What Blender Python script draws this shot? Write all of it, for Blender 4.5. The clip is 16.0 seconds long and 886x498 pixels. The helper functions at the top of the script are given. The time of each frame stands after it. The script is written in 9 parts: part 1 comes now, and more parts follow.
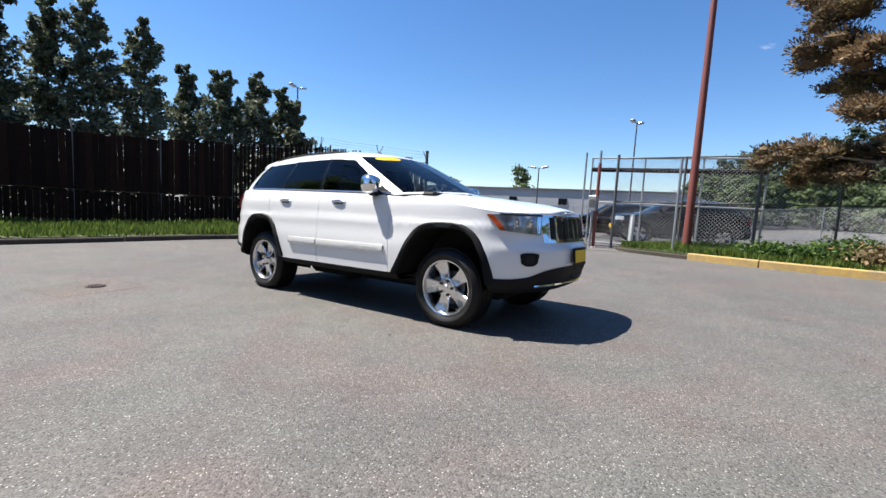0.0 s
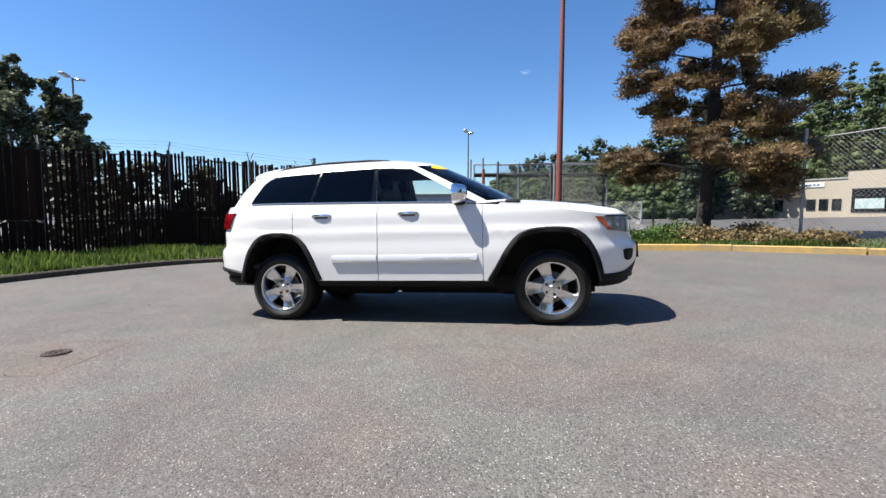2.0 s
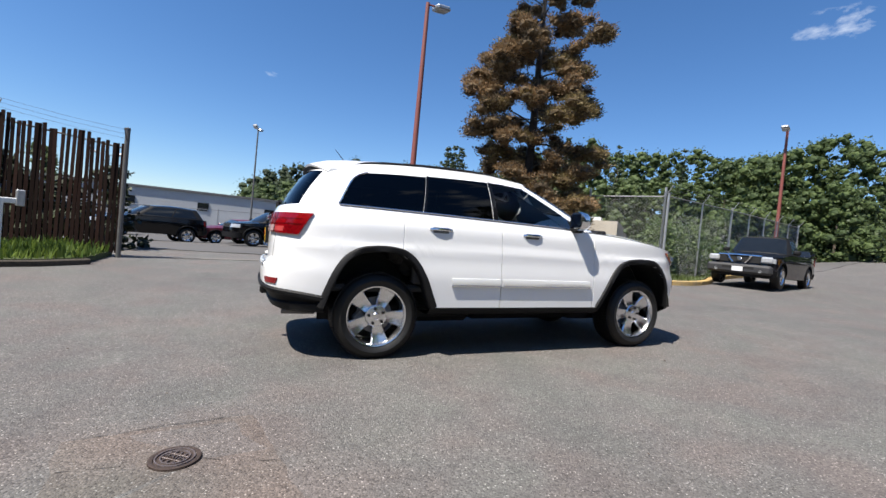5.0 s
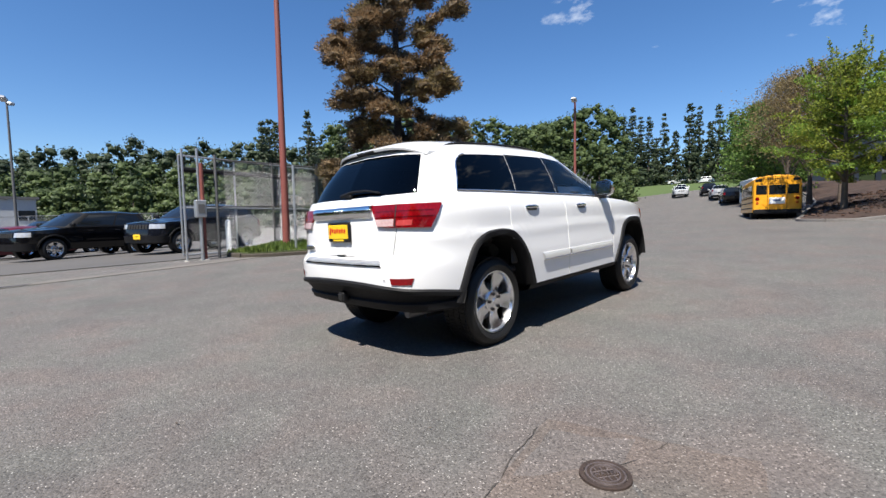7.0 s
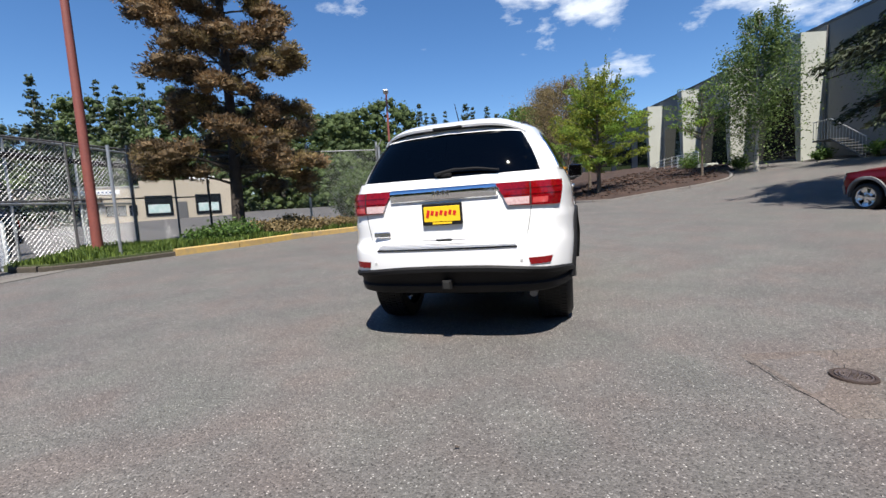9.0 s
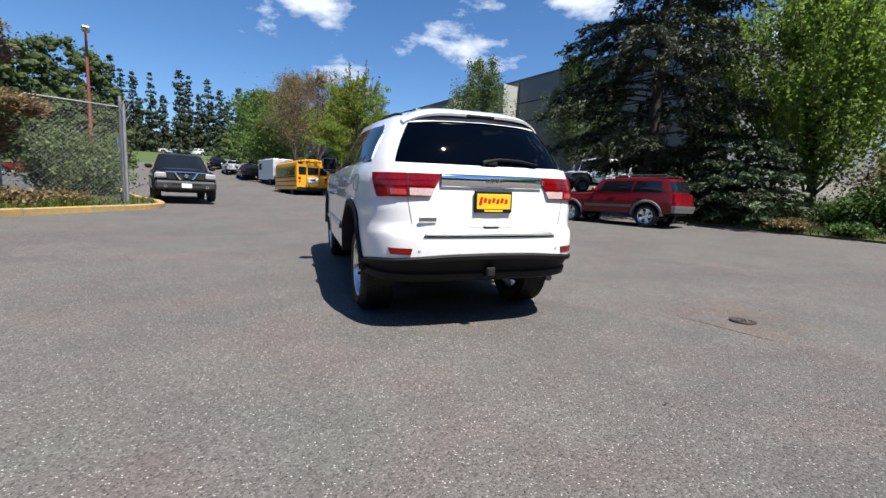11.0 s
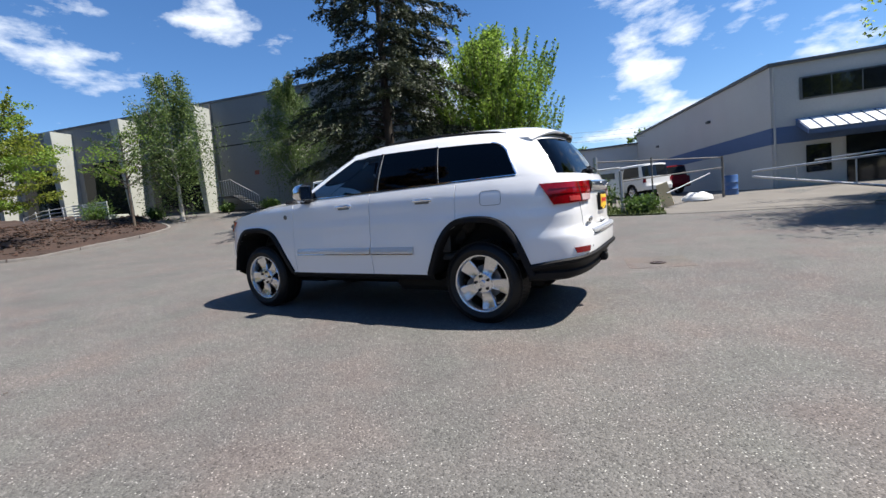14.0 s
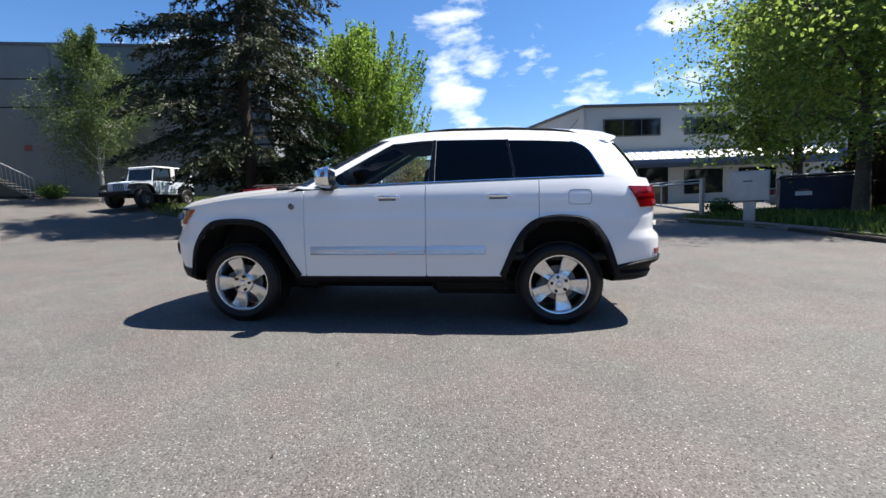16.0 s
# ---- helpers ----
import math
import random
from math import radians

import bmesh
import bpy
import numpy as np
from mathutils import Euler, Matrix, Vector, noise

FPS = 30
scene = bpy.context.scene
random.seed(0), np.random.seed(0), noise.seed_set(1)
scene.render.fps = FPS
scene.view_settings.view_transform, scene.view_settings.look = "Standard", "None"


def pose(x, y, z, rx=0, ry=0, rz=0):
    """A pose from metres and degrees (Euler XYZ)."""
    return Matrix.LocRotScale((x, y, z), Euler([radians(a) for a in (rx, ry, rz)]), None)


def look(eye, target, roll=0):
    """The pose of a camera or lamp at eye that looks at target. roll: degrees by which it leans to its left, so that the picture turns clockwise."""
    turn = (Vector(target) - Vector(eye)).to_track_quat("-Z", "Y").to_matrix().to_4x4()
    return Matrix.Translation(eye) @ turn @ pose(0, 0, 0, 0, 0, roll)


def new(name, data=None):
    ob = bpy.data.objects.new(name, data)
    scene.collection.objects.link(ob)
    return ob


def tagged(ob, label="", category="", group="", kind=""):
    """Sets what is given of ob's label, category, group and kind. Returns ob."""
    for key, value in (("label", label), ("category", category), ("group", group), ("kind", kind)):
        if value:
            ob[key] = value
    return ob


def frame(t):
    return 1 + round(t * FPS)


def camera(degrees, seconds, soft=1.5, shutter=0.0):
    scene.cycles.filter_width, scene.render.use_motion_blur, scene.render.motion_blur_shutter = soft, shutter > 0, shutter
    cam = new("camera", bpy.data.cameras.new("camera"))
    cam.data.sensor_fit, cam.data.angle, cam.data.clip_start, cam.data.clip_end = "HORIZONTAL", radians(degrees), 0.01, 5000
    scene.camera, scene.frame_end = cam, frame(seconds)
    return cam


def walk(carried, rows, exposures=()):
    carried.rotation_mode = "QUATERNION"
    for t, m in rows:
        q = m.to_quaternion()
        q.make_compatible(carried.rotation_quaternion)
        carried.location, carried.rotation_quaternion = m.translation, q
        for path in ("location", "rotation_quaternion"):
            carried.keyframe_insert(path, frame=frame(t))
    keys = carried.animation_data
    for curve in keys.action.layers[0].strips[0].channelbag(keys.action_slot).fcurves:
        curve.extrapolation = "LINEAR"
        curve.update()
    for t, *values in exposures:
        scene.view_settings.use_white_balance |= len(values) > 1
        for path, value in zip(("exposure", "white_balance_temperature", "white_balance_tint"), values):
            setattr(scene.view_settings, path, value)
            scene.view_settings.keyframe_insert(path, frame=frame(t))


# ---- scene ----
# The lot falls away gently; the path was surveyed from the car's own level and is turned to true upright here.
cam = camera(91.2, 16.0, 1.5)
SLOPE = Vector((0.0306, -0.0138, 0.9994))
LEVEL = SLOPE.rotation_difference(Vector((0, 0, 1))).to_matrix().to_4x4()
PATH = [
    (0, (3.738, -4.122, 1.055), (2.579, -2.499, 0.902), 2.2),
    (0.5, (3.224, -4.52, 1.013), (2.249, -2.783, 0.835), -1.0),
    (1, (2.594, -4.835, 1.035), (1.781, -3.011, 0.923), -0.7),
    (1.5, (1.944, -5.095, 1.037), (1.356, -3.188, 0.905), -1.6),
    (2, (1.256, -5.221, 1.054), (0.86, -3.264, 0.936), -1.5),
    (2.5, (0.606, -5.292, 1.063), (0.455, -3.302, 0.93), -3.9),
    (3, (-0.041, -5.24, 1.077), (-0.053, -3.241, 1.007), -5.3),
    (3.5, (-0.678, -5.187, 1.079), (-0.406, -3.207, 1.004), -2.1),
    (4, (-1.285, -4.978, 1.065), (-0.856, -3.026, 0.985), 0.4),
    (4.2, (-1.51, -4.898, 1.054), (-1.014, -2.961, 0.994), 1.8),
    (6.3, (-3.722, -3.677, 1.11), (-2.48, -2.113, 1.0), -1.1),
    (6.5, (-3.925, -3.542, 1.107), (-2.6, -2.048, 0.992), -1.8),
    (7, (-4.328, -3.058, 1.131), (-2.892, -1.674, 0.976), -2.9),
    (7.5, (-4.733, -2.583, 1.17), (-3.145, -1.375, 1.032), -2.7),
    (8, (-5.043, -2.079, 1.176), (-3.313, -1.099, 0.965), -3.3),
    (8.2, (-5.149, -1.852, 1.179), (-3.388, -0.93, 0.958), -3.1),
    (10.3, (-5.522, 0.588, 1.175), (-3.548, 0.431, 0.897), -0.0),
    (10.5, (-5.474, 0.82, 1.169), (-3.506, 0.565, 0.918), 2.6),
    (11, (-5.319, 1.411, 1.165), (-3.451, 0.762, 0.863), 2.0),
    (11.5, (-5.046, 1.975, 1.172), (-3.263, 1.121, 0.874), 0.2),
    (12, (-4.779, 2.551, 1.182), (-3.141, 1.433, 0.919), -2.0),
    (12.5, (-4.398, 3.038, 1.171), (-2.864, 1.786, 0.888), -3.1),
    (13, (-4.02, 3.544, 1.15), (-2.685, 2.079, 0.883), -3.4),
    (13.5, (-3.552, 3.98, 1.139), (-2.366, 2.394, 0.857), -4.7),
    (14, (-3.08, 4.344, 1.171), (-2.091, 2.621, 0.941), -4.6),
    (14.5, (-2.523, 4.584, 1.166), (-1.676, 2.789, 0.916), -4.2),
    (15, (-1.942, 4.716, 1.173), (-1.286, 2.837, 0.974), -2.5),
    (15.5, (-1.38, 4.77, 1.168), (-0.97, 2.828, 0.921), -2.7),
    (16, (-0.846, 4.655, 1.173), (-0.637, 2.681, 0.929), -1.0),
]
walk(cam, [(t, LEVEL @ look(eye, target, roll)) for t, eye, target, roll in PATH], [(0.0, 1.12), (2.5, 1.12), (4.0, 0.99), (7.0, 0.93), (11.0, 0.88), (13.0, 0.90), (14.5, 1.06), (16.0, 1.18)])

# ---- light: clear midday sun, high behind the car, with a bright sky and scattered cloud on one side ----
SUN = Vector((-0.70, -0.26, 1.30)).normalized()
world = bpy.data.worlds.new("sky")
scene.world = world
world.use_nodes = True
wt = world.node_tree
wt.nodes.clear()


def wnode(kind, **values):
    n = wt.nodes.new(kind)
    for key, value in values.items():
        n.inputs[key].default_value = value
    return n


sky = wt.nodes.new("ShaderNodeTexSky")
sky.sky_type, sky.sun_disc = "NISHITA", False
sky.sun_elevation = math.asin(SUN.z)
sky.sun_rotation = math.atan2(SUN.x, SUN.y)
sky.air_density, sky.dust_density, sky.ozone_density = 1.0, 0.05, 5.0
coord = wt.nodes.new("ShaderNodeTexCoord")
stretch = wt.nodes.new("ShaderNodeVectorMath")
stretch.operation = "MULTIPLY_ADD"
stretch.inputs[1].default_value, stretch.inputs[2].default_value = (1.0, 1.0, 2.3), (1.7, 0.4, 0.9)
wt.links.new(coord.outputs["Generated"], stretch.inputs[0])
puff = wnode("ShaderNodeTexNoise", Scale=5.4, Detail=9.0, Roughness=0.56, Distortion=0.12)
wt.links.new(stretch.outputs[0], puff.inputs["Vector"])
side = wt.nodes.new("ShaderNodeVectorMath")
side.operation = "DOT_PRODUCT"
side.inputs[1].default_value = (0.55, -0.83, 0.0)
wt.links.new(coord.outputs["Generated"], side.inputs[0])
lift = wt.nodes.new("ShaderNodeMapRange")
for key, value in (("From Min", -0.25), ("From Max", 0.6), ("To Min", -0.16), ("To Max", 0.045)):
    lift.inputs[key].default_value = value
wt.links.new(side.outputs["Value"], lift.inputs["Value"])
total = wt.nodes.new("ShaderNodeMath")
wt.links.new(puff.outputs["Fac"], total.inputs[0])
wt.links.new(lift.outputs["Result"], total.inputs[1])
cover = wt.nodes.new("ShaderNodeValToRGB")
cover.color_ramp.elements[0].position, cover.color_ramp.elements[1].position = 0.575, 0.70
cover.color_ramp.elements[1].color = (0.9, 0.9, 0.9, 1)
wt.links.new(total.outputs[0], cover.inputs["Fac"])
cloud = wt.nodes.new("ShaderNodeMix")
cloud.data_type = "RGBA"
cloud.inputs["B"].default_value = (8.0, 8.5, 9.2, 1)
wt.links.new(cover.outputs["Color"], cloud.inputs["Factor"])
deep = wnode("ShaderNodeHueSaturation", Saturation=1.16, Value=1.04)
wt.links.new(sky.outputs["Color"], deep.inputs["Color"])
tint = wt.nodes.new("ShaderNodeMix")
tint.data_type, tint.blend_type = "RGBA", "MULTIPLY"
tint.inputs["Factor"].default_value, tint.inputs["B"].default_value = 1.0, (1.0, 0.99, 1.05, 1)
wt.links.new(deep.outputs["Color"], tint.inputs["A"])
wt.links.new(tint.outputs["Result"], cloud.inputs["A"])
back = wnode("ShaderNodeBackground", Strength=0.072)
wt.links.new(cloud.outputs["Result"], back.inputs["Color"])
wout = wt.nodes.new("ShaderNodeOutputWorld")
wt.links.new(back.outputs[0], wout.inputs["Surface"])

sun = new("sun", bpy.data.lights.new("sun", "SUN"))
sun.data.energy, sun.data.angle, sun.data.color = 5.0, radians(0.55), (1.0, 0.945, 0.865)
sun.matrix_world = look(SUN * 60, (0, 0, 0))
scene.view_settings.exposure = 0.6


# ---- materials ----
def mat(name, a, b=None, rough=0.6, metal=0.0, grain=40.0, blotch=1.5, bump=0.0, bump_scale=None, coat=0.0, spec=0.5, rough_b=None, island=0.0, piece=0.0):
    """Two tones mixed by fine grain and broad blotches, with gloss that varies and a fine relief."""
    m = bpy.data.materials.new(name)
    m.use_nodes = True
    nt = m.node_tree
    p = nt.nodes["Principled BSDF"]
    p.inputs["Roughness"].default_value, p.inputs["Metallic"].default_value = rough, metal
    p.inputs["Specular IOR Level"].default_value = spec
    if coat:
        p.inputs["Coat Weight"].default_value, p.inputs["Coat Roughness"].default_value = coat, 0.03
    b = b or tuple(v * 0.8 for v in a)
    tc = nt.nodes.new("ShaderNodeTexCoord")
    fine, broad = nt.nodes.new("ShaderNodeTexNoise"), nt.nodes.new("ShaderNodeTexNoise")
    fine.inputs["Scale"].default_value, fine.inputs["Detail"].default_value = grain, 4.0
    broad.inputs["Scale"].default_value, broad.inputs["Detail"].default_value = blotch, 5.0
    for n in (fine, broad):
        nt.links.new(tc.outputs["Object"], n.inputs["Vector"])
    mean = nt.nodes.new("ShaderNodeMath")
    mean.operation = "MULTIPLY_ADD"
    mean.inputs[1].default_value, mean.inputs[2].default_value = 0.5, 0.0
    nt.links.new(fine.outputs["Fac"], mean.inputs[0])
    add = nt.nodes.new("ShaderNodeMath")
    add.operation = "MULTIPLY_ADD"
    add.inputs[1].default_value = 0.5
    nt.links.new(broad.outputs["Fac"], add.inputs[0])
    nt.links.new(mean.outputs[0], add.inputs[2])
    last = add.outputs[0]
    for amount, kind, socket in ((island, "ShaderNodeNewGeometry", "Random Per Island"), (piece, "ShaderNodeObjectInfo", "Random")):
        if amount:
            src = nt.nodes.new(kind)
            more = nt.nodes.new("ShaderNodeMath")
            more.operation = "MULTIPLY_ADD"
            more.inputs[1].default_value = amount
            shift = nt.nodes.new("ShaderNodeMath")
            shift.operation = "SUBTRACT"
            shift.inputs[1].default_value = 0.5
            nt.links.new(src.outputs[socket], shift.inputs[0])
            nt.links.new(shift.outputs[0], more.inputs[0])
            nt.links.new(last, more.inputs[2])
            last = more.outputs[0]
    ramp = nt.nodes.new("ShaderNodeValToRGB")
    ramp.color_ramp.elements[0].position, ramp.color_ramp.elements[1].position = 0.3, 0.7
    ramp.color_ramp.elements[0].color, ramp.color_ramp.elements[1].color = (*b, 1), (*a, 1)
    nt.links.new(last, ramp.inputs["Fac"])
    nt.links.new(ramp.outputs["Color"], p.inputs["Base Color"])
    if rough_b is not None:
        vary = nt.nodes.new("ShaderNodeMapRange")
        vary.inputs["To Min"].default_value, vary.inputs["To Max"].default_value = rough, rough_b
        nt.links.new(broad.outputs["Fac"], vary.inputs["Value"])
        nt.links.new(vary.outputs["Result"], p.inputs["Roughness"])
    if bump:
        rel = nt.nodes.new("ShaderNodeBump")
        rel.inputs["Strength"].default_value, rel.inputs["Distance"].default_value = bump, 0.01
        height = fine
        if bump_scale:
            height = nt.nodes.new("ShaderNodeTexNoise")
            height.inputs["Scale"].default_value, height.inputs["Detail"].default_value = bump_scale, 3.0
            nt.links.new(tc.outputs["Object"], height.inputs["Vector"])
        nt.links.new(height.outputs["Fac"], rel.inputs["Height"])
        nt.links.new(rel.outputs["Normal"], p.inputs["Normal"])
    return m


def foliage(name, a, b, glow=0.35, island=0.9):
    """Leaves: two greens that differ from leaf to leaf, with some light let through."""
    m = mat(name, a, b, rough=0.55, grain=3.0, blotch=0.35, island=island, spec=0.3)
    nt = m.node_tree
    p, out = nt.nodes["Principled BSDF"], nt.nodes["Material Output"]
    trans, mix = nt.nodes.new("ShaderNodeBsdfTranslucent"), nt.nodes.new("ShaderNodeMixShader")
    mix.inputs["Fac"].default_value = glow
    colour = p.inputs["Base Color"].links[0].from_socket
    nt.links.new(colour, trans.inputs["Color"])
    nt.links.new(p.outputs[0], mix.inputs[1])
    nt.links.new(trans.outputs[0], mix.inputs[2])
    nt.links.new(mix.outputs[0], out.inputs["Surface"])
    return m


def glass(name, tint, gloss=0.02):
    """A thin tinted pane: it lets light straight through, dimmed by its tint, and mirrors more at a slant."""
    m = bpy.data.materials.new(name)
    m.use_nodes = True
    nt = m.node_tree
    nt.nodes.remove(nt.nodes["Principled BSDF"])
    clear, shine = nt.nodes.new("ShaderNodeBsdfTransparent"), nt.nodes.new("ShaderNodeBsdfGlossy")
    clear.inputs["Color"].default_value, shine.inputs["Roughness"].default_value = (*tint, 1), gloss
    fres, mix = nt.nodes.new("ShaderNodeFresnel"), nt.nodes.new("ShaderNodeMixShader")
    fres.inputs["IOR"].default_value = 1.38
    nt.links.new(fres.outputs[0], mix.inputs["Fac"])
    nt.links.new(clear.outputs[0], mix.inputs[1])
    nt.links.new(shine.outputs[0], mix.inputs[2])
    nt.links.new(mix.outputs[0], nt.nodes["Material Output"].inputs["Surface"])
    return m


def asphalt_material(name, dark, light, chips, crack=1.0):
    """Worn asphalt: stone chips of many tones in dark binder, broad stains, hairline cracks."""
    m = bpy.data.materials.new(name)
    m.use_nodes = True
    nt = m.node_tree
    p = nt.nodes["Principled BSDF"]
    p.inputs["Roughness"].default_value, p.inputs["Specular IOR Level"].default_value = 0.8, 0.35
    tc = nt.nodes.new("ShaderNodeTexCoord")

    def tex(kind, scale, **more):
        n = nt.nodes.new(kind)
        n.inputs["Scale"].default_value = scale
        for k, v in more.items():
            n.inputs[k].default_value = v
        nt.links.new(tc.outputs["Object"], n.inputs["Vector"])
        return n

    def ramp(source, stops):
        n = nt.nodes.new("ShaderNodeValToRGB")
        while len(n.color_ramp.elements) < len(stops):
            n.color_ramp.elements.new(0.5)
        for e, (at, c) in zip(n.color_ramp.elements, stops):
            e.position, e.color = at, (*c, 1)
        nt.links.new(source, n.inputs["Fac"])
        return n.outputs["Color"]

    def mixed(kind, fac, a, b):
        n = nt.nodes.new("ShaderNodeMix")
        n.data_type, n.blend_type = "RGBA", kind
        for key, v in (("Factor", fac), ("A", a), ("B", b)):
            if isinstance(v, (int, float)):
                n.inputs[key].default_value = v
            elif isinstance(v, tuple):
                n.inputs[key].default_value = (*v, 1)
            else:
                nt.links.new(v, n.inputs[key])
        return n.outputs["Result"]

    stone = tex("ShaderNodeTexVoronoi", 105.0)
    apart = nt.nodes.new("ShaderNodeSeparateColor")
    nt.links.new(stone.outputs["Color"], apart.inputs["Color"])
    tone = ramp(apart.outputs["Red"], ((0.0, tuple(v * 0.55 for v in light)), (0.22, tuple(v * 0.88 for v in light)), (0.75, tuple(v * 1.05 for v in light)), (1.0, tuple(v * 1.45 for v in light))))
    fleck = tex("ShaderNodeTexVoronoi", 84.0)
    kinds = nt.nodes.new("ShaderNodeSeparateColor")
    nt.links.new(fleck.outputs["Color"], kinds.inputs["Color"])
    spot = ramp(fleck.outputs["Distance"], ((0.22, (1, 1, 1)), (0.40, (0, 0, 0))))
    tone = mixed("MIX", mixed("MULTIPLY", 1.0, spot, ramp(kinds.outputs["Red"], ((0.82, (0, 0, 0)), (0.92, (0.9, 0.9, 0.9))))), tone, chips)
    tone = mixed("MIX", mixed("MULTIPLY", 1.0, spot, ramp(kinds.outputs["Green"], ((0.78, (0, 0, 0)), (0.86, (0.95, 0.95, 0.95))))), tone, dark)
    sand = tex("ShaderNodeTexNoise", 260.0, Detail=2.0)
    tone = mixed("MULTIPLY", 0.6, tone, ramp(sand.outputs["Fac"], ((0.3, (0.65, 0.65, 0.65)), (0.7, (1.2, 1.2, 1.2)))))
    broad = tex("ShaderNodeTexNoise", 0.35, Detail=6.0, Roughness=0.6)
    tone = mixed("MULTIPLY", 0.8, tone, ramp(broad.outputs["Fac"], ((0.3, (0.80, 0.79, 0.80)), (0.5, (1, 1, 1)), (0.75, (1.1, 1.08, 1.04)))))
    patch = tex("ShaderNodeTexNoise", 1.7, Detail=5.0, Roughness=0.65)
    tone = mixed("MULTIPLY", 0.7, tone, ramp(patch.outputs["Fac"], ((0.36, (0.84, 0.83, 0.83)), (0.6, (1.04, 1.03, 1.01)))))
    hue = tex("ShaderNodeTexNoise", 1.15, Detail=3.0, Roughness=0.55)
    tone = mixed("MULTIPLY", 1.0, tone, ramp(hue.outputs["Fac"], ((0.36, (0.95, 1.0, 0.98)), (0.5, (1, 1, 1)), (0.64, (1.06, 0.98, 0.965)))))
    rust = tex("ShaderNodeTexNoise", 0.9, Detail=4.0, Roughness=0.6, Distortion=0.6)
    tone = mixed("MIX", ramp(rust.outputs["Fac"], ((0.66, (0, 0, 0)), (0.8, (0.3, 0.3, 0.3)))), tone, tuple(l * f for l, f in zip(light, (0.95, 0.78, 0.62))))
    if crack:
        bend = nt.nodes.new("ShaderNodeVectorMath")
        bend.operation = "ADD"
        warp = tex("ShaderNodeTexNoise", 1.1, Detail=6.0, Roughness=0.7)
        nt.links.new(tc.outputs["Object"], bend.inputs[0])
        nt.links.new(warp.outputs["Color"], bend.inputs[1])
        net = nt.nodes.new("ShaderNodeTexVoronoi")
        net.feature = "DISTANCE_TO_EDGE"
        net.inputs["Scale"].default_value = 0.22
        nt.links.new(bend.outputs[0], net.inputs["Vector"])
        line = ramp(net.outputs["Distance"], ((0.0, (0.6, 0.6, 0.6)), (0.0022, (0.35, 0.35, 0.35)), (0.0045, (0, 0, 0))))
        tone = mixed("MIX", mixed("MULTIPLY", 1.0, line, ramp(broad.outputs["Fac"], ((0.45, (0, 0, 0)), (0.6, (crack,) * 3)))), tone, (0.05, 0.047, 0.045))
    nt.links.new(tone, p.inputs["Base Color"])
    rel = nt.nodes.new("ShaderNodeBump")
    rel.inputs["Strength"].default_value, rel.inputs["Distance"].default_value = 0.85, 0.004
    nt.links.new(stone.outputs["Distance"], rel.inputs["Height"])
    rel.invert = True
    nt.links.new(rel.outputs["Normal"], p.inputs["Normal"])
    return m


ASPHALT = asphalt_material("asphalt", (0.024, 0.022, 0.021), (0.120, 0.1135, 0.108), (0.45, 0.435, 0.41), 0.5)
PATCH = asphalt_material("asphalt_patch", (0.028, 0.023, 0.020), (0.122, 0.108, 0.097), (0.33, 0.315, 0.29), 0.0)
YARD = mat("worn_yard_paving", (0.170, 0.157, 0.140), (0.10, 0.092, 0.082), 0.9, grain=45, blotch=0.6, bump=0.3)
FARLOT = mat("far_paving", (0.105, 0.098, 0.092), (0.062, 0.060, 0.058), 0.85, grain=60, blotch=0.2)
CONCRETE = mat("concrete", (0.46, 0.44, 0.41), (0.33, 0.315, 0.29), 0.85, grain=25, blotch=0.8, bump=0.3)
KERB_BARE = mat("kerb_stone", (0.22, 0.205, 0.19), (0.11, 0.10, 0.092), 0.9, grain=18, blotch=1.2, bump=0.5)
KERB_MOSS = mat("mossy_kerb_stone", (0.085, 0.070, 0.052), (0.030, 0.026, 0.020), 0.95, grain=18, blotch=1.2, bump=0.6)
KERB_YELLOW = mat("kerb_yellow", (0.52, 0.33, 0.08), (0.24, 0.19, 0.12), 0.85, grain=9, blotch=1.3, bump=0.4)
SOIL = mat("soil", (0.062, 0.034, 0.024), (0.014, 0.009, 0.007), 0.95, grain=14, blotch=1.2, bump=0.9)
TURF = mat("turf", (0.070, 0.095, 0.028), (0.045, 0.050, 0.022), 0.95, grain=22, blotch=0.7, bump=0.8)
WEEDS = foliage("weedy_grass_blade", (0.125, 0.165, 0.045), (0.06, 0.08, 0.025), 0.35)
GRASS = foliage("grass_blade", (0.155, 0.215, 0.042), (0.062, 0.105, 0.022), 0.35)
MEADOW = mat("far_grass", (0.075, 0.115, 0.03), (0.05, 0.078, 0.024), 0.95, grain=4, blotch=0.05)
WHITE_PAINT = mat("white_car_paint", (0.80, 0.805, 0.81), (0.785, 0.79, 0.795), 0.32, coat=1.0, grain=3, blotch=0.5)
BLACK_TRIM = mat("black_plastic", (0.012, 0.012, 0.013), (0.007, 0.007, 0.008), 0.6, spec=0.18, grain=300, blotch=3, bump=0.12)
RUBBER = mat("tyre_rubber", (0.010, 0.010, 0.0105), (0.006, 0.006, 0.006), 0.52, spec=0.35, grain=120, blotch=8, bump=0.25)
CHROME = mat("chrome", (0.86, 0.87, 0.88), (0.82, 0.83, 0.84), 0.07, 1.0, grain=5, blotch=2)
ALLOY = mat("polished_alloy", (0.80, 0.80, 0.81), (0.72, 0.72, 0.73), 0.26, 1.0, grain=20, blotch=4)
STEEL = mat("dark_steel", (0.20, 0.20, 0.21), (0.12, 0.12, 0.12), 0.45, 1.0, grain=30, blotch=5)
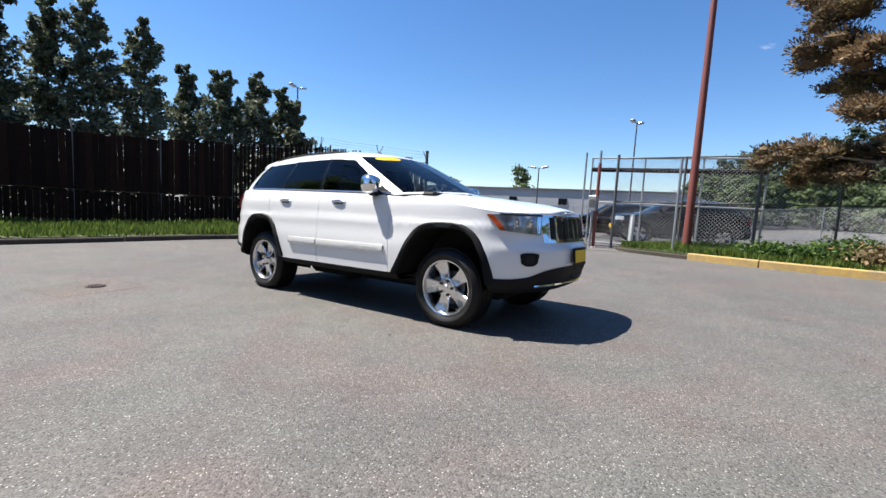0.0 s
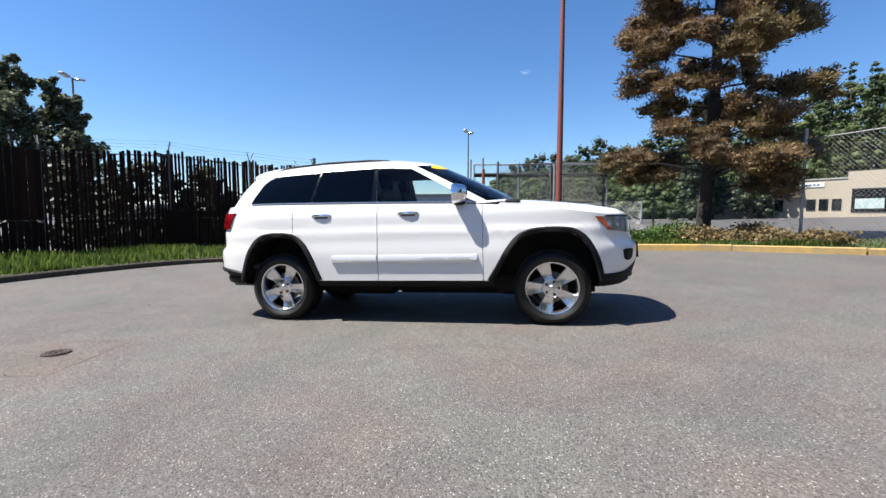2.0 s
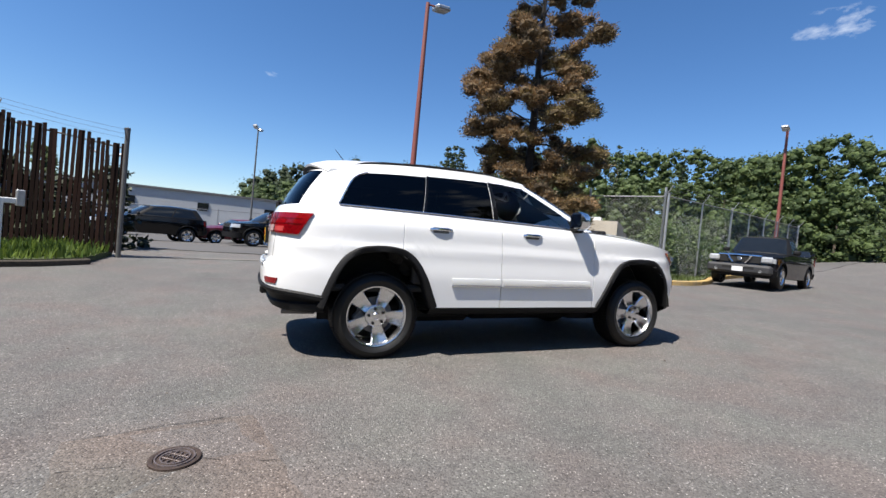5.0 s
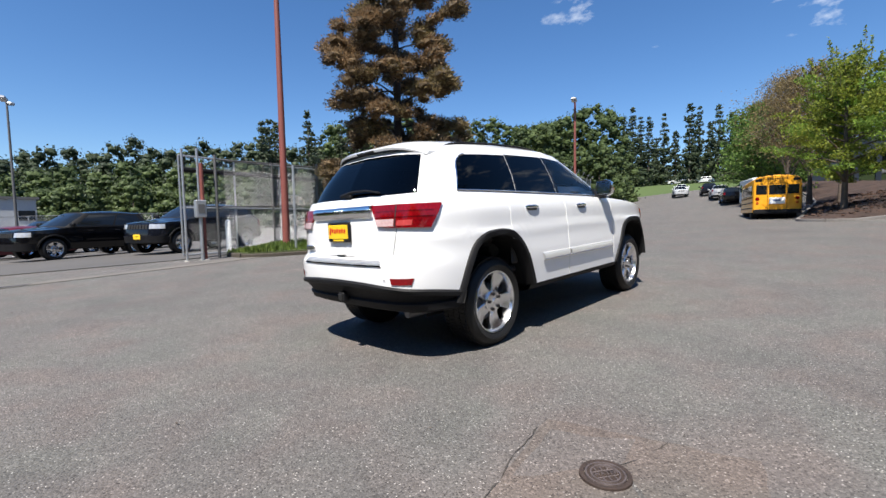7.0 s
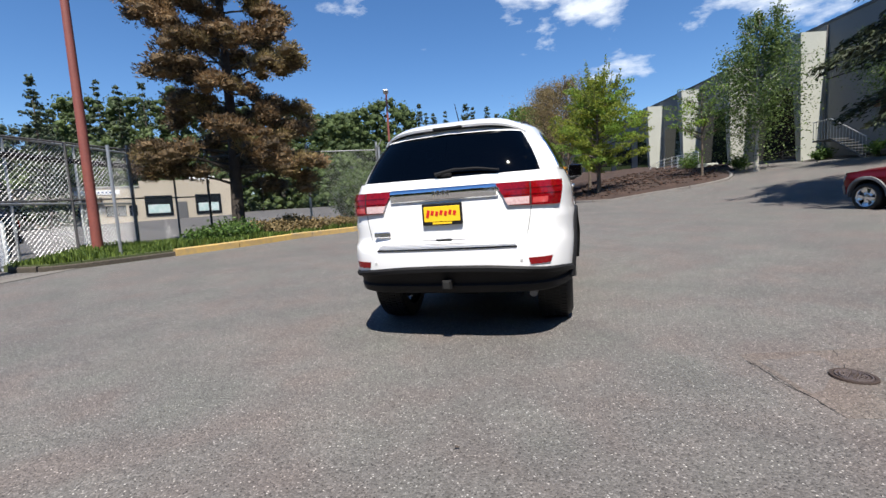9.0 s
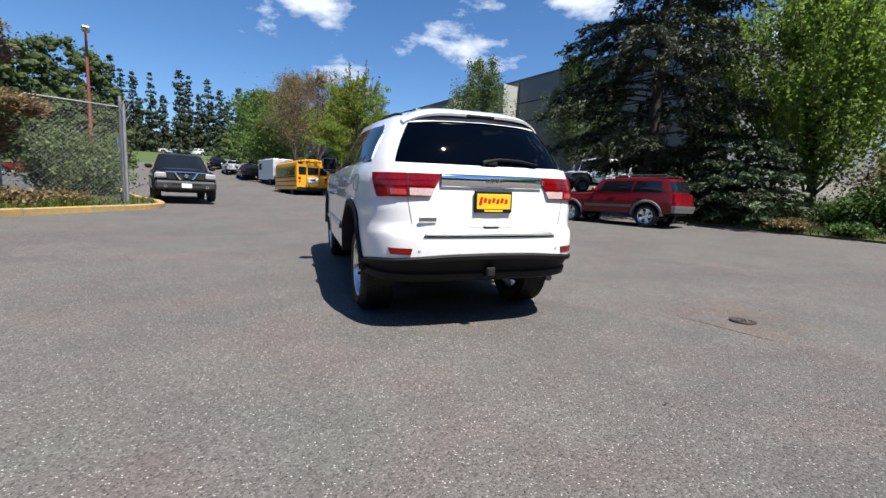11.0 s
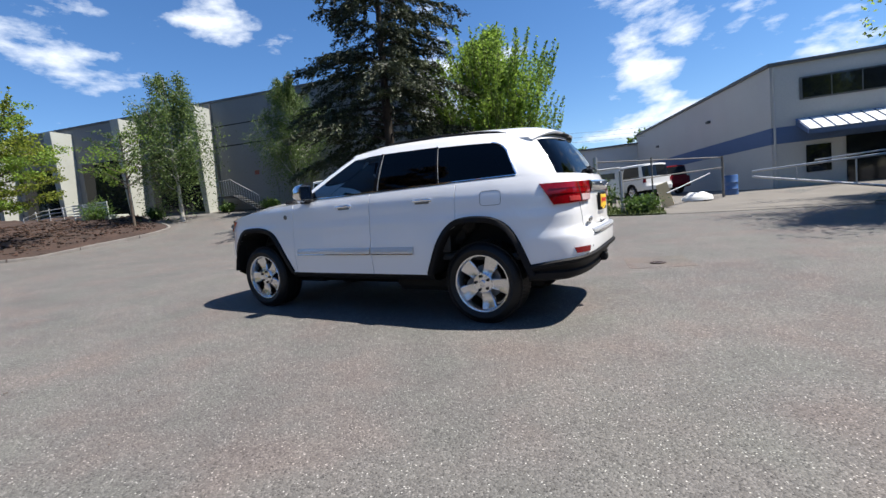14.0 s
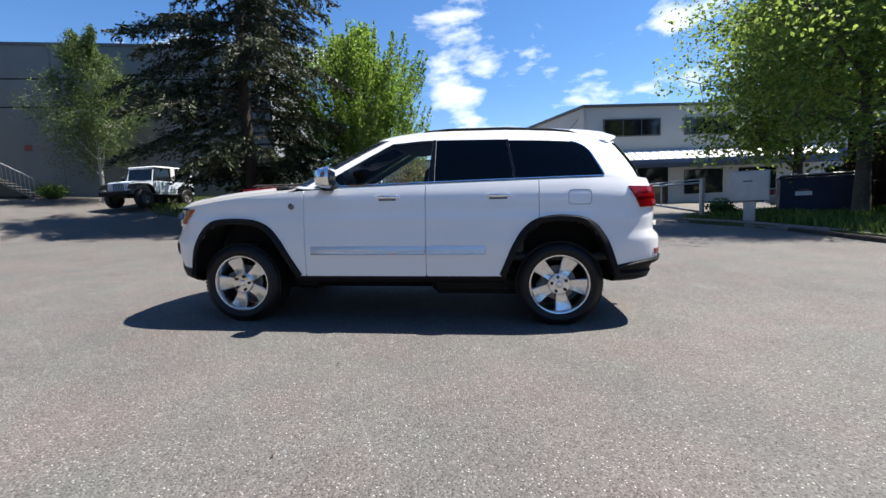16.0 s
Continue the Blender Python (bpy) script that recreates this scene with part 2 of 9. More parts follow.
SEAM = mat("shadow_gap", (0.008, 0.008, 0.008), (0.005, 0.005, 0.005), 0.8)
GLOSS_BLACK = mat("gloss_black_trim", (0.006, 0.006, 0.007), (0.004, 0.004, 0.005), 0.10, spec=0.3, grain=6, blotch=2)
CABIN = mat("dark_trim_cloth", (0.045, 0.043, 0.042), (0.03, 0.029, 0.028), 0.85, grain=90, blotch=4)
CABIN_LIGHT = mat("light_headliner", (0.36, 0.34, 0.31), (0.30, 0.285, 0.26), 0.9, grain=90, blotch=3)
GLASS_CLEAR = glass("clear_glass", (0.84, 0.88, 0.87))
GLASS_DARK = glass("privacy_glass", (0.012, 0.014, 0.016))
GLASS_WIND = glass("windscreen_glass", (0.72, 0.78, 0.77))
LAMP_RED = mat("red_lens", (0.25, 0.003, 0.006), (0.09, 0.001, 0.003), 0.10, coat=0.25, spec=0.35, grain=60, blotch=6)
LAMP_CLEAR = mat("clear_lens", (0.62, 0.64, 0.66), (0.35, 0.36, 0.38), 0.12, 0.3, coat=1.0, grain=25, blotch=9)
LENS_PINK = mat("clear_lens", (0.66, 0.52, 0.52), (0.42, 0.24, 0.24), 0.12, coat=1.0, grain=60, blotch=6)
LENS_DEEP = mat("deep_red_lens", (0.10, 0.001, 0.003), (0.06, 0.001, 0.002), 0.15, grain=60, blotch=6)
LENS_RED_PALE = mat("pale_red_lens", (0.50, 0.07, 0.07), (0.34, 0.03, 0.03), 0.12, coat=1.0, grain=60, blotch=6)
DARK_STEEL = mat("ribbed_step_metal", (0.42, 0.42, 0.43), (0.30, 0.30, 0.31), 0.34, 0.8, grain=80, blotch=5, bump=0.1)
HEAD_LENS = mat("dark_clear_lens", (0.50, 0.52, 0.55), (0.14, 0.15, 0.165), 0.08, 0.4, coat=1.0, grain=14, blotch=7)
LAMP_AMBER = mat("amber_lens", (0.55, 0.09, 0.02), (0.40, 0.06, 0.015), 0.15, coat=1.0)
YELLOW = mat("yellow_print", (0.85, 0.56, 0.02), (0.80, 0.51, 0.02), 0.4)
REDPRINT = mat("red_print", (0.58, 0.012, 0.016), (0.50, 0.012, 0.016), 0.4)
BLACK_INK = mat("black_print", (0.015, 0.015, 0.015), (0.01, 0.01, 0.01), 0.5)
SILVER_TRIM = mat("silver_moulding", (0.80, 0.80, 0.79), (0.72, 0.72, 0.71), 0.26, 0.45, grain=60, blotch=2)
GALV = mat("galvanised_steel", (0.50, 0.51, 0.52), (0.36, 0.37, 0.38), 0.45, 0.75, grain=35, blotch=4)
MESH_WIRE = mat("dull_galvanised_wire", (0.26, 0.265, 0.27), (0.17, 0.175, 0.18), 0.6, 0.5, grain=35, blotch=4)
GALV_DARK = mat("weathered_steel", (0.17, 0.17, 0.17), (0.10, 0.095, 0.09), 0.6, 0.5, grain=30, blotch=3)
RUST_PAINT = mat("faded_red_paint", (0.25, 0.070, 0.050), (0.15, 0.045, 0.038), 0.6, grain=25, blotch=1.2, bump=0.2)
SLAT = mat("brown_fence_slat", (0.032, 0.015, 0.011), (0.015, 0.008, 0.006), 0.85, grain=18, blotch=1.5, spec=0.12, piece=0.7, island=0.7)
SPRUCE_BARK = mat("dark_conifer_bark", (0.060, 0.048, 0.040), (0.022, 0.018, 0.015), 0.95, grain=18, blotch=3, bump=1.0)
BARK = mat("bark", (0.14, 0.11, 0.085), (0.055, 0.043, 0.034), 0.95, grain=18, blotch=3, bump=1.0)
BIRCH_BARK = mat("pale_bark", (0.52, 0.50, 0.46), (0.20, 0.19, 0.17), 0.85, grain=9, blotch=4, bump=0.4)
GREY_WALL = mat("grey_painted_concrete", (0.190, 0.198, 0.202), (0.160, 0.167, 0.171), 0.85, grain=12, blotch=0.35, bump=0.15)
PALE_WALL = mat("pale_pier_concrete", (0.42, 0.43, 0.39), (0.33, 0.34, 0.30), 0.85, grain=14, blotch=0.6, bump=0.2)
CREAM_WALL = mat("cream_painted_block", (0.54, 0.535, 0.515), (0.46, 0.455, 0.44), 0.85, grain=14, blotch=0.4, bump=0.2)
BLUE_BAND = mat("blue_painted_band", (0.10, 0.16, 0.30), (0.075, 0.125, 0.24), 0.8, grain=14, blotch=0.5)
BEIGE_WALL = mat("beige_stucco", (0.44, 0.385, 0.30), (0.37, 0.32, 0.25), 0.9, grain=14, blotch=0.2)
DARK_GLASS = mat("dark_window_glass", (0.012, 0.015, 0.018), (0.007, 0.009, 0.012), 0.05, spec=0.5, grain=3, blotch=0.6)
WHITE_METAL = mat("white_sheet_metal", (0.74, 0.75, 0.75), (0.62, 0.63, 0.63), 0.4, grain=14, blotch=0.8)


# ---- building helpers ----
class Geo:
    """A bag of vertices and faces, from which one mesh is made."""

    def __init__(self):
        self.v, self.f = [], []

    def add(self, verts, faces):
        k = len(self.v)
        self.v += [tuple(p) for p in verts]
        self.f += [tuple(i + k for i in face) for face in faces]
        return self

    def box(self, c, s, bevel=0.0, turn=None):
        """A box round c of size s, its edges chamfered."""
        hx, hy, hz = s[0] / 2, s[1] / 2, s[2] / 2
        b = min(bevel, hx * 0.9, hy * 0.9, hz * 0.9)
        m = turn or Matrix.Identity(3)
        if b <= 0:
            pts = [(x, y, z) for x in (-hx, hx) for y in (-hy, hy) for z in (-hz, hz)]
            faces = [(0, 1, 3, 2), (4, 6, 7, 5), (0, 4, 5, 1), (2, 3, 7, 6), (0, 2, 6, 4), (1, 5, 7, 3)]
        else:
            pts, index = [], {}
            for sx in (-1, 1):
                for sy in (-1, 1):
                    for sz in (-1, 1):
                        for a in range(3):
                            h = [hx - b, hy - b, hz - b]
                            h[a] += b
                            index[(sx, sy, sz, a)] = len(pts)
                            pts.append((sx * h[0], sy * h[1], sz * h[2]))
            faces = []
            for a in range(3):
                o1, o2 = (a + 1) % 3, (a + 2) % 3
                for s1 in (-1, 1):
                    ring = []
                    for u, w in ((-1, -1), (1, -1), (1, 1), (-1, 1)):
                        k = [0, 0, 0]
                        k[a], k[o1], k[o2] = s1, u, w
                        ring.append(index[(*k, a)])
                    faces.append(tuple(ring if s1 > 0 else ring[::-1]))
                for u in (-1, 1):
                    for w in (-1, 1):
                        k0, k1 = [0, 0, 0], [0, 0, 0]
                        k0[a], k1[a] = -1, 1
                        k0[o1] = k1[o1] = u
                        k0[o2] = k1[o2] = w
                        q = (index[(*k0, o1)], index[(*k1, o1)], index[(*k1, o2)], index[(*k0, o2)])
                        faces.append(q if u * w > 0 else q[::-1])
            for sx in (-1, 1):
                for sy in (-1, 1):
                    for sz in (-1, 1):
                        t = tuple(index[(sx, sy, sz, a)] for a in range(3))
                        faces.append(t if sx * sy * sz > 0 else t[::-1])
        return self.add([tuple(m @ Vector(p) + Vector(c)) for p in pts], faces)

    def tube(self, pts, r, n=8, caps=True, squash=1.0):
        """A round bar along points; r is one radius or one for each point."""
        pts = [Vector(p) for p in pts]
        rs = r if isinstance(r, (list, tuple)) else [r] * len(pts)
        verts, faces, side = [], [], None
        for i, p in enumerate(pts):
            d = (pts[min(i + 1, len(pts) - 1)] - pts[max(i - 1, 0)]).normalized()
            if side is None:
                side = d.orthogonal().normalized()
            side = (side - d * side.dot(d)).normalized()
            up = d.cross(side)
            for k in range(n):
                a = 2 * math.pi * k / n
                verts.append(p + (side * math.cos(a) + up * math.sin(a) * squash) * rs[i])
        for i in range(len(pts) - 1):
            for k in range(n):
                faces.append((i * n + k, i * n + (k + 1) % n, (i + 1) * n + (k + 1) % n, (i + 1) * n + k))
        if caps:
            faces += [tuple(range(n))[::-1], tuple((len(pts) - 1) * n + k for k in range(n))]
        return self.add(verts, faces)

    def lathe(self, profile, n=48, at=(0, 0, 0), closed=False):
        """A profile of (radius, y) turned round the y axis."""
        verts = [(at[0] + r * math.cos(2 * math.pi * k / n), at[1] + y, at[2] + r * math.sin(2 * math.pi * k / n)) for r, y in profile for k in range(n)]
        rows = len(profile)
        faces = [(i * n + k, i * n + (k + 1) % n, ((i + 1) % rows) * n + (k + 1) % n, ((i + 1) % rows) * n + k) for i in range(rows if closed else rows - 1) for k in range(n)]
        return self.add(verts, faces)

    def grid(self, rows, flip=False):
        """Rows of points, joined into quads."""
        n = len(rows[0])
        faces = [(i * n + j, i * n + j + 1, (i + 1) * n + j + 1, (i + 1) * n + j) for i in range(len(rows) - 1) for j in range(n - 1)]
        return self.add([p for row in rows for p in row], [f[::-1] for f in faces] if flip else faces)

    def slab(self, outline, z0, z1, bevel=0.0):
        """A flat outline (x, y), counter-clockwise, made solid between two heights."""
        n = len(outline)
        self.add([(x, y, z0) for x, y in outline] + [(x, y, z1) for x, y in outline],
                 [tuple(range(n))[::-1], tuple(range(n, 2 * n))] + [(i, (i + 1) % n, n + (i + 1) % n, n + i) for i in range(n)])
        return self

    def mesh(self, name, smooth=False, angle=None, weld=0.0):
        me = bpy.data.meshes.new(name)
        me.from_pydata(self.v, [], self.f)
        if weld:
            bm = bmesh.new()
            bm.from_mesh(me)
            bmesh.ops.remove_doubles(bm, verts=bm.verts, dist=weld)
            bm.to_mesh(me)
            bm.free()
        if smooth:
            me.shade_smooth()
            if angle:
                me.set_sharp_from_angle(angle=radians(angle))
        me.update()
        return me


def thing(name, label, category, m=None, group="", kind=""):
    ob = new(name)
    ob.empty_display_size = 0.2
    if m is not None:
        ob.matrix_world = m
    return tagged(ob, label, category, group, kind)


LAST = [None]


def part(name, geo, material, parent=None, label="", smooth=False, angle=35, weld=0.0):
    """One mesh object under a thing or under a part."""
    me = geo if isinstance(geo, bpy.types.Mesh) else geo.mesh(name, smooth, angle, weld)
    if not me.materials:
        me.materials.append(material)
    ob = new(name, me)
    ob.parent = parent
    LAST[0] = ob
    return tagged(ob, label)


def setting(name, geo, material, label, category, smooth=False, angle=35):
    return tagged(part(name, geo, material, None, "", smooth, angle), label, category, "", "structure")


def soft(xs, ys):
    """A smooth curve through points that never overshoots them."""
    xs, ys = np.array(xs, float), np.array(ys, float)
    h, d = np.diff(xs), np.diff(ys) / np.diff(xs)
    m = np.zeros(len(xs))
    for i in range(1, len(xs) - 1):
        if d[i - 1] * d[i] > 0:
            w1, w2 = 2 * h[i] + h[i - 1], h[i] + 2 * h[i - 1]
            m[i] = (w1 + w2) / (w1 / d[i - 1] + w2 / d[i])
    m[0], m[-1] = d[0], d[-1]

    def at(x):
        x = np.clip(x, xs[0], xs[-1])
        i = np.clip(np.searchsorted(xs, x) - 1, 0, len(h) - 1)
        t = (x - xs[i]) / h[i]
        return (2 * t**3 - 3 * t**2 + 1) * ys[i] + (t**3 - 2 * t**2 + t) * h[i] * m[i] + (3 * t**2 - 2 * t**3) * ys[i + 1] + (t**3 - t**2) * h[i] * m[i + 1]

    return at


def rise(x, y):
    """The ground's height: a lot that tips gently, gathers to a drain and climbs to the long building."""
    s = min(max(0.68 * x - 1.27 * y - 17.8, 0.0), 22.0)
    q = math.sqrt(max(y, 0.0) ** 2 + 0.7 * max(-x, 0.0) ** 2)
    fade = 1.0 / (1.0 + (math.hypot(x, y) / 90.0) ** 4)
    flat = (0.0306 * x - 0.0138 * y) * fade + (1 - fade) * 1.2
    turn = math.degrees(math.atan2(y, x))
    hill = 0.06 * min(max(x - 40.0, 0.0), 70.0) * min(max((30.0 - turn) / 8.0, 0.0), 1.0) * min(max((turn + 6.0) / 8.0, 0.0), 1.0)
    dip = 0.028 * min(max(y - 10.5, 0.0), 12.0) * min(max((9.0 - x) / 4.0, 0.0), 1.0)
    return 0.02 - dip + hill + flat + min(0.085 * s, 0.2 + max(0.0, (x - 1.0) * 0.25)) * fade + min(max(0.028 * (q - 1.5), 0.0), 0.45)


def ground_pose(x, y, turn=0.0, lift=0.0):
    return pose(x, y, rise(x, y) + lift, 0, 0, turn)


# ---- ground ----
def ground_sheet():
    near = list(np.arange(-30, 44.1, 0.75))
    far = [50, 58, 68, 80, 95, 120, 160, 220, 320, 480, 700, 1000, 1500, 2200]
    xs = [-v for v in far[::-1] if v > 30] + near + [v for v in far if v > 44]
    ys = [-v for v in far[::-1] if v > 30] + near + [v for v in far if v > 44]
    g = Geo().grid([[(x, y, rise(x, y)) for x in xs] for y in ys])
    return setting("ground", g, ASPHALT, "worn grey asphalt lot with pale stone chips and cracks", "ground", True, None)


ground_sheet()


def draped(outline, lift, step=0.6):
    """A raised bed: a surface that follows the ground, cut to an outline, with sides down to the ground."""
    bm = bmesh.new()
    face = bm.faces.new([bm.verts.new((x, y, 0)) for x, y in outline])
    lo = [min(p[k] for p in outline) for k in (0, 1)]
    hi = [max(p[k] for p in outline) for k in (0, 1)]
    for k in (0, 1):
        v = lo[k] + step
        while v < hi[k]:
            co, no = [0, 0, 0], [0, 0, 0]
            co[k], no[k] = v, 1
            bmesh.ops.bisect_plane(bm, geom=bm.verts[:] + bm.edges[:] + bm.faces[:], plane_co=co, plane_no=no)
            v += step
    rim = [e for e in bm.edges if e.is_boundary]
    for v in bm.verts:
        dip = noise.noise((v.co.x * 0.9, v.co.y * 0.9, 3.1)) * 0.03
        v.co.z = rise(v.co.x, v.co.y) + lift + (0 if any(e.is_boundary for e in v.link_edges) else dip)
    skirt = bmesh.ops.extrude_edge_only(bm, edges=rim)["geom"]
    for v in skirt:
        if isinstance(v, bmesh.types.BMVert):
            v.co.z -= lift + 0.15
    bmesh.ops.recalc_face_normals(bm, faces=bm.faces[:])
    me = bpy.data.meshes.new("bed")
    bm.to_mesh(me)
    bm.free()
    me.shade_smooth()
    me.set_sharp_from_angle(angle=radians(40))
    return me


def smooth_line(pts, step=0.35):
    """Points laid evenly along a soft curve through the given ones."""
    pts = np.array(pts, float)
    d = np.r_[0, np.cumsum(np.hypot(*np.diff(pts, axis=0).T))]
    fx, fy = soft(d, pts[:, 0]), soft(d, pts[:, 1])
    n = max(2, int(d[-1] / step) + 1)
    return [(float(fx(s)), float(fy(s))) for s in np.linspace(0, d[-1], n)]


def kerb(name, line, material, label, wide=0.16, high=0.14, unit=2.4):
    """A kerb in lengths of stone along a line, with open joints; its outer face stands to the line's right."""
    whole = thing(name, label, "kerb", None, "", "structure")
    run, start = [], 0.0
    pts = smooth_line(line, 0.3)
    per = max(2, int(unit / 0.3))
    for a in range(0, len(pts) - 1, per):
        seg = pts[a : a + per + 1]
        if len(seg) < 2:
            continue
        g, rows = Geo(), []
        wob = 0.012 * math.sin(a * 1.7)
        for i, (x, y) in enumerate(seg):
            q, p = seg[min(i + 1, len(seg) - 1)], seg[max(i - 1, 0)]
            t = Vector((q[0] - p[0], q[1] - p[1])).normalized()
            trim = 0.012 if i == 0 else (-0.012 if i == len(seg) - 1 else 0)
            x, y = x + t.x * trim, y + t.y * trim
            nx, ny = t.y, -t.x
            z = rise(x, y)
            h = high + wob
            rows.append([(x + nx * o, y + ny * o, z + e) for o, e in ((0.0, -0.2), (0.012, h * 0.5), (-0.005, h - 0.035), (-0.035, h), (-wide + 0.02, h), (-wide, h - 0.02), (-wide, -0.2))])
        g.grid(rows)
        n = len(rows[0])
        g.f += [tuple(range(n)), tuple(range(len(g.v) - n, len(g.v)))[::-1]]
        part("kerb_stone", g, material, whole, "", True, 40)
    return whole


KERB_A = [(-8.6, -12.0), (-8.25, -6.0), (-8.2, -2.0), (-8.35, 1.2), (-8.0, 3.2), (-7.2, 4.6), (-6.1, 5.35), (-5.6, 6.0)]
FENCE_A = [(-13.3, -12.0), (-12.7, 0.0), (-11.8, 4.3), (-10.3, 7.0), (-7.9, 7.75), (-5.5, 7.6)]
VERGE = [(x - 0.05, y) for x, y in smooth_line(KERB_A)] + [(-5.7, 7.9), (-8.0, 8.1), (-10.6, 7.4), (-12.2, 4.5), (-13.1, 0.0), (-13.7, -12.0)]
tagged(part("grass_verge", draped(VERGE, 0.12), TURF), "strip of rough green grass between kerb and fence", "verge", "", "structure")
kerb("kerb_1", KERB_A[::-1], KERB_MOSS, "dark mossy concrete kerb along the grass verge", 0.13, 0.11)
KERB_B = [(2.5, 8.2), (3.2, 7.92), (4.4, 7.5), (5.8, 7.15), (7.2, 6.5), (8.6, 5.75), (9.9, 5.35), (11.2, 5.7), (13.0, 6.75), (16.0, 8.1), (22.0, 10.0)]
ISLAND = [(x, y + 0.05) for x, y in smooth_line(KERB_B)] + [(22.0, 10.8), (16.0, 8.9), (11.0, 7.4), (9.8, 9.2), (8.6, 11.9), (3.0, 11.2), (0.4, 10.3), (0.6, 9.2)]
tagged(part("planted_island", draped(ISLAND, 0.13), TURF), "raised island of grass and ground cover behind a yellow kerb", "verge", "", "structure")
kerb("kerb_2", KERB_B[::-1], KERB_YELLOW, "concrete kerb with faded yellow paint", 0.2, 0.15)
kerb("kerb_5", [(2.55, 8.18), (1.5, 8.62), (0.6, 9.2), (0.4, 10.0)], KERB_MOSS, "low earthy concrete edge of the island by the gate", 0.12, 0.10)
KERB_C = [(26.3, -10.2), (24.2, -9.75), (22.5, -9.25), (21.2, -8.5), (20.6, -7.0), (20.7, -4.6), (20.7, -2.4), (21.7, -1.05), (26.0, -0.95), (34.0, -0.9), (60.0, 3.0)]
BERM = [(x + 0.05, y) for x, y in smooth_line(KERB_C)] + [(60.0, -4.0), (40.0, -9.0), (31.0, -10.6), (26.5, -10.8)]
kerb("kerb_3", KERB_C, KERB_BARE, "grey concrete kerb round the mulched bank", 0.16, 0.13)


def bank():
    """The mulched bank: it swells away from its kerb."""
    me = draped(BERM[::-1], 0.1, 0.45)
    edge = [Vector(p) for p in BERM]
    for v in me.vertices:
        p = Vector((v.co.x, v.co.y))
        d = min((p - e).length for e in edge)
        v.co.z += 0.40 * (1 - math.exp(-d * 0.5)) + 0.10 * noise.noise((p.x * 0.9, p.y * 0.9, 9.0)) + 0.08 * noise.noise((p.x * 2.3, p.y * 2.3, 4.0))
    return tagged(part("mulch_bank", me, SOIL), "red-brown mulched bank of bare soil behind a kerb", "bank", "", "structure")


bank()


def mulch():
    """Lumps of soil and bark chips all over the bank."""
    rng = random.Random(31)
    bank_ob = bpy.data.objects["mulch_bank"]
    top = [v.co.copy() for v in bank_ob.data.vertices if v.co.x < 34 and v.co.z > rise(v.co.x, v.co.y) + 0.2]
    g = Geo()
    for k in range(3000):
        p = rng.choice(top)
        x, y, z = p.x + rng.uniform(-0.25, 0.25), p.y + rng.uniform(-0.25, 0.25), p.z
        r = rng.uniform(0.02, 0.075) * (1.8 if rng.random() < 0.05 else 1.0)
        turn = Matrix.Rotation(rng.uniform(0, 6.28), 3, "Z") @ Matrix.Rotation(rng.uniform(-0.5, 0.5), 3, "X")
        g.box((x, y, z + r * 0.15), (r * rng.uniform(1.2, 2.6), r * rng.uniform(0.7, 1.4), r * rng.uniform(0.5, 1.1)), 0.0, turn)
    return tagged(part("mulch_chips", g, MULCH), "loose bark chips and clods of soil on the bank", "mulch", "", "stuff")


MULCH = mat("bark_mulch", (0.070, 0.037, 0.025), (0.018, 0.011, 0.008), 0.95, grain=20, blotch=3, bump=0.6, island=0.8)
mulch()
HEDGE_EDGE = [(13.0, -12.3), (9.5, -11.3), (6.0, -11.5), (4.0, -12.0), (1.6, -12.7), (-0.6, -12.7), (-2.2, -12.3)]
STRIP = [(-2.4, -12.4), (-2.2, -14.2), (0.4, -15.6), (4.0, -17.5), (10.0, -19.0), (15.0, -17.8), (14.6, -13.8)] + HEDGE_EDGE
tagged(part("planting_strip", draped(STRIP, 0.06), TURF), "overgrown strip of grass and earth under the trees", "verge", "", "structure")
DRIVE = [(-2.5, -12.2), (-7.2, -10.9), (-8.2, -14.0), (-13.0, -17.0), (-13.0, -24.0), (14.0, -26.0), (6.0, -19.5), (0.2, -16.0), (-2.1, -14.3)]
tagged(part("driveway", draped(DRIVE[::-1], 0.012, 1.5), YARD), "worn grey paved yard behind a low tube gate", "driveway", "", "structure")
CORNER = [(-7.2, -10.7), (-8.0, -8.2), (-8.3, -5.6), (-9.2, -3.8), (-14.0, -2.5), (-24.0, -3.0), (-24.0, -16.0), (-13.2, -16.4), (-8.6, -13.6)]
tagged(part("corner_verge", draped(CORNER[::-1], 0.11), TURF), "shaded grass corner under a broad tree", "verge", "", "structure")
kerb("kerb_4", CORNER[:6], KERB_BARE, "low concrete kerb at the shaded grass corner")
LOT = [(0.8, 10.6), (9.0, 12.1), (10.4, 9.4), (11.3, 7.7), (24.0, 11.5), (70.0, 26.0), (60.0, 90.0), (-40.0, 90.0), (-40.0, 9.0), (-6.4, 10.6), (-1.0, 10.3)]
tagged(part("far_lot", draped(LOT[::-1], 0.02, 4.0), FARLOT), "dark paved storage lot beyond the chain-link fence", "paving", "", "structure")
tagged(part("gate_track", draped([(-5.6, 7.7), (1.3, 8.9), (1.25, 9.25), (-5.65, 8.05)], 0.012, 0.8), YARD), "narrow worn concrete gate track across the drive", "track", "", "structure")


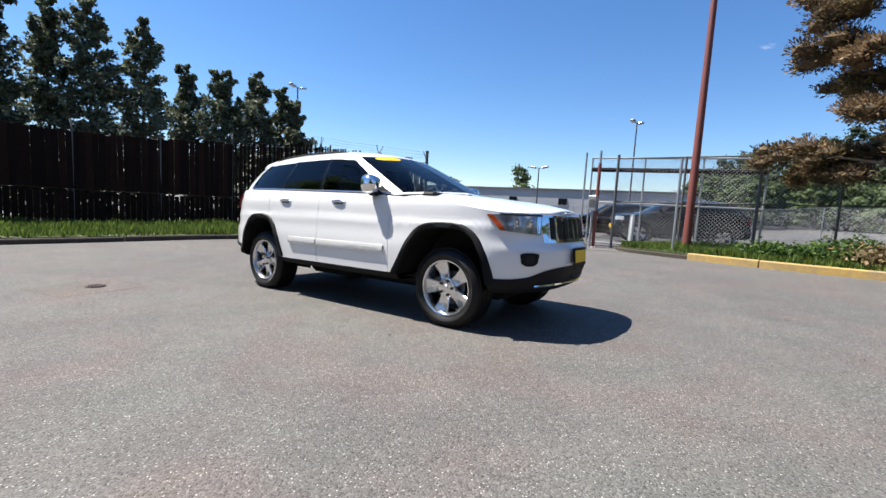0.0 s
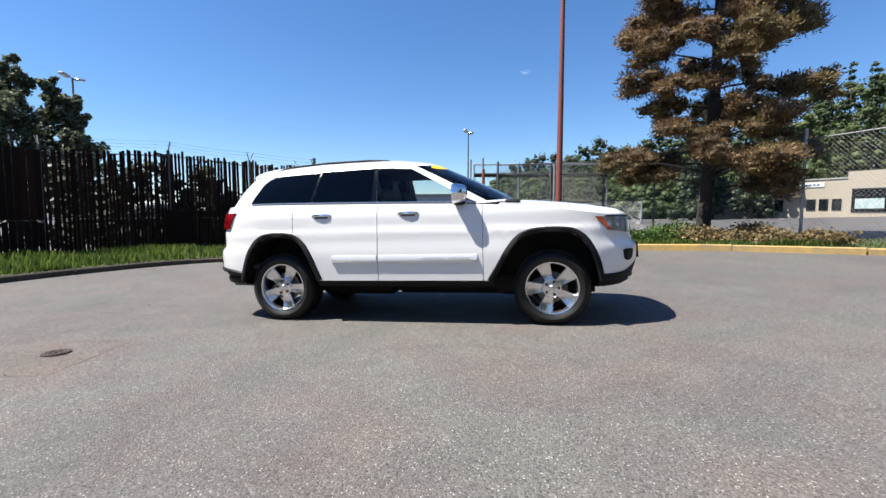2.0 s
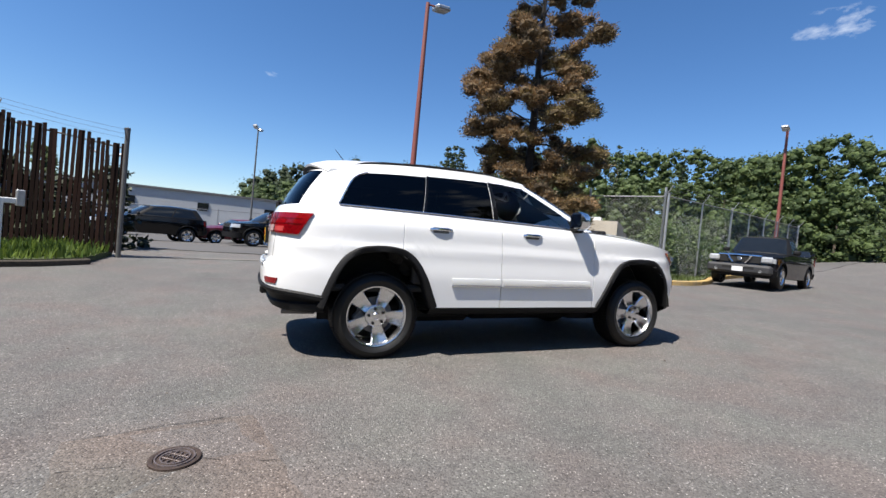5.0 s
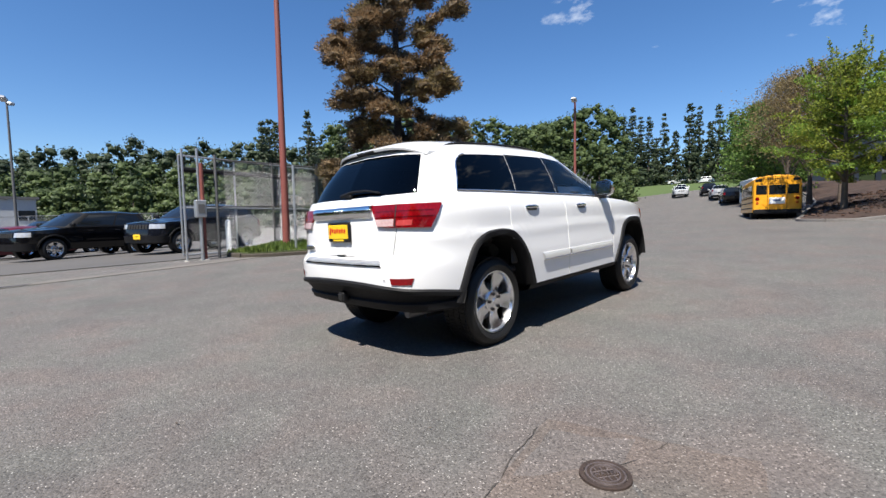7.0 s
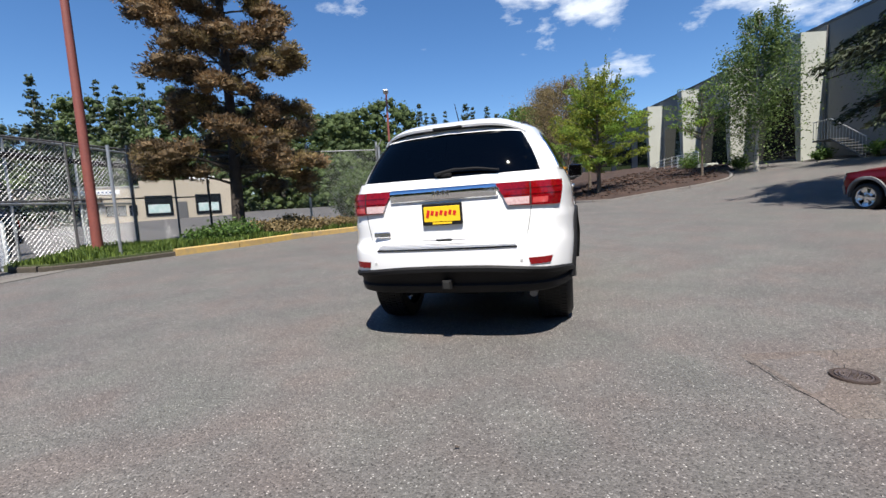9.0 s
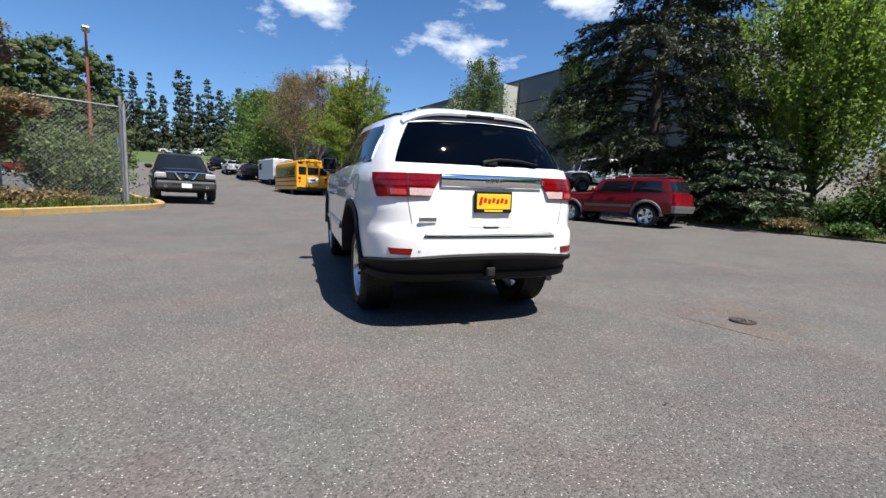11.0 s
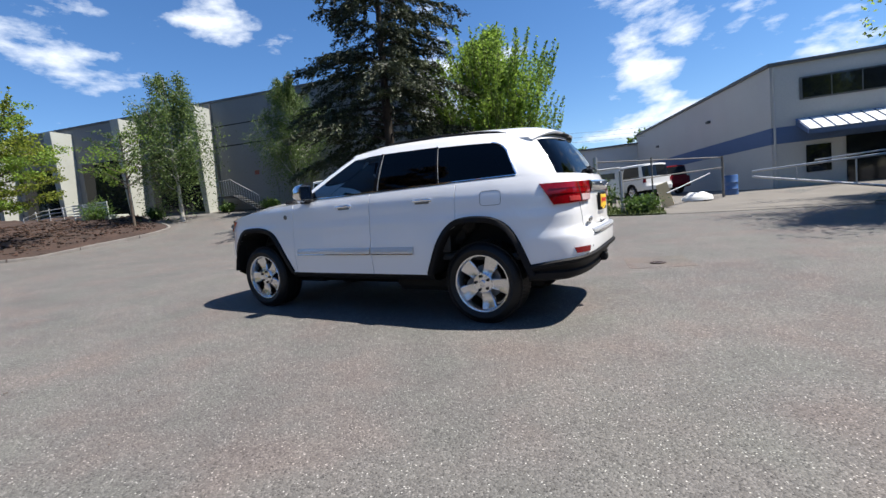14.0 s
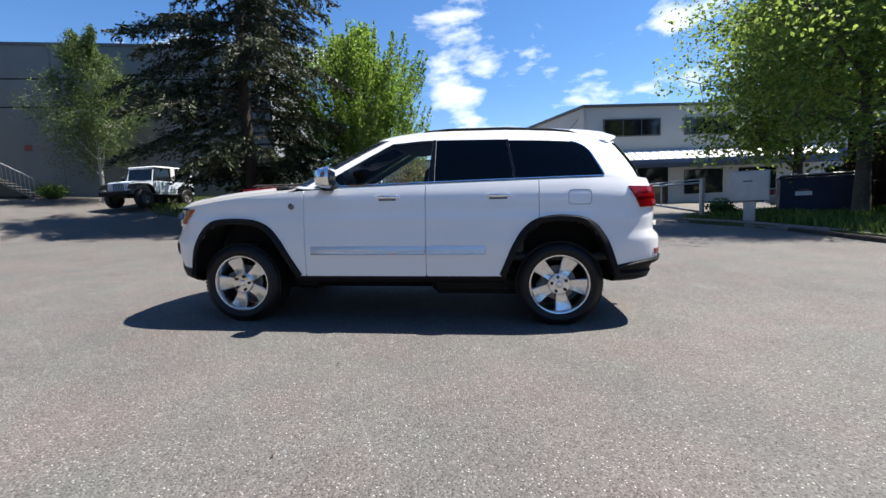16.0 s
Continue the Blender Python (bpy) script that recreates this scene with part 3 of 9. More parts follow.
# ---- vehicles: a shell lofted round a plan outline, with a lofted cabin above ----
class Shell:
    """outline: rows (x, y, top, bottom) round half the car from nose to tail. sides, nose, tail: (height, inset) down the walls.
    arches: lists of (x, z). cabin: rows (bx, by, bz, rx, ry, rz) from the windscreen's middle round to the tail's middle."""

    def __init__(self, outline, sides, nose, tail, arches, cabin, roof, hood, seams=(), bulge=0.025):
        o = np.array(outline, float)
        d = np.r_[0, np.cumsum(np.hypot(*np.diff(o[:, :2], axis=0).T))]
        self.d = d[-1]
        self.fx, self.fy, self.ft, self.fb = (soft(d, o[:, k]) for k in range(4))
        self.sides, self.nose, self.tail = (soft(*zip(*p)) for p in (sides, nose, tail))
        self.arches, self.seams, self.bulge, self.cols = arches, seams, bulge, 110
        self.fine = np.linspace(0, self.d, 3000)
        self.finex = self.fx(self.fine)
        c = np.array(cabin, float)
        k = np.r_[0, np.cumsum(np.hypot(*np.diff(c[:, :2], axis=0).T))]
        self.cabin_at, self.cd = k, k[-1]
        self.cab = [soft(k, c[:, j]) for j in range(6)]
        self.roofline, self.hoodline = soft(*zip(*sorted(roof))), soft(*zip(*sorted(hood)))

    def u(self, x):
        """How far round the outline the side stands at x."""
        return float(self.fine[np.argmin(np.abs(self.finex - x))])

    def uy(self, y, rear=False):
        half = self.fine[1500:] if rear else self.fine[:1500]
        return float(half[np.argmin(np.abs(self.fy(half) - y))])

    def wall(self, u, z, out=0.0, side=1):
        e = 0.004
        x, y = float(self.fx(u)), float(self.fy(u))
        t = Vector((float(self.fx(min(u + e, self.d)) - self.fx(max(u - e, 0))), float(self.fy(min(u + e, self.d)) - self.fy(max(u - e, 0)))))
        t.normalize()
        n = Vector((-t.y, t.x)) * -1
        if n.x * x + n.y * y < 0:
            n = -n
        wf, wr = max(0.0, n.x) ** 2, max(0.0, -n.x) ** 2
        inset = float(self.sides(z)) * (1 - wf - wr) + float(self.nose(z)) * wf + float(self.tail(z)) * wr
        for s in self.seams:
            if abs(x - s) < 0.0036 and abs(y) > 0.6:
                inset += 0.014
        k = out - inset
        return (x + n.x * k, (y + n.y * k) * side if y > 1e-6 else 0.0, z)

    def low(self, u):
        x, y, b = float(self.fx(u)), float(self.fy(u)), float(self.fb(u))
        if y > 0.6:
            for a in self.arches:
                if a[0][0] < x < a[-1][0]:
                    b = max(b, float(np.interp(x, [p[0] for p in a], [p[1] for p in a])))
        return b

    def columns(self):
        us = set(np.linspace(0, self.d, self.cols).tolist())
        for a in self.arches:
            us |= {self.u(x) for x, _ in a}
        for s in self.seams:
            us |= {self.u(s + e) for e in (-0.0055, -0.003, 0.003, 0.0055)}
        return sorted(us)

    def walls(self, splits, rows=20):
        """The walls as meshes by name; splits: name -> (x0, x1) of doors, both sides apart."""
        out = {}
        us = self.columns()
        for side in (1, -1):
            pts = [[self.wall(u, self.low(u) + (float(self.ft(u)) - self.low(u)) * j / rows, 0, side) for j in range(rows + 1)] for u in us]
            for i in range(len(us) - 1):
                mid = float(self.fx((us[i] + us[i + 1]) / 2))
                name = next((n for n, (a, b) in splits.items() if a < mid < b and float(self.fy(us[i])) > 0.6), "front_shell" if mid > 0 else "rear_shell")
                key = (name, 0 if name.endswith("shell") else side)
                out.setdefault(key, Geo()).grid([pts[i], pts[i + 1]], side > 0)
        return out

    def bonnet(self, x_end, n=12):
        g, rows = {1: [], -1: []}, None
        us = [u for u in np.linspace(0, self.u(x_end), int(self.cols * 0.42))]
        geo = Geo()
        for side in (1, -1):
            rows = []
            for u in us:
                x, y, z = self.wall(u, float(self.ft(u)), 0, side)
                zc = float(self.hoodline(x))
                rows.append([(x, y * (1 - j / n), z + (zc - z) * (1 - (1 - j / n) ** 2.2) + 0.018 * math.exp(-(((abs(y) * (1 - j / n) - 0.52) / 0.07) ** 2)) * (1 if abs(y) > 0.62 else 0)) for j in range(n + 1)])
            geo.grid(rows, side > 0)
        return geo

    def skin(self, v, w, side=1, out=0.0):
        bx, by, bz, rx, ry, rz = (float(f(v)) for f in self.cab)
        p, q = Vector((bx, by, bz)), Vector((rx, ry, rz))
        e = 0.01
        a = [float(f(min(v + e, self.cd)) - f(max(v - e, 0))) for f in self.cab[:2]]
        n = Vector((-a[1], a[0], 0)).normalized()
        if n.x * bx + n.y * by < -0.0 and v > 0.3:
            n = -n
        if v <= 0.3 and n.x < 0:
            n = -n
        r = p.lerp(q, w) + n * (self.bulge * 4 * w * (1 - w) + out)
        return (r.x, r.y * side if by > 1e-6 else 0.0, r.z)

    def cabin(self, windows):
        """windows: name -> (v0, v1, w0, w1, joined). Returns the frame, and each pane by name and side."""
        vs = set(np.linspace(0, self.cd, int(self.cols * 0.73)).tolist())
        ws = {0.0, 0.25, 0.5, 0.75, 1.0}
        for v0, v1, w0, w1, _ in windows.values():
            vs |= {v0, v1}
            ws |= {w0, w1}
        vs, ws = sorted(vs), sorted(ws)
        frame_geo, panes = Geo(), {}
        for side in (1, -1):
            pts = [[self.skin(v, w, side) for w in ws] for v in vs]
            for i in range(len(vs) - 1):
                for j in range(len(ws) - 1):
                    mv, mw = (vs[i] + vs[i + 1]) / 2, (ws[j] + ws[j + 1]) / 2
                    name = next((n for n, (v0, v1, w0, w1, _) in windows.items() if v0 < mv < v1 and w0 < mw < w1), None)
                    g = frame_geo if name is None else panes.setdefault((name, 0 if windows[name][4] else side), Geo())
                    g.grid([[pts[i][j], pts[i][j + 1]], [pts[i + 1][j], pts[i + 1][j + 1]]], side > 0)
        return frame_geo, panes

    def lid(self, n=10):
        geo = Geo()
        for side in (1, -1):
            rows = []
            for v in np.linspace(0, self.cd, int(self.cols * 0.64)):
                x, y, z = self.skin(v, 1.0, side)
                zc = max(z, float(self.roofline(x)))
                rows.append([(x, y * (1 - j / n), z + (zc - z) * (1 - (1 - j / n) ** 3.2)) for j in range(n + 1)])
            geo.grid(rows, side > 0)
        return geo

    def plate(self, a, b, z0, z1, out=0.006, side=1, nu=10, nz=4, deep=0.02):
        """A panel laid on the wall: a and b are its two upright edges, each (u at z0, u at z1)."""
        rows = []
        for i in range(nu + 1):
            k = i / nu
            row = []
            for j in range(nz + 1):
                h = j / nz
                z = (z0 if not callable(z0) else z0(k)) * (1 - h) + (z1 if not callable(z1) else z1(k)) * h
                u = (a[0] * (1 - h) + a[1] * h) * (1 - k) + (b[0] * (1 - h) + b[1] * h) * k
                row.append((u, z))
            rows.append(row)
        g = Geo()
        top = [[self.wall(u, z, out, side) for u, z in r] for r in rows]
        g.grid(top, side > 0)
        loop = rows[0] + [r[-1] for r in rows[1:]] + rows[-1][-2::-1] + [r[0] for r in rows[-2:0:-1]]
        lip = [[self.wall(u, z, out, side) for u, z in loop + loop[:1]], [self.wall(u, z, out - deep, side) for u, z in loop + loop[:1]]]
        g.grid(lip, side < 0)
        return g


def wheel(parent, x, y, z, side, r=0.39, rim=0.262, wide=0.25, finish=None, treaded=False, spokes=5, turn=0.0, n=56):
    """A tyre on an alloy rim; y is the hub's outer face."""
    finish = finish or ALLOY
    w = new("wheel")
    w.parent = parent
    w.matrix_basis = pose(x, y, z, 0, 0, 0 if side > 0 else 180) @ pose(0, 0, 0, 0, turn, 0)
    bulge = [(rim, 0.005), (rim + 0.012, 0.018), (rim + 0.05, 0.034), (r - 0.05, 0.028), (r - 0.018, 0.008), (r - 0.004, -0.02), (r, -0.05), (r, -wide + 0.05), (r - 0.004, -wide + 0.02), (r - 0.02, -wide), (rim, -wide)]
    tyre = part("tyre", Geo().lathe(bulge, n), RUBBER, w, "", True, 50)
    if treaded:
        tread = Geo()
        for k in range(72):
            a = 2 * math.pi * k / 72
            for row, off in ((-0.035, 0.0), (-0.095, 0.5), (-0.155, 0.0), (-0.215, 0.5)):
                b = a + off * 2 * math.pi / 72
                tread.box(((r + 0.001) * math.cos(b), row * wide / 0.25, (r + 0.001) * math.sin(b)), (0.010, 0.045, 0.023), 0.0, Matrix.Rotation(-b, 3, "Y"))
        part("tread", tread, RUBBER, tyre)
    rimpart = part("rim", Geo().lathe([(rim + 0.006, 0.012), (rim + 0.002, 0.018), (rim - 0.010, 0.014), (rim - 0.016, 0.0), (rim - 0.026, -0.03), (rim - 0.036, -0.17), (rim - 0.02, -wide + 0.02)], n), finish, w, "bright alloy rim", True, 40)
    star = Geo()
    for k in range(spokes):
        a = 2 * math.pi * (k + 0.25) / spokes
        rows = []
        for i in range(9):
            t = i / 8
            rad = 0.045 + (rim - 0.018 - 0.045) * t
            half = (0.040 + 0.036 * t**1.2) if spokes == 5 else 0.022 + 0.004 * t
            yy = -0.008 - 0.022 * math.sin(math.pi * t) ** 1.2
            ring = []
            for s, dy in ((-1.0, -0.045), (-1.0, -0.010), (-0.86, 0.0), (-0.2, -0.006), (0.2, -0.006), (0.86, 0.0), (1.0, -0.010), (1.0, -0.045)):
                px, pz = rad, s * half
                ring.append((px * math.cos(a) - pz * math.sin(a), yy + dy, px * math.sin(a) + pz * math.cos(a)))
            rows.append(ring)
        star.grid(rows)
    star.lathe([(0.0, 0.0), (0.05, -0.002), (0.088, -0.008), (0.096, -0.016), (0.10, -0.06)], 24)
    part("spokes", star, finish, rimpart, "", True, 30)
    for k in range(5):
        a = 2 * math.pi * (k + 0.75) / 5
        part("wheel_nut", Geo().tube([(0.066 * math.cos(a), -0.03, 0.066 * math.sin(a)), (0.066 * math.cos(a), 0.010, 0.066 * math.sin(a))], 0.0135, 6), BLACK_TRIM, rimpart)
    part("hub_cap", Geo().lathe([(0.0, 0.008), (0.022, 0.007), (0.03, 0.0), (0.03, -0.02)], 20), finish, rimpart, "", True)
    part("brake_disc", Geo().lathe([(0.0, -0.085), (0.155, -0.085), (0.155, -0.11), (0.0, -0.11)], 32), STEEL, w, "", True, 30)
    part("brake_caliper", Geo().box((0.10, -0.095, 0.085), (0.11, 0.06, 0.09), 0.015), GALV_DARK, w)
    return w


def arch_trim(shell, arch, side, wide=0.05, proud=0.022):
    """The black lip that follows a wheel arch."""
    pts = smooth_arch(arch)
    rows = []
    for i, (x, z) in enumerate(pts):
        a, b = pts[max(i - 1, 0)], pts[min(i + 1, len(pts) - 1)]
        t = Vector((b[0] - a[0], b[1] - a[1])).normalized()
        n = Vector((-t.y, t.x))
        row = []
        for o, out in ((-0.004, -0.10), (-0.006, 0.012), (0.004, proud), (wide * 0.8, proud * 0.85), (wide, 0.004), (wide, -0.012)):
            px, pz = x + n.x * o, z + n.y * o
            p = shell.wall(shell.u(px), max(pz, 0.4), out, side)
            row.append((px, p[1], pz))
        rows.append(row)
    return Geo().grid(rows, side < 0)


def smooth_arch(arch, n=40):
    d = np.r_[0, np.cumsum([math.dist(a, b) for a, b in zip(arch, arch[1:])])]
    fx, fz = soft(d, [p[0] for p in arch]), soft(d, [p[1] for p in arch])
    return [(float(fx(s)), float(fz(s))) for s in np.linspace(0, d[-1], n)]


def wheel_house(arch, y0, y1, side):
    pts = smooth_arch(arch, 24)
    g = Geo().grid([[(x, y * side, z + 0.004) for y in (y0, (y0 + y1) / 2, y1)] for x, z in pts], side > 0)
    n = len(g.v)
    g.add([(x, y1 * side, z) for x, z in pts] + [(pts[-1][0], y1 * side, 0.3), (pts[0][0], y1 * side, 0.3)], [tuple(range(len(pts) + 2))])
    return g


def seat(parent, x, y, z, material):
    s = new("seat")
    s.parent = parent
    s.location = (x, y, z)
    part("cushion", Geo().box((0, 0, 0.10), (0.50, 0.50, 0.18), 0.06), material, s, "", True, 60)
    part("backrest", Geo().box((-0.30, 0, 0.45), (0.16, 0.50, 0.62), 0.06, Matrix.Rotation(radians(-14), 3, "Y")), material, s, "", True, 60)
    part("headrest", Geo().box((-0.40, 0, 0.84), (0.10, 0.28, 0.19), 0.045, Matrix.Rotation(radians(-10), 3, "Y")), material, s, "", True, 60)
    return s


ARCH_F = [(0.875, 0.46), (0.96, 0.60), (1.08, 0.80), (1.17, 0.895), (1.30, 0.94), (1.46, 0.95), (1.62, 0.94), (1.73, 0.885), (1.82, 0.76), (1.875, 0.62), (1.91, 0.47)]
ARCH_R = [(-1.915, 0.46), (-1.86, 0.62), (-1.79, 0.78), (-1.70, 0.89), (-1.58, 0.94), (-1.44, 0.95), (-1.30, 0.935), (-1.19, 0.87), (-1.10, 0.74), (-1.03, 0.58), (-0.985, 0.47)]


def main_suv():
    suv = thing("suv", "white mid-size SUV with polished five-spoke wheels, parked alone on the lot", "car", LEVEL.copy())
    sh = Shell(
        [(2.345, 0.0, 1.115, 0.62), (2.335, 0.25, 1.115, 0.62), (2.285, 0.50, 1.11, 0.60), (2.17, 0.70, 1.105, 0.535), (2.02, 0.83, 1.105, 0.52), (1.83, 0.905, 1.125, 0.52), (1.55, 0.94, 1.165, 0.49),
         (1.2, 0.95, 1.205, 0.48), (0.8, 0.95, 1.235, 0.475), (0.2, 0.953, 1.258, 0.475), (-0.4, 0.955, 1.274, 0.475), (-1.1, 0.955, 1.29, 0.475), (-1.6, 0.945, 1.30, 0.49),
         (-1.95, 0.90, 1.305, 0.56), (-2.15, 0.825, 1.30, 0.59), (-2.265, 0.715, 1.295, 0.605), (-2.325, 0.53, 1.292, 0.625), (-2.345, 0.3, 1.29, 0.640), (-2.35, 0.0, 1.29, 0.645)],
        [(0.4, 0.016), (0.48, 0.012), (0.62, 0.004), (0.74, 0.0), (0.92, 0.012), (0.985, 0.010), (1.01, 0.022), (1.15, 0.030), (1.24, 0.055), (1.31, 0.085)],
        [(0.4, 0.05), (0.55, 0.02), (0.66, -0.02), (0.78, -0.025), (0.85, 0.02), (0.95, 0.045), (1.06, 0.06), (1.115, 0.085)],
        [(0.4, 0.04), (0.55, -0.02), (0.62, -0.05), (0.74, -0.055), (0.80, -0.050), (0.825, -0.02), (0.84, 0.0), (0.95, 0.0), (1.06, 0.005), (1.15, 0.015), (1.24, 0.04), (1.31, 0.075)],
        [ARCH_F, ARCH_R],
        [(1.13, 0.0, 1.30, 0.21, 0.0, 1.742), (1.08, 0.40, 1.285, 0.18, 0.34, 1.735), (0.95, 0.69, 1.266, 0.09, 0.575, 1.708), (0.85, 0.772, 1.256, 0.0, 0.62, 1.708), (0.735, 0.828, 1.250, -0.10, 0.636, 1.712), (-0.32, 0.868, 1.270, -0.36, 0.650, 1.730),
         (-1.08, 0.866, 1.288, -1.00, 0.646, 1.718), (-1.62, 0.845, 1.300, -1.45, 0.630, 1.696), (-1.86, 0.82, 1.304, -1.66, 0.610, 1.674), (-2.06, 0.755, 1.30, -1.85, 0.57, 1.64), (-2.17, 0.66, 1.294, -1.94, 0.52, 1.645), (-2.24, 0.40, 1.29, -2.0, 0.32, 1.66), (-2.262, 0.0, 1.288, -2.02, 0.0, 1.668)],
        [(0.3, 1.73), (0.2, 1.744), (0.0, 1.778), (-0.4, 1.815), (-0.9, 1.825), (-1.4, 1.81), (-1.8, 1.765), (-2.1, 1.67)],
        [(2.35, 1.10), (2.28, 1.135), (2.1, 1.185), (1.75, 1.235), (1.4, 1.27), (1.1, 1.29), (0.5, 1.30)],
        seams=(0.79, -0.305, -1.27),
    )
    names = {"front_door": (-0.305, 0.79), "rear_door": (-1.27, -0.305)}
    made = {}
    for (name, side), g in sh.walls(names).items():
        made[(name, side)] = part(name, g, WHITE_PAINT, suv, "white painted door" if name.endswith("door") else "white painted body shell", True, 42, 0.0005)
    part("bonnet", sh.bonnet(0.95), WHITE_PAINT, suv, "white painted bonnet", True, 50, 0.0005)
    part("dashboard", Geo().box((0.78, 0, 1.13), (0.5, 1.45, 0.26), 0.08), CABIN, suv, "dark dashboard", True, 60)
    part("scuttle", Geo().box((1.08, 0, 1.262), (0.16, 1.40, 0.05), 0.02), BLACK_TRIM, suv)
    at = sh.cabin_at
    A0, A1 = at[3] - 0.005, at[4] + 0.005
    wins = {
        "windscreen": (-0.1, A0, 0.04, 0.95, True),
        "front_window": (A1, at[5] + 0.0, 0.06, 0.86, False),
        "rear_window": (at[5] + 0.06, at[6] - 0.012, 0.06, 0.86, False),
        "quarter_window": (at[6] + 0.012, at[8] - 0.03, 0.06, 0.84, False),
        "tailgate_window": (at[10] - 0.06, 99.0, 0.03, 0.93, True),
    }
    frame_geo, panes = sh.cabin(wins)
    cabin = part("cabin_frame", frame_geo, WHITE_PAINT, suv, "white pillars and window frames", True, 50, 0.0005)
    looks = {"windscreen": GLASS_WIND, "front_window": GLASS_CLEAR}
    for (name, side), g in panes.items():
        part(name, g, looks.get(name, GLASS_DARK), suv, "dark privacy glass" if name not in looks else "", True, 80, 0.0005)
    for side in (1, -1):
        for v0, v1 in ((at[5] + 0.002, at[5] + 0.058), (at[6] - 0.0115, at[6] + 0.0115)):
            strip = Geo()
            rows = [[sh.skin(v, w, side, 0.004) for w in np.linspace(0.05, 0.87, 7)] for v in (v0, v1)]
            strip.grid(rows, side < 0)
            part("window_pillar", strip, GLOSS_BLACK, cabin, "")
        ring = [sh.skin(v, 0.045, side, 0.006) for v in np.linspace(A1 - 0.02, at[8] - 0.04, 40)]
        ring += [sh.skin(v, w, side, 0.006) for v, w in ((at[8] - 0.028, 0.07), (at[8] - 0.027, 0.25), (at[8] - 0.027, 0.50))]
        arc = [(at[8] - 0.15 + 0.123 * math.cos(a), 0.585 + 0.26 * math.sin(a)) for a in np.linspace(0, math.pi / 2, 10)]
        ring += [sh.skin(v, w, side, 0.006) for v, w in arc]
        fill = [sh.skin(v, w, side, 0.0035) for v, w in [(at[8] - 0.026, 0.845)] + arc]
        part("window_corner", Geo().add(fill, [(0, i + 1, i + 2) if side < 0 else (0, i + 2, i + 1) for i in range(len(arc) - 1)]), WHITE_PAINT, cabin, "")
        part("window_trim", Geo().tube(ring, 0.007, 6, squash=1.0), CHROME, cabin, "bright trim strip round the side windows", True)
        rail = [(-0.20, 0.555, 1.735), (-0.30, 0.555, 1.762), (-0.5, 0.553, 1.776), (-1.0, 0.55, 1.774), (-1.4, 0.545, 1.752), (-1.56, 0.54, 1.732), (-1.66, 0.535, 1.702)]
        part("roof_rail", Geo().tube([(x, y * side, z) for x, y, z in rail], [0.010, 0.011, 0.011, 0.011, 0.011, 0.011, 0.010], 8), BLACK_TRIM, suv, "slim dark roof rail", True)
    roof = part("roof", sh.lid(), WHITE_PAINT, suv, "white painted roof", True, 50, 0.0005)
    part("headliner", Geo().box((-0.9, 0, 1.655), (1.9, 1.16, 0.02), 0.008), CABIN_LIGHT, suv)
    spo = Geo()
    rows = []
    for k in range(-12, 13):
        q = abs(k / 12)
        y, arch_ = k / 12 * 0.59, 1 - q ** 4.5
        tip = -2.055 + 0.15 * q ** 4
        line = [(-1.60, 1.660, 1.792), (-1.75, 1.652, 1.778), (-1.88, 1.646, 1.758), (tip + 0.03, 1.634, 1.718), (tip, 1.622, 1.700), (tip + 0.006, 1.608, 1.682), (tip + 0.05, 1.600, 1.672), (-1.86, 1.592, 1.662)]
        rows.append([(x, y, lo + (hi - lo) * arch_) for x, lo, hi in line])
    under = [row[4:] for row in rows]
    rows = [row[:6] for row in rows]
    spo.grid(rows)
    n6 = len(rows[0])
    spo.f += [tuple(range(n6)), tuple(range(len(spo.v) - n6, len(spo.v)))[::-1]]
    spoiler = part("spoiler", spo, WHITE_PAINT, suv, "white roof spoiler", True, 50)
    part("underside", Geo().grid([[(x, y, z - 0.003) for x, y, z in row[1:]] for row in under]), BLACK_TRIM, spoiler, "black underside of the spoiler", True, 50)
    part("brake_light", Geo().box((-2.046, 0, 1.691), (0.024, 0.24, 0.022), 0.006), SEAM, spoiler, "dark high brake light")
    part("aerial", Geo().tube([(-1.62, 0.0, 1.76), (-1.76, 0.0, 1.92)], [0.005, 0.0025], 6), BLACK_TRIM, suv, "thin black roof aerial")
    U, F, R = sh.u, sh.uy, lambda y: sh.uy(y, True)
    # lower skirts
    low = Geo()
    rows = []
    for side in (1, -1):
        rows = [[sh.wall(u, z, o, side) for z, o in ((float(sh.low(u)) + 0.012, 0.006), (float(sh.low(u)) - 0.02, 0.012), (0.44, 0.0), (0.40, -0.06), (0.40, -0.5))] for u in np.linspace(0, U(1.905), 30)]
        low.grid(rows, side > 0)
    part("front_skirt", low, BLACK_TRIM, suv, "black plastic lower front bumper", True, 50, 0.0005)
    low = Geo()
    for side in (1, -1):
        rows = [[sh.wall(u, z, o, side) for z, o in ((float(sh.low(u)) + 0.012, 0.004), (float(sh.low(u)) - 0.004, 0.020), (float(sh.low(u)) - 0.032, 0.018), (float(sh.low(u)) - 0.040, -0.006), (0.505, -0.024), (0.490, -0.004), (0.440, -0.008), (0.418, -0.05), (0.41, -0.14), (0.41, -0.5))] for u in np.linspace(U(-1.91), sh.d, 30)]
        low.grid(rows, side > 0)
    part("rear_skirt", low, BLACK_TRIM, suv, "black plastic lower rear bumper", True, 50, 0.0005)
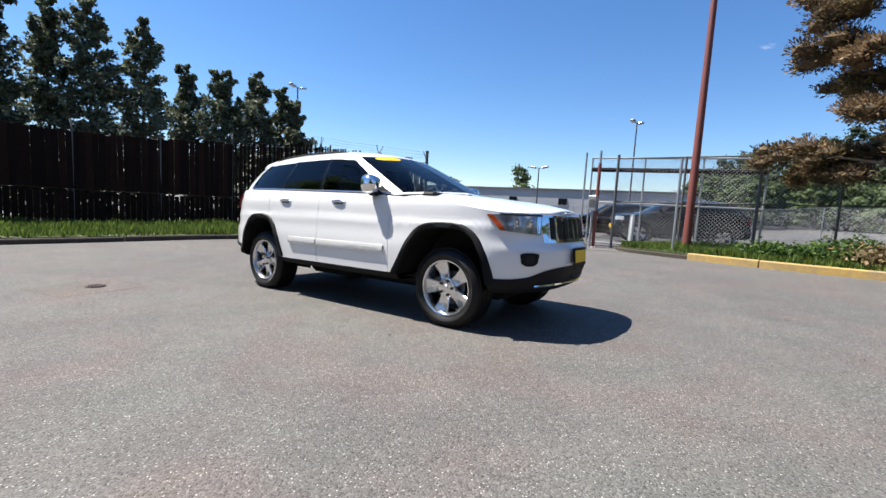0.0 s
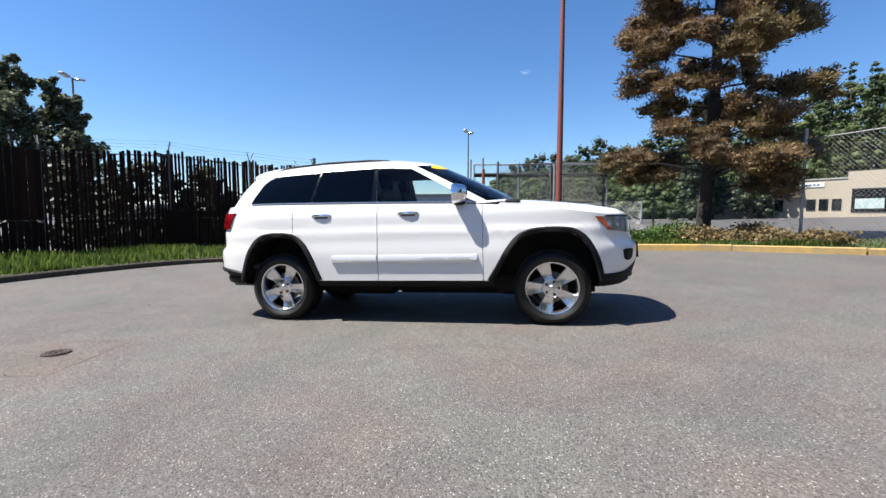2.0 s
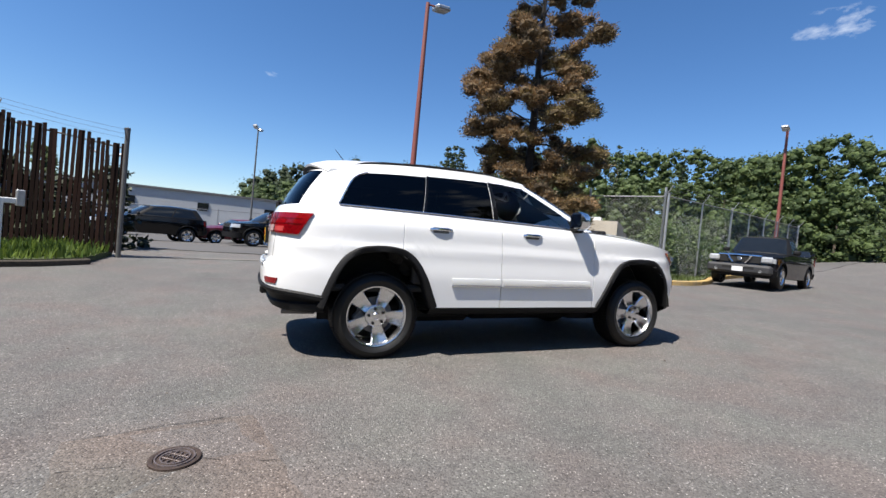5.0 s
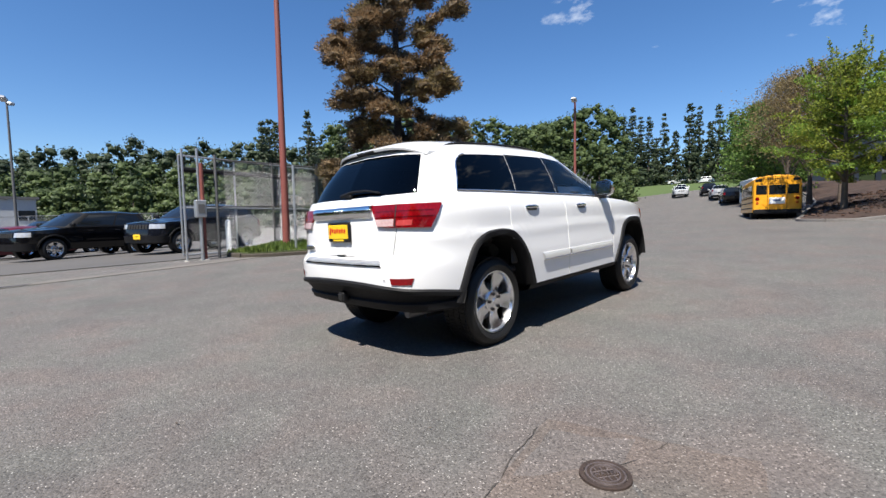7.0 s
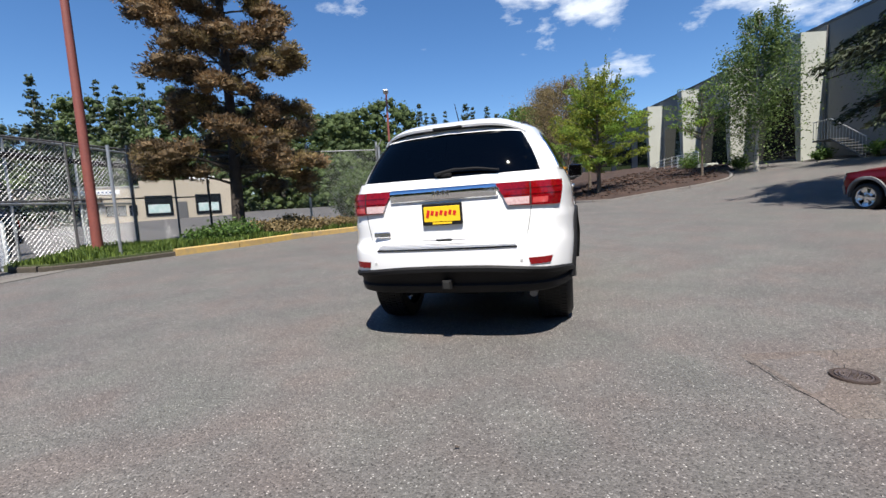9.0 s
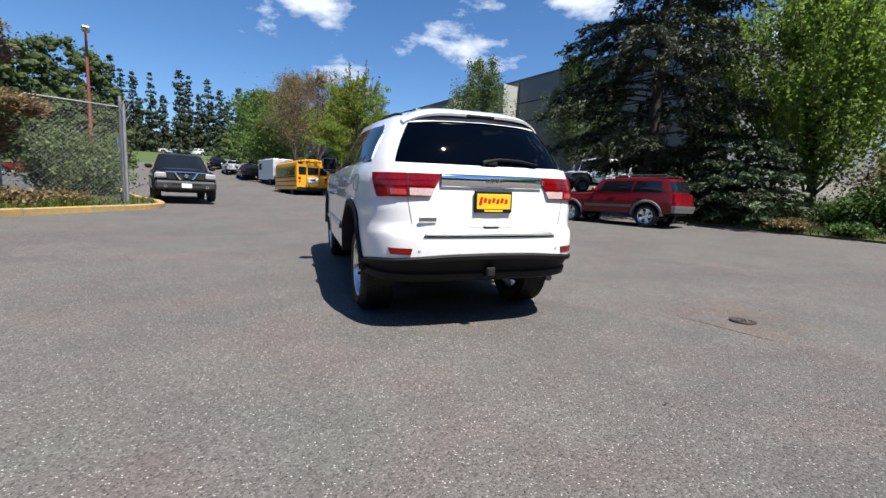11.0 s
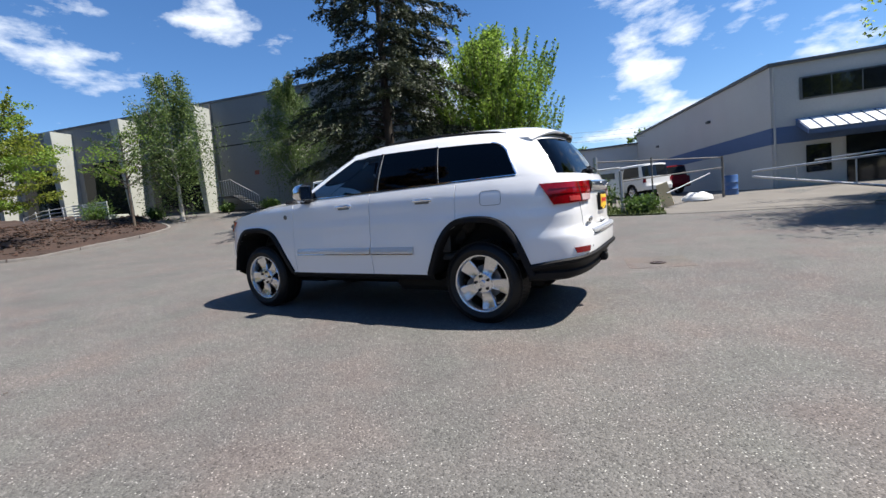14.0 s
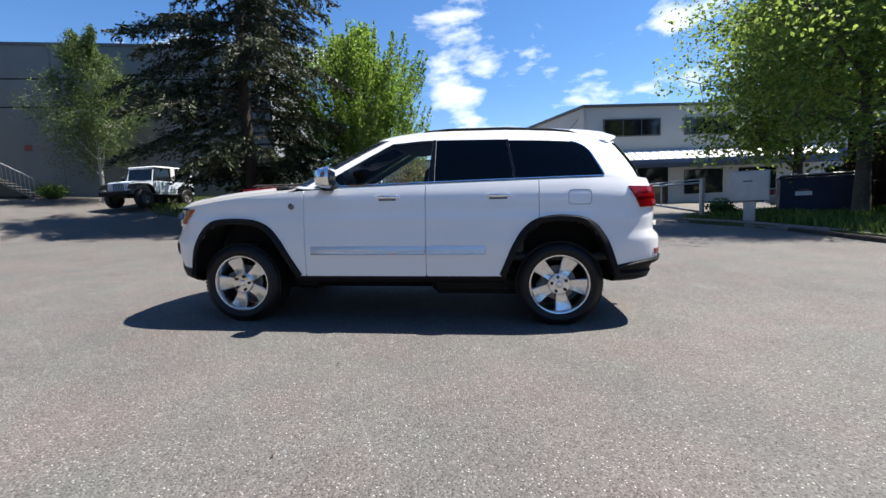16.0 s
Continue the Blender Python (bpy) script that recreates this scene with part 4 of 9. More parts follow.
    for side in (1, -1):
        g = Geo()
        rows = [[(x, y * side, z) for y, z in ((0.933, 0.490), (0.935, 0.470), (0.900, 0.425), (0.84, 0.40), (0.60, 0.40))] for x in np.linspace(0.90, -1.0, 12)]
        g.grid(rows, side > 0)
        part("sill", g, BLACK_TRIM, suv, "black plastic sill", True, 50)
        for arch in (ARCH_F, ARCH_R):
            part("arch_trim", arch_trim(sh, arch, side), BLACK_TRIM, suv, "black wheel arch trim", True, 50)
            part("wheel_house", wheel_house(arch, 0.93, 0.50, side), SEAM, suv)
        # side moulding in two lengths, door handles, mirrors, tank flap
        for a, b in ((0.735, -0.295), (-0.315, -0.815)):
            band = Geo().grid([[sh.wall(U(x), z, o, side) for z, o in ((0.743, -0.004), (0.740, 0.006), (0.708, 0.020), (0.684, 0.021), (0.676, 0.014), (0.672, 0.012), (0.668, -0.006))] for x in np.linspace(a, b, 16)], side > 0)
            mould = part("side_moulding", band, SILVER_TRIM, suv, "silver side moulding", True, 40)
            part("moulding_strip", Geo().tube([sh.wall(U(x), 0.676, 0.016, side) for x in np.linspace(a, b, 12)], 0.006, 6), CHROME, mould, "", True)
            if a > 0:
                for k in range(11):
                    if k != 5:
                        x = 0.66 - 0.045 * k
                        part("badge_letter", sh.plate((U(x), U(x)), (U(x - 0.03), U(x - 0.03)), 0.694, 0.714, 0.0215, side, 2, 1, 0.004), SILVER_TRIM, mould)
        for x in (0.03, -0.93):
            hd = new("door_handle")
            hd.parent = suv
            y0 = sh.wall(U(x), 1.165, 0, 1)[1] * side
            hd.location = (x, y0, 1.165)
            part("grip", Geo().tube([(0.105, -0.004 * side, 0.0), (0.075, 0.005 * side, 0.003), (0.0, 0.010 * side, 0.005), (-0.075, 0.006 * side, 0.003), (-0.105, -0.004 * side, 0.0)], [0.012, 0.015, 0.016, 0.015, 0.012], 10), CHROME, hd, "chrome door handle", True)
            part("cup", Geo().box((0, 0.002 * side, -0.004), (0.15, 0.008, 0.05), 0.003), STEEL, hd)
        mir = new("mirror")
        mir.parent = suv
        mir.location = (0.53, 0.872 * side, 1.262)
        head = []
        for sx, wy, hz in ((0.12, 0.03, 0.03), (0.105, 0.085, 0.072), (0.06, 0.112, 0.092), (0.0, 0.118, 0.098), (-0.025, 0.114, 0.094)):
            head.append([(sx, (0.090 + 0.82 * wy * math.cos(a)) * side, 0.085 + hz * math.copysign(abs(math.sin(a)) ** 0.7, math.sin(a))) for a in np.linspace(0, 2 * math.pi, 21)])
        part("mirror_cap", Geo().grid(head, side < 0), CHROME, mir, "chrome mirror cap", True, 60)
        part("mirror_back", Geo().add(head[-1][:-1], [tuple(range(20))]), BLACK_TRIM, mir)
        part("mirror_foot", Geo().box((0.03, 0.03 * side, -0.005), (0.11, 0.14, 0.05), 0.02), BLACK_TRIM, mir, "", True)
        part("mirror_glass", Geo().box((-0.027, 0.090 * side, 0.087), (0.006, 0.155, 0.145), 0.002), CHROME, mir)
        sail = Geo()
        sail.add([sh.skin(v, w, side, 0.008) for v, w in ((A1 - 0.015, 0.04), (A1 + 0.17, 0.04), (A1 + 0.01, 0.26))], [(0, 1, 2) if side > 0 else (0, 2, 1)])
        part("mirror_sail", sail, BLACK_TRIM, mir)
        LAST[0].matrix_parent_inverse = Matrix.Translation(-mir.location)
        # lamps
        ua, ub = U(1.86), F(0.44)
        part("headlamp", sh.plate((U(1.985), U(1.875)), (F(0.575), F(0.545)), lambda k: 0.950 - 0.034 * k, lambda k: 1.085, 0.012, side, 14, 5), HEAD_LENS, suv, "clear headlamp with chrome inside", True, 40)
        lamp = LAST[0]
        part("turn_lens", sh.plate((U(1.99), U(1.872)), (U(2.03), U(1.925)), 0.955, 1.083, 0.015, side, 4, 4), LAMP_AMBER, lamp, "orange-red corner lens", True, 40)
        for y0, y1, zz, mm in ((0.785, 0.73, 1.02, CHROME), (0.685, 0.645, 1.012, ALLOY)):
            hub = (sh.wall(F((y0 + y1) / 2), zz, 0.014, side))
            bowl = part("lamp_bowl", Geo().grid([[(hub[0] + 0.010 - 0.006 * q, hub[1] + 0.042 * q * math.cos(e) * side, hub[2] + 0.036 * q * math.sin(e)) for e in np.linspace(0, 2 * math.pi, 21)] for q in (0.0, 0.45, 0.55, 0.9, 1.0)], side > 0), mm, lamp, "", True)
        part("lamp_insert", sh.plate((F(0.615), F(0.605)), (F(0.585), F(0.56)), 0.930, 1.075, 0.016, side, 4, 3), CHROME, lamp, "", True)
        part("lamp_lid", sh.plate((U(1.985), U(1.975)), (F(0.545), F(0.545)), 1.080, 1.094, 0.016, side, 14, 1), SEAM, lamp)
        fog = part("fog_recess", sh.plate((F(0.735), F(0.745)), (F(0.615), F(0.605)), lambda k: 0.648 + 0.03 * abs(2 * k - 1) ** 3, lambda k: 0.764 - 0.015 * abs(2 * k - 1) ** 4, 0.006, side, 10, 4), BLACK_TRIM, suv, "black fog lamp recess", True, 40)
        part("fog_lamp", sh.plate((F(0.705), F(0.705)), (F(0.645), F(0.645)), 0.676, 0.742, 0.010, side, 4, 3), SEAM, fog, "", True)
        tail = part("tail_lamp", sh.plate((U(-2.13), U(-2.03)), (R(0.49), R(0.395)), lambda k: 1.050 + 0.016 * k, lambda k: 1.228, 0.018, side, 16, 6), LAMP_RED, suv, "red wrap-round tail lamp", True, 40)
        part("reverse_lens", sh.plate((R(0.625), R(0.63)), (R(0.48), R(0.455)), 1.070, 1.122, 0.021, side, 8, 2), LENS_PINK, tail, "clear reversing lens", True)
        part("turn_signal_lens", sh.plate((R(0.75), R(0.755)), (R(0.648), R(0.653)), 1.072, 1.112, 0.021, side, 6, 2), LENS_RED_PALE, tail, "pale red lower lens", True)
        part("lamp_split", sh.plate((R(0.641), R(0.648)), (R(0.632), R(0.639)), 1.060, 1.221, 0.0195, side, 2, 4), SEAM, tail, "", True)
        for zr, hr in ((1.132, 0.006), (1.176, 0.005)):
            part("lamp_rib", sh.plate((U(-2.12), U(-2.10)), (R(0.46), R(0.45)), zr, zr + hr, 0.0205, side, 14, 1), LENS_DEEP, tail, "", True)
        part("reflector", sh.plate((R(0.735), R(0.75)), (R(0.61), R(0.60)), 0.645, 0.692, 0.006, side, 5, 2), LAMP_RED, suv, "red bumper reflector", True)
        if side > 0:
            hub = sh.wall(U(0.905), 1.10, 0.006, side)
            part("badge", Geo().lathe([(0.0, 0.006), (0.020, 0.006), (0.026, 0.003), (0.028, 0.0)], 20), STEEL, suv, "small round wing badge", True)
            LAST[0].matrix_basis = pose(*hub)
        # tailgate shut lines
        part("shut_line", sh.plate((R(0.605), R(0.645)), (R(0.6015), R(0.6415)), 0.842, 1.05, 0.001, side, 1, 5, 0.004), SEAM, suv)
        part("shut_line", sh.plate((R(0.605), R(0.605)), (R(0.0), R(0.0)), 0.838, 0.8425, 0.0015, side, 8, 1, 0.004), SEAM, suv)
        part("sensor", sh.plate((R(0.56), R(0.56)), (R(0.545), R(0.545)), 0.672, 0.688, 0.004, side, 2, 2), SILVER_TRIM, suv)
    fuel = [sh.wall(U(-1.61 + 0.095 * c), 1.145 + 0.062 * s, 0.001, 1) for c, s in ((math.copysign(abs(math.cos(a)) ** 0.4, math.cos(a)), math.copysign(abs(math.sin(a)) ** 0.4, math.sin(a))) for a in np.linspace(0, 2 * math.pi, 33))]
    part("tank_flap_gap", Geo().tube(fuel, 0.0017, 5, False), SEAM, suv, "outline of the fuel flap")
    # grille
    gr = part("grille", sh.plate((F(0.535), F(0.575)), (0.0, 0.0), 0.850, 1.092, 0.006, 1, 12, 4), CHROME, suv, "chrome grille with seven upright slots", True, 40)
    part("grille_half", sh.plate((F(0.535), F(0.575)), (0.0, 0.0), 0.850, 1.092, 0.006, -1, 12, 4), CHROME, gr, "", True, 40)
    for k in range(-3, 4):
        yc = k * 0.134
        slot = Geo()
        cols = []
        for y in np.linspace(yc - 0.038, yc + 0.038, 5):
            sd = 1 if y >= 0 else -1
            cols.append([sh.wall(F(abs(y)), z, 0.009, sd) for z in (0.880, 0.95, 1.02, 1.075)])
        slot.grid(cols, True)
        part("slot", slot, SEAM, gr, "black slot")
    part("nose_badge", Geo().box((2.262, 0, 1.112), (0.02, 0.16, 0.026), 0.006), SILVER_TRIM, suv, "small unreadable nose badge")
    pl = part("front_plate", Geo().box((2.398, 0, 0.715), (0.02, 0.32, 0.17), 0.006, Matrix.Rotation(radians(-4), 3, "Y")), BLACK_TRIM, suv, "yellow dealer plate in a black frame")
    part("plate_face", Geo().box((2.410, 0, 0.722), (0.006, 0.285, 0.115), 0.002, Matrix.Rotation(radians(-4), 3, "Y")), YELLOW, pl)
    part("chin_trim", Geo().tube([sh.wall(u, 0.47, 0.012, s) for s, us in ((1, np.linspace(F(0.62), 0, 8)), (-1, np.linspace(0.01, F(0.62), 8))) for u in us], 0.014, 6), CHROME, suv, "bright strip under the bumper", True)
    part("air_intake", sh.plate((F(0.45), F(0.40)), (0.0, 0.0), 0.50, 0.60, 0.016, 1, 8, 2), SEAM, suv)
    # tail: bright bar, plate, handle, step strip, wiper, tow bar, exhaust
    for side in (1, -1):
        bar = Geo().grid([[sh.wall(u, z, float(sh.tail(z)) + o, side) for z, o in ((1.136, -0.035), (1.137, 0.000), (1.148, 0.007), (1.186, 0.014), (1.212, 0.014), (1.226, 0.005), (1.233, -0.012), (1.236, -0.05))] for u in np.linspace(R(0.405), sh.d, 9)], side > 0)
        part("tail_bar", bar, CHROME, suv, "broad chrome bar across the tailgate", True, 60)
        step = part("step_strip", sh.plate((R(0.53), R(0.50)), (sh.d, sh.d), 0.782, 0.820, 0.004, side, 8, 3), DARK_STEEL, suv, "grey ribbed metal strip on the bumper step", True, 40)
        part("step_edge", sh.plate((R(0.53), R(0.53)), (sh.d, sh.d), 0.776, 0.785, 0.008, side, 8, 1), CHROME, step, "bright lower edge", True)
        for zr in (0.790, 0.800, 0.810):
            part("step_rib", sh.plate((R(0.52), R(0.52)), (sh.d, sh.d), zr, zr + 0.004, 0.007, side, 8, 1), SILVER_TRIM, step, "", True)
    for k, y in enumerate((0.055, 0.02, -0.02, -0.055)):
        part("badge_letter", Geo().box((-2.362, y, 1.192), (0.014, 0.026, 0.036), 0.004), ALLOY, suv)
    for k in range(9):
        part("badge_letter", Geo().box((-2.354, -0.21 - 0.026 * k, 1.186), (0.010, 0.016, 0.026), 0.003), ALLOY, suv)
    rp = part("rear_plate", Geo().box((-2.361, 0.0, 1.035), (0.024, 0.305, 0.16), 0.006), BLACK_TRIM, suv, "yellow dealer plate in a black frame")
    part("plate_face", Geo().box((-2.374, 0.0, 1.038), (0.006, 0.275, 0.112), 0.002), YELLOW, rp, "yellow plate with an unreadable red mark")
    for k in range(7):
        part("plate_mark", Geo().box((-2.3785, 0.105 - 0.034 * k, 1.042 + 0.006 * (k % 2)), (0.003, 0.022, 0.034 if k else 0.056), 0.001, Matrix.Rotation(radians(14), 3, "X")), REDPRINT, rp)
    part("plate_mark", Geo().box((-2.3745, 0, 0.970), (0.004, 0.15, 0.014), 0.001), YELLOW, rp)
    part("drive_badge", Geo().box((-2.345, 0.50, 0.90), (0.012, 0.135, 0.042), 0.006), ALLOY, suv, "small bright unreadable badge")
    part("tailgate_handle", Geo().box((-2.358, 0.0, 0.862), (0.02, 0.13, 0.030), 0.008), WHITE_PAINT, suv, "white tailgate handle")
    part("handle_gap", Geo().box((-2.356, 0.0, 0.842), (0.016, 0.12, 0.010), 0.003), SEAM, suv)
    wip = part("rear_wiper", Geo().tube([(-2.275, 0.06, 1.322), (-2.262, -0.08, 1.352), (-2.255, -0.26, 1.350), (-2.25, -0.42, 1.325)], [0.018, 0.011, 0.009, 0.007], 6), BLACK_TRIM, suv, "black rear wiper", True)
    part("wiper_boss", Geo().box((-2.258, -0.02, 1.318), (0.04, 0.09, 0.04), 0.012), BLACK_TRIM, wip)
    hitch = part("tow_bar", Geo().box((-2.33, 0, 0.505), (0.12, 0.075, 0.075), 0.008), BLACK_TRIM, suv, "square black tow receiver")
    part("tow_mouth", Geo().box((-2.392, 0, 0.505), (0.012, 0.05, 0.05), 0.002), SEAM, hitch)
    part("exhaust", Geo().tube([(-1.95, -0.62, 0.40), (-2.22, -0.62, 0.405)], 0.03, 14), STEEL, suv, "steel tail pipe", True)
    # underside and cabin
    part("underbody", Geo().box((0, 0, 0.46), (4.1, 1.1, 0.08), 0.02).box((-0.05, 0, 0.45), (1.75, 1.7, 0.06), 0.02), SEAM, suv)
    part("gearbox", Geo().box((0.35, 0, 0.34), (1.3, 0.62, 0.20), 0.05), SEAM, suv, "dark gearbox under the floor", True, 40)
    part("fuel_tank", Geo().box((-0.75, 0.12, 0.33), (0.9, 0.95, 0.20), 0.06), SEAM, suv, "dark fuel tank under the floor", True, 40)
    part("silencer", Geo().box((-1.85, -0.30, 0.455), (0.30, 0.65, 0.13), 0.05), SEAM, suv, "", True, 40)
    part("skid_plate", Geo().box((1.35, 0, 0.33), (0.9, 0.85, 0.16), 0.05), SEAM, suv, "", True, 40)
    for x in (1.4575, -1.4575):
        part("axle", Geo().tube([(x, -0.80, 0.38), (x, 0.80, 0.38)], 0.05, 8).box((x, 0.05, 0.36), (0.3, 0.34, 0.26), 0.08), SEAM, suv)
    part("cabin_floor", Geo().box((-0.7, 0, 0.62), (2.9, 1.6, 0.06), 0.02).box((-2.0, 0, 0.9), (0.1, 1.5, 0.5), 0.02), CABIN, suv)
    for side in (1, -1):
        part("door_card", Geo().box((-0.2, 0.83 * side, 0.95), (1.9, 0.04, 0.56), 0.02), CABIN, suv)
        seat(suv, 0.02, 0.37 * side, 0.70, CABIN)
    part("rear_bench", Geo().box((-0.95, 0, 0.82), (0.5, 1.36, 0.2), 0.06).box((-1.28, 0, 1.15), (0.16, 1.36, 0.66), 0.06, Matrix.Rotation(radians(-12), 3, "Y")), CABIN, suv, "", True, 60)
    sw = new("steering_wheel")
    sw.parent = suv
    sw.matrix_basis = pose(0.44, 0.37, 1.12, 0, 65, 0)
    part("wheel_ring", Geo().tube([(0.185 * math.cos(a), 0.185 * math.sin(a), 0) for a in np.linspace(0, 2 * math.pi, 33)], 0.016, 8, False), CABIN, sw, "", True)
    part("wheel_boss", Geo().box((0, 0, -0.01), (0.12, 0.34, 0.04), 0.015), CABIN, sw)
    part("dealer_sticker", Geo().grid([[sh.skin(0.47 + 0.20 * q * math.cos(e), 0.895 + 0.055 * q * math.sin(e), -1, 0.006) for e in np.linspace(0, 2 * math.pi, 25)] for q in (0.0, 0.5, 1.0)], False), YELLOW, suv, "yellow oval sticker inside the windscreen top")
    for side in (1, -1):
        wheel(suv, 1.4575, 0.86 * side, 0.39, side, 0.369, 0.258, treaded=True, turn=20)
        wheel(suv, -1.4575, 0.86 * side, 0.39, side, 0.369, 0.258, treaded=True, turn=47)
    return suv


main_suv()


# ---- fences, gates, poles ----
def chain_link(name, line, high, label, lift=0.12, every=3.0, arms=True, post=0.03, rail=True, cell=0.075, wire=0.0024, lower=0.06, mid=False, material=None, proud=0.12, weave=None):
    """A chain-link fence: posts, top rail, woven wire, and arms with barbed strands."""
    material = material or GALV
    whole = thing(name, label, "fence")
    for a, b in zip(line, line[1:]):
        A, B = Vector(a), Vector(b)
        long = (B - A).length
        n = max(1, round(long / every))
        d = (B - A) / long
        base = lambda s: rise(A.x + d.x * s, A.y + d.y * s) + lift
        for k in range(n + (1 if b == line[-1] else 0)):
            s = long * k / n
            x, y, z = A.x + d.x * s, A.y + d.y * s, base(s)
            ends = (k == 0 or k == n)
            p = part("post", Geo().tube([(x, y, z - 0.3), (x, y, z + high + (proud if ends else 0.02))], post * (1.35 if ends else 1.0), 8), material, whole, "", True)
            if arms:
                out = Vector((d.y, -d.x)) * 0.22
                part("arm", Geo().tube([(x, y, z + high), (x + out.x, y + out.y, z + high + 0.34)], 0.014, 5), material, p)
        def at(s, h):
            return (A.x + d.x * s, A.y + d.y * s, base(s) + h)
        if rail:
            part("top_rail", Geo().tube([at(long * k / 8, high) for k in range(9)], 0.021, 8), MESH_WIRE if material is GALV else material, whole, "", True)
        if mid:
            part("mid_rail", Geo().tube([at(long * k / 8, high * 0.5) for k in range(9)], 0.021, 8), material, whole, "", True)
        g = Geo()
        s = -high
        while s < long:
            for way in (1, -1):
                s0, s1 = max(s, 0), min(s + high - lower, long)
                if s1 > s0:
                    h0, h1 = s0 - s, s1 - s
                    if way < 0:
                        h0, h1 = high - lower - h0, high - lower - h1
                    p, q = Vector(at(s0, lower + h0)), Vector(at(s1, lower + h1))
                    m = (p + q) / 2
                    m.z = at((s0 + s1) / 2, lower + (h0 + h1) / 2)[2]
                    g.tube([p, m, q], wire, 3, False)
            s += cell * 1.414
        tagged(part("woven_wire", g, weave or (MESH_WIRE if material is GALV else material), whole), kind="stuff")
        if arms:
            out = Vector((d.y, -d.x)) * 0.22
            for k in range(3):
                t = 0.3 + 0.32 * k
                part("barbed_strand", Geo().tube([(at(long * j / 12, high + 0.34 * t - 0.02 * math.sin(math.pi * ((j * n / 12) % 1)))[0] + out.x * t, at(long * j / 12, 0)[1] + out.y * t, at(long * j / 12, high + 0.34 * t - 0.015 * math.sin(math.pi * ((j * n / 12) % 1)))[2]) for j in range(13)], 0.0035, 4), material, whole)
    return whole


def crest(x):
    """How much the slatted fence stands higher or lower than usual along its run."""
    return float(np.interp(x, [-12.7, -11.8, -10.3, -5.5], [0.0, 0.25, 0.42, -0.25]))


def slat_fence():
    """The tall fence of brown upright slats in two tiers, hung on steel posts, with barbed strands above."""
    whole = thing("slat_fence", "tall dark brown slatted fence with barbed strands on top", "fence")
    rng = random.Random(4)
    upper = {}
    pts = FENCE_A
    for a, b in zip(pts, pts[1:]):
        A, B = Vector(a), Vector(b)
        long = (B - A).length
        d = (B - A) / long
        open_part = A.x > -11.9
        pitch = 0.094 if open_part else 0.15
        wide = 0.073 if open_part else 0.149
        turn = math.degrees(math.atan2(d.y, d.x))
        n = int(long / pitch)
        for k in range(n):
            s = (k + 0.5) * long / n
            x, y = A.x + d.x * s, A.y + d.y * s
            z = rise(x, y) + 0.10
            more = crest(x)
            tiers = (("whole", (0.0, 2.76 + more)),) if open_part else (("up", (1.06, 2.72 + more)), ("low", (0.02, 1.02)))
            for tier, (h0, h1) in tiers:
                key = (tier, wide, rng.randrange(5), round(more, 1) if tier != "low" else 0)
                if key not in upper:
                    top = (h1 - h0) + (rng.uniform(-0.05, 0.03) if tier == "low" else rng.uniform(-0.06, 0.08) if tier == "whole" else rng.uniform(-0.03, 0.05))
                    w = wide * (0.86 if tier == "low" else 1.0)
                    upper[key] = Geo().box((0, 0, top / 2), (w, 0.012, top), 0.003).mesh("slat")
                    upper[key].materials.append(SLAT)
                ob = new("slat", upper[key])
                ob.parent = whole
                ob.matrix_basis = pose(x, y, z + h0, rng.uniform(-0.6, 0.6), rng.uniform(-0.9, 0.9) if open_part else rng.uniform(-0.5, 0.5), turn + (rng.uniform(-6, 6) if open_part else rng.uniform(-1.5, 1.5)))
        m = max(1, round(long / 2.7))
        for k in range(m + 1):
            s = long * k / m
            x, y = A.x + d.x * s, A.y + d.y * s
            z = rise(x, y) + 0.1
            out = Vector((-d.y, d.x)) * (0.03)
            p = part("post", Geo().tube([(x + out.x, y + out.y, z - 0.3), (x + out.x, y + out.y, z + 2.84 + crest(x))], 0.035, 8), GALV_DARK, whole, "", True)
            way = Vector((d.y, -d.x)) * (0.2 if k % 2 else -0.2)
            part("arm", Geo().tube([(x, y, z + 2.8 + crest(x)), (x + way.x, y + way.y, z + 3.10 + crest(x))], 0.013, 5), GALV_DARK, p)
        for h in (0.12, 1.03, 2.62):
            part("rail", Geo().tube([(A.x + d.x * s - d.y * 0.03, A.y + d.y * s + d.x * 0.03, rise(A.x + d.x * s, A.y + d.y * s) + 0.14 + h + (crest(A.x + d.x * s) if h > 2 else 0)) for s in np.linspace(0, long, 7)], 0.02, 6), GALV_DARK, whole, "", True)
        for h in (2.90, 3.0, 3.10):
            part("barbed_strand", Geo().tube([(A.x + d.x * s, A.y + d.y * s, rise(A.x + d.x * s, A.y + d.y * s) + 0.1 + h + crest(A.x + d.x * s) - 0.03 * math.sin(math.pi * (s / 2.7 % 1))) for s in np.linspace(0, long, 20)], 0.0035, 4), GALV_DARK, whole)
    for (x0, y0), (x1, y1), top in (((-10.42, 6.86), (-9.1, 7.47), 1.30), ((-8.73, 7.60), (-7.95, 7.82), 1.62)):
        mid, turn = ((x0 + x1) / 2, (y0 + y1) / 2), math.atan2(y1 - y0, x1 - x0)
        board = part("dark_board", Geo().box((0, 0, top / 2), (math.hypot(x1 - x0, y1 - y0), 0.02, top), 0.004), SLAT, whole, "dark solid board behind the slats")
        board.matrix_basis = pose(mid[0], mid[1], rise(*mid) + 0.12, 0, 0, math.degrees(turn))
    return whole


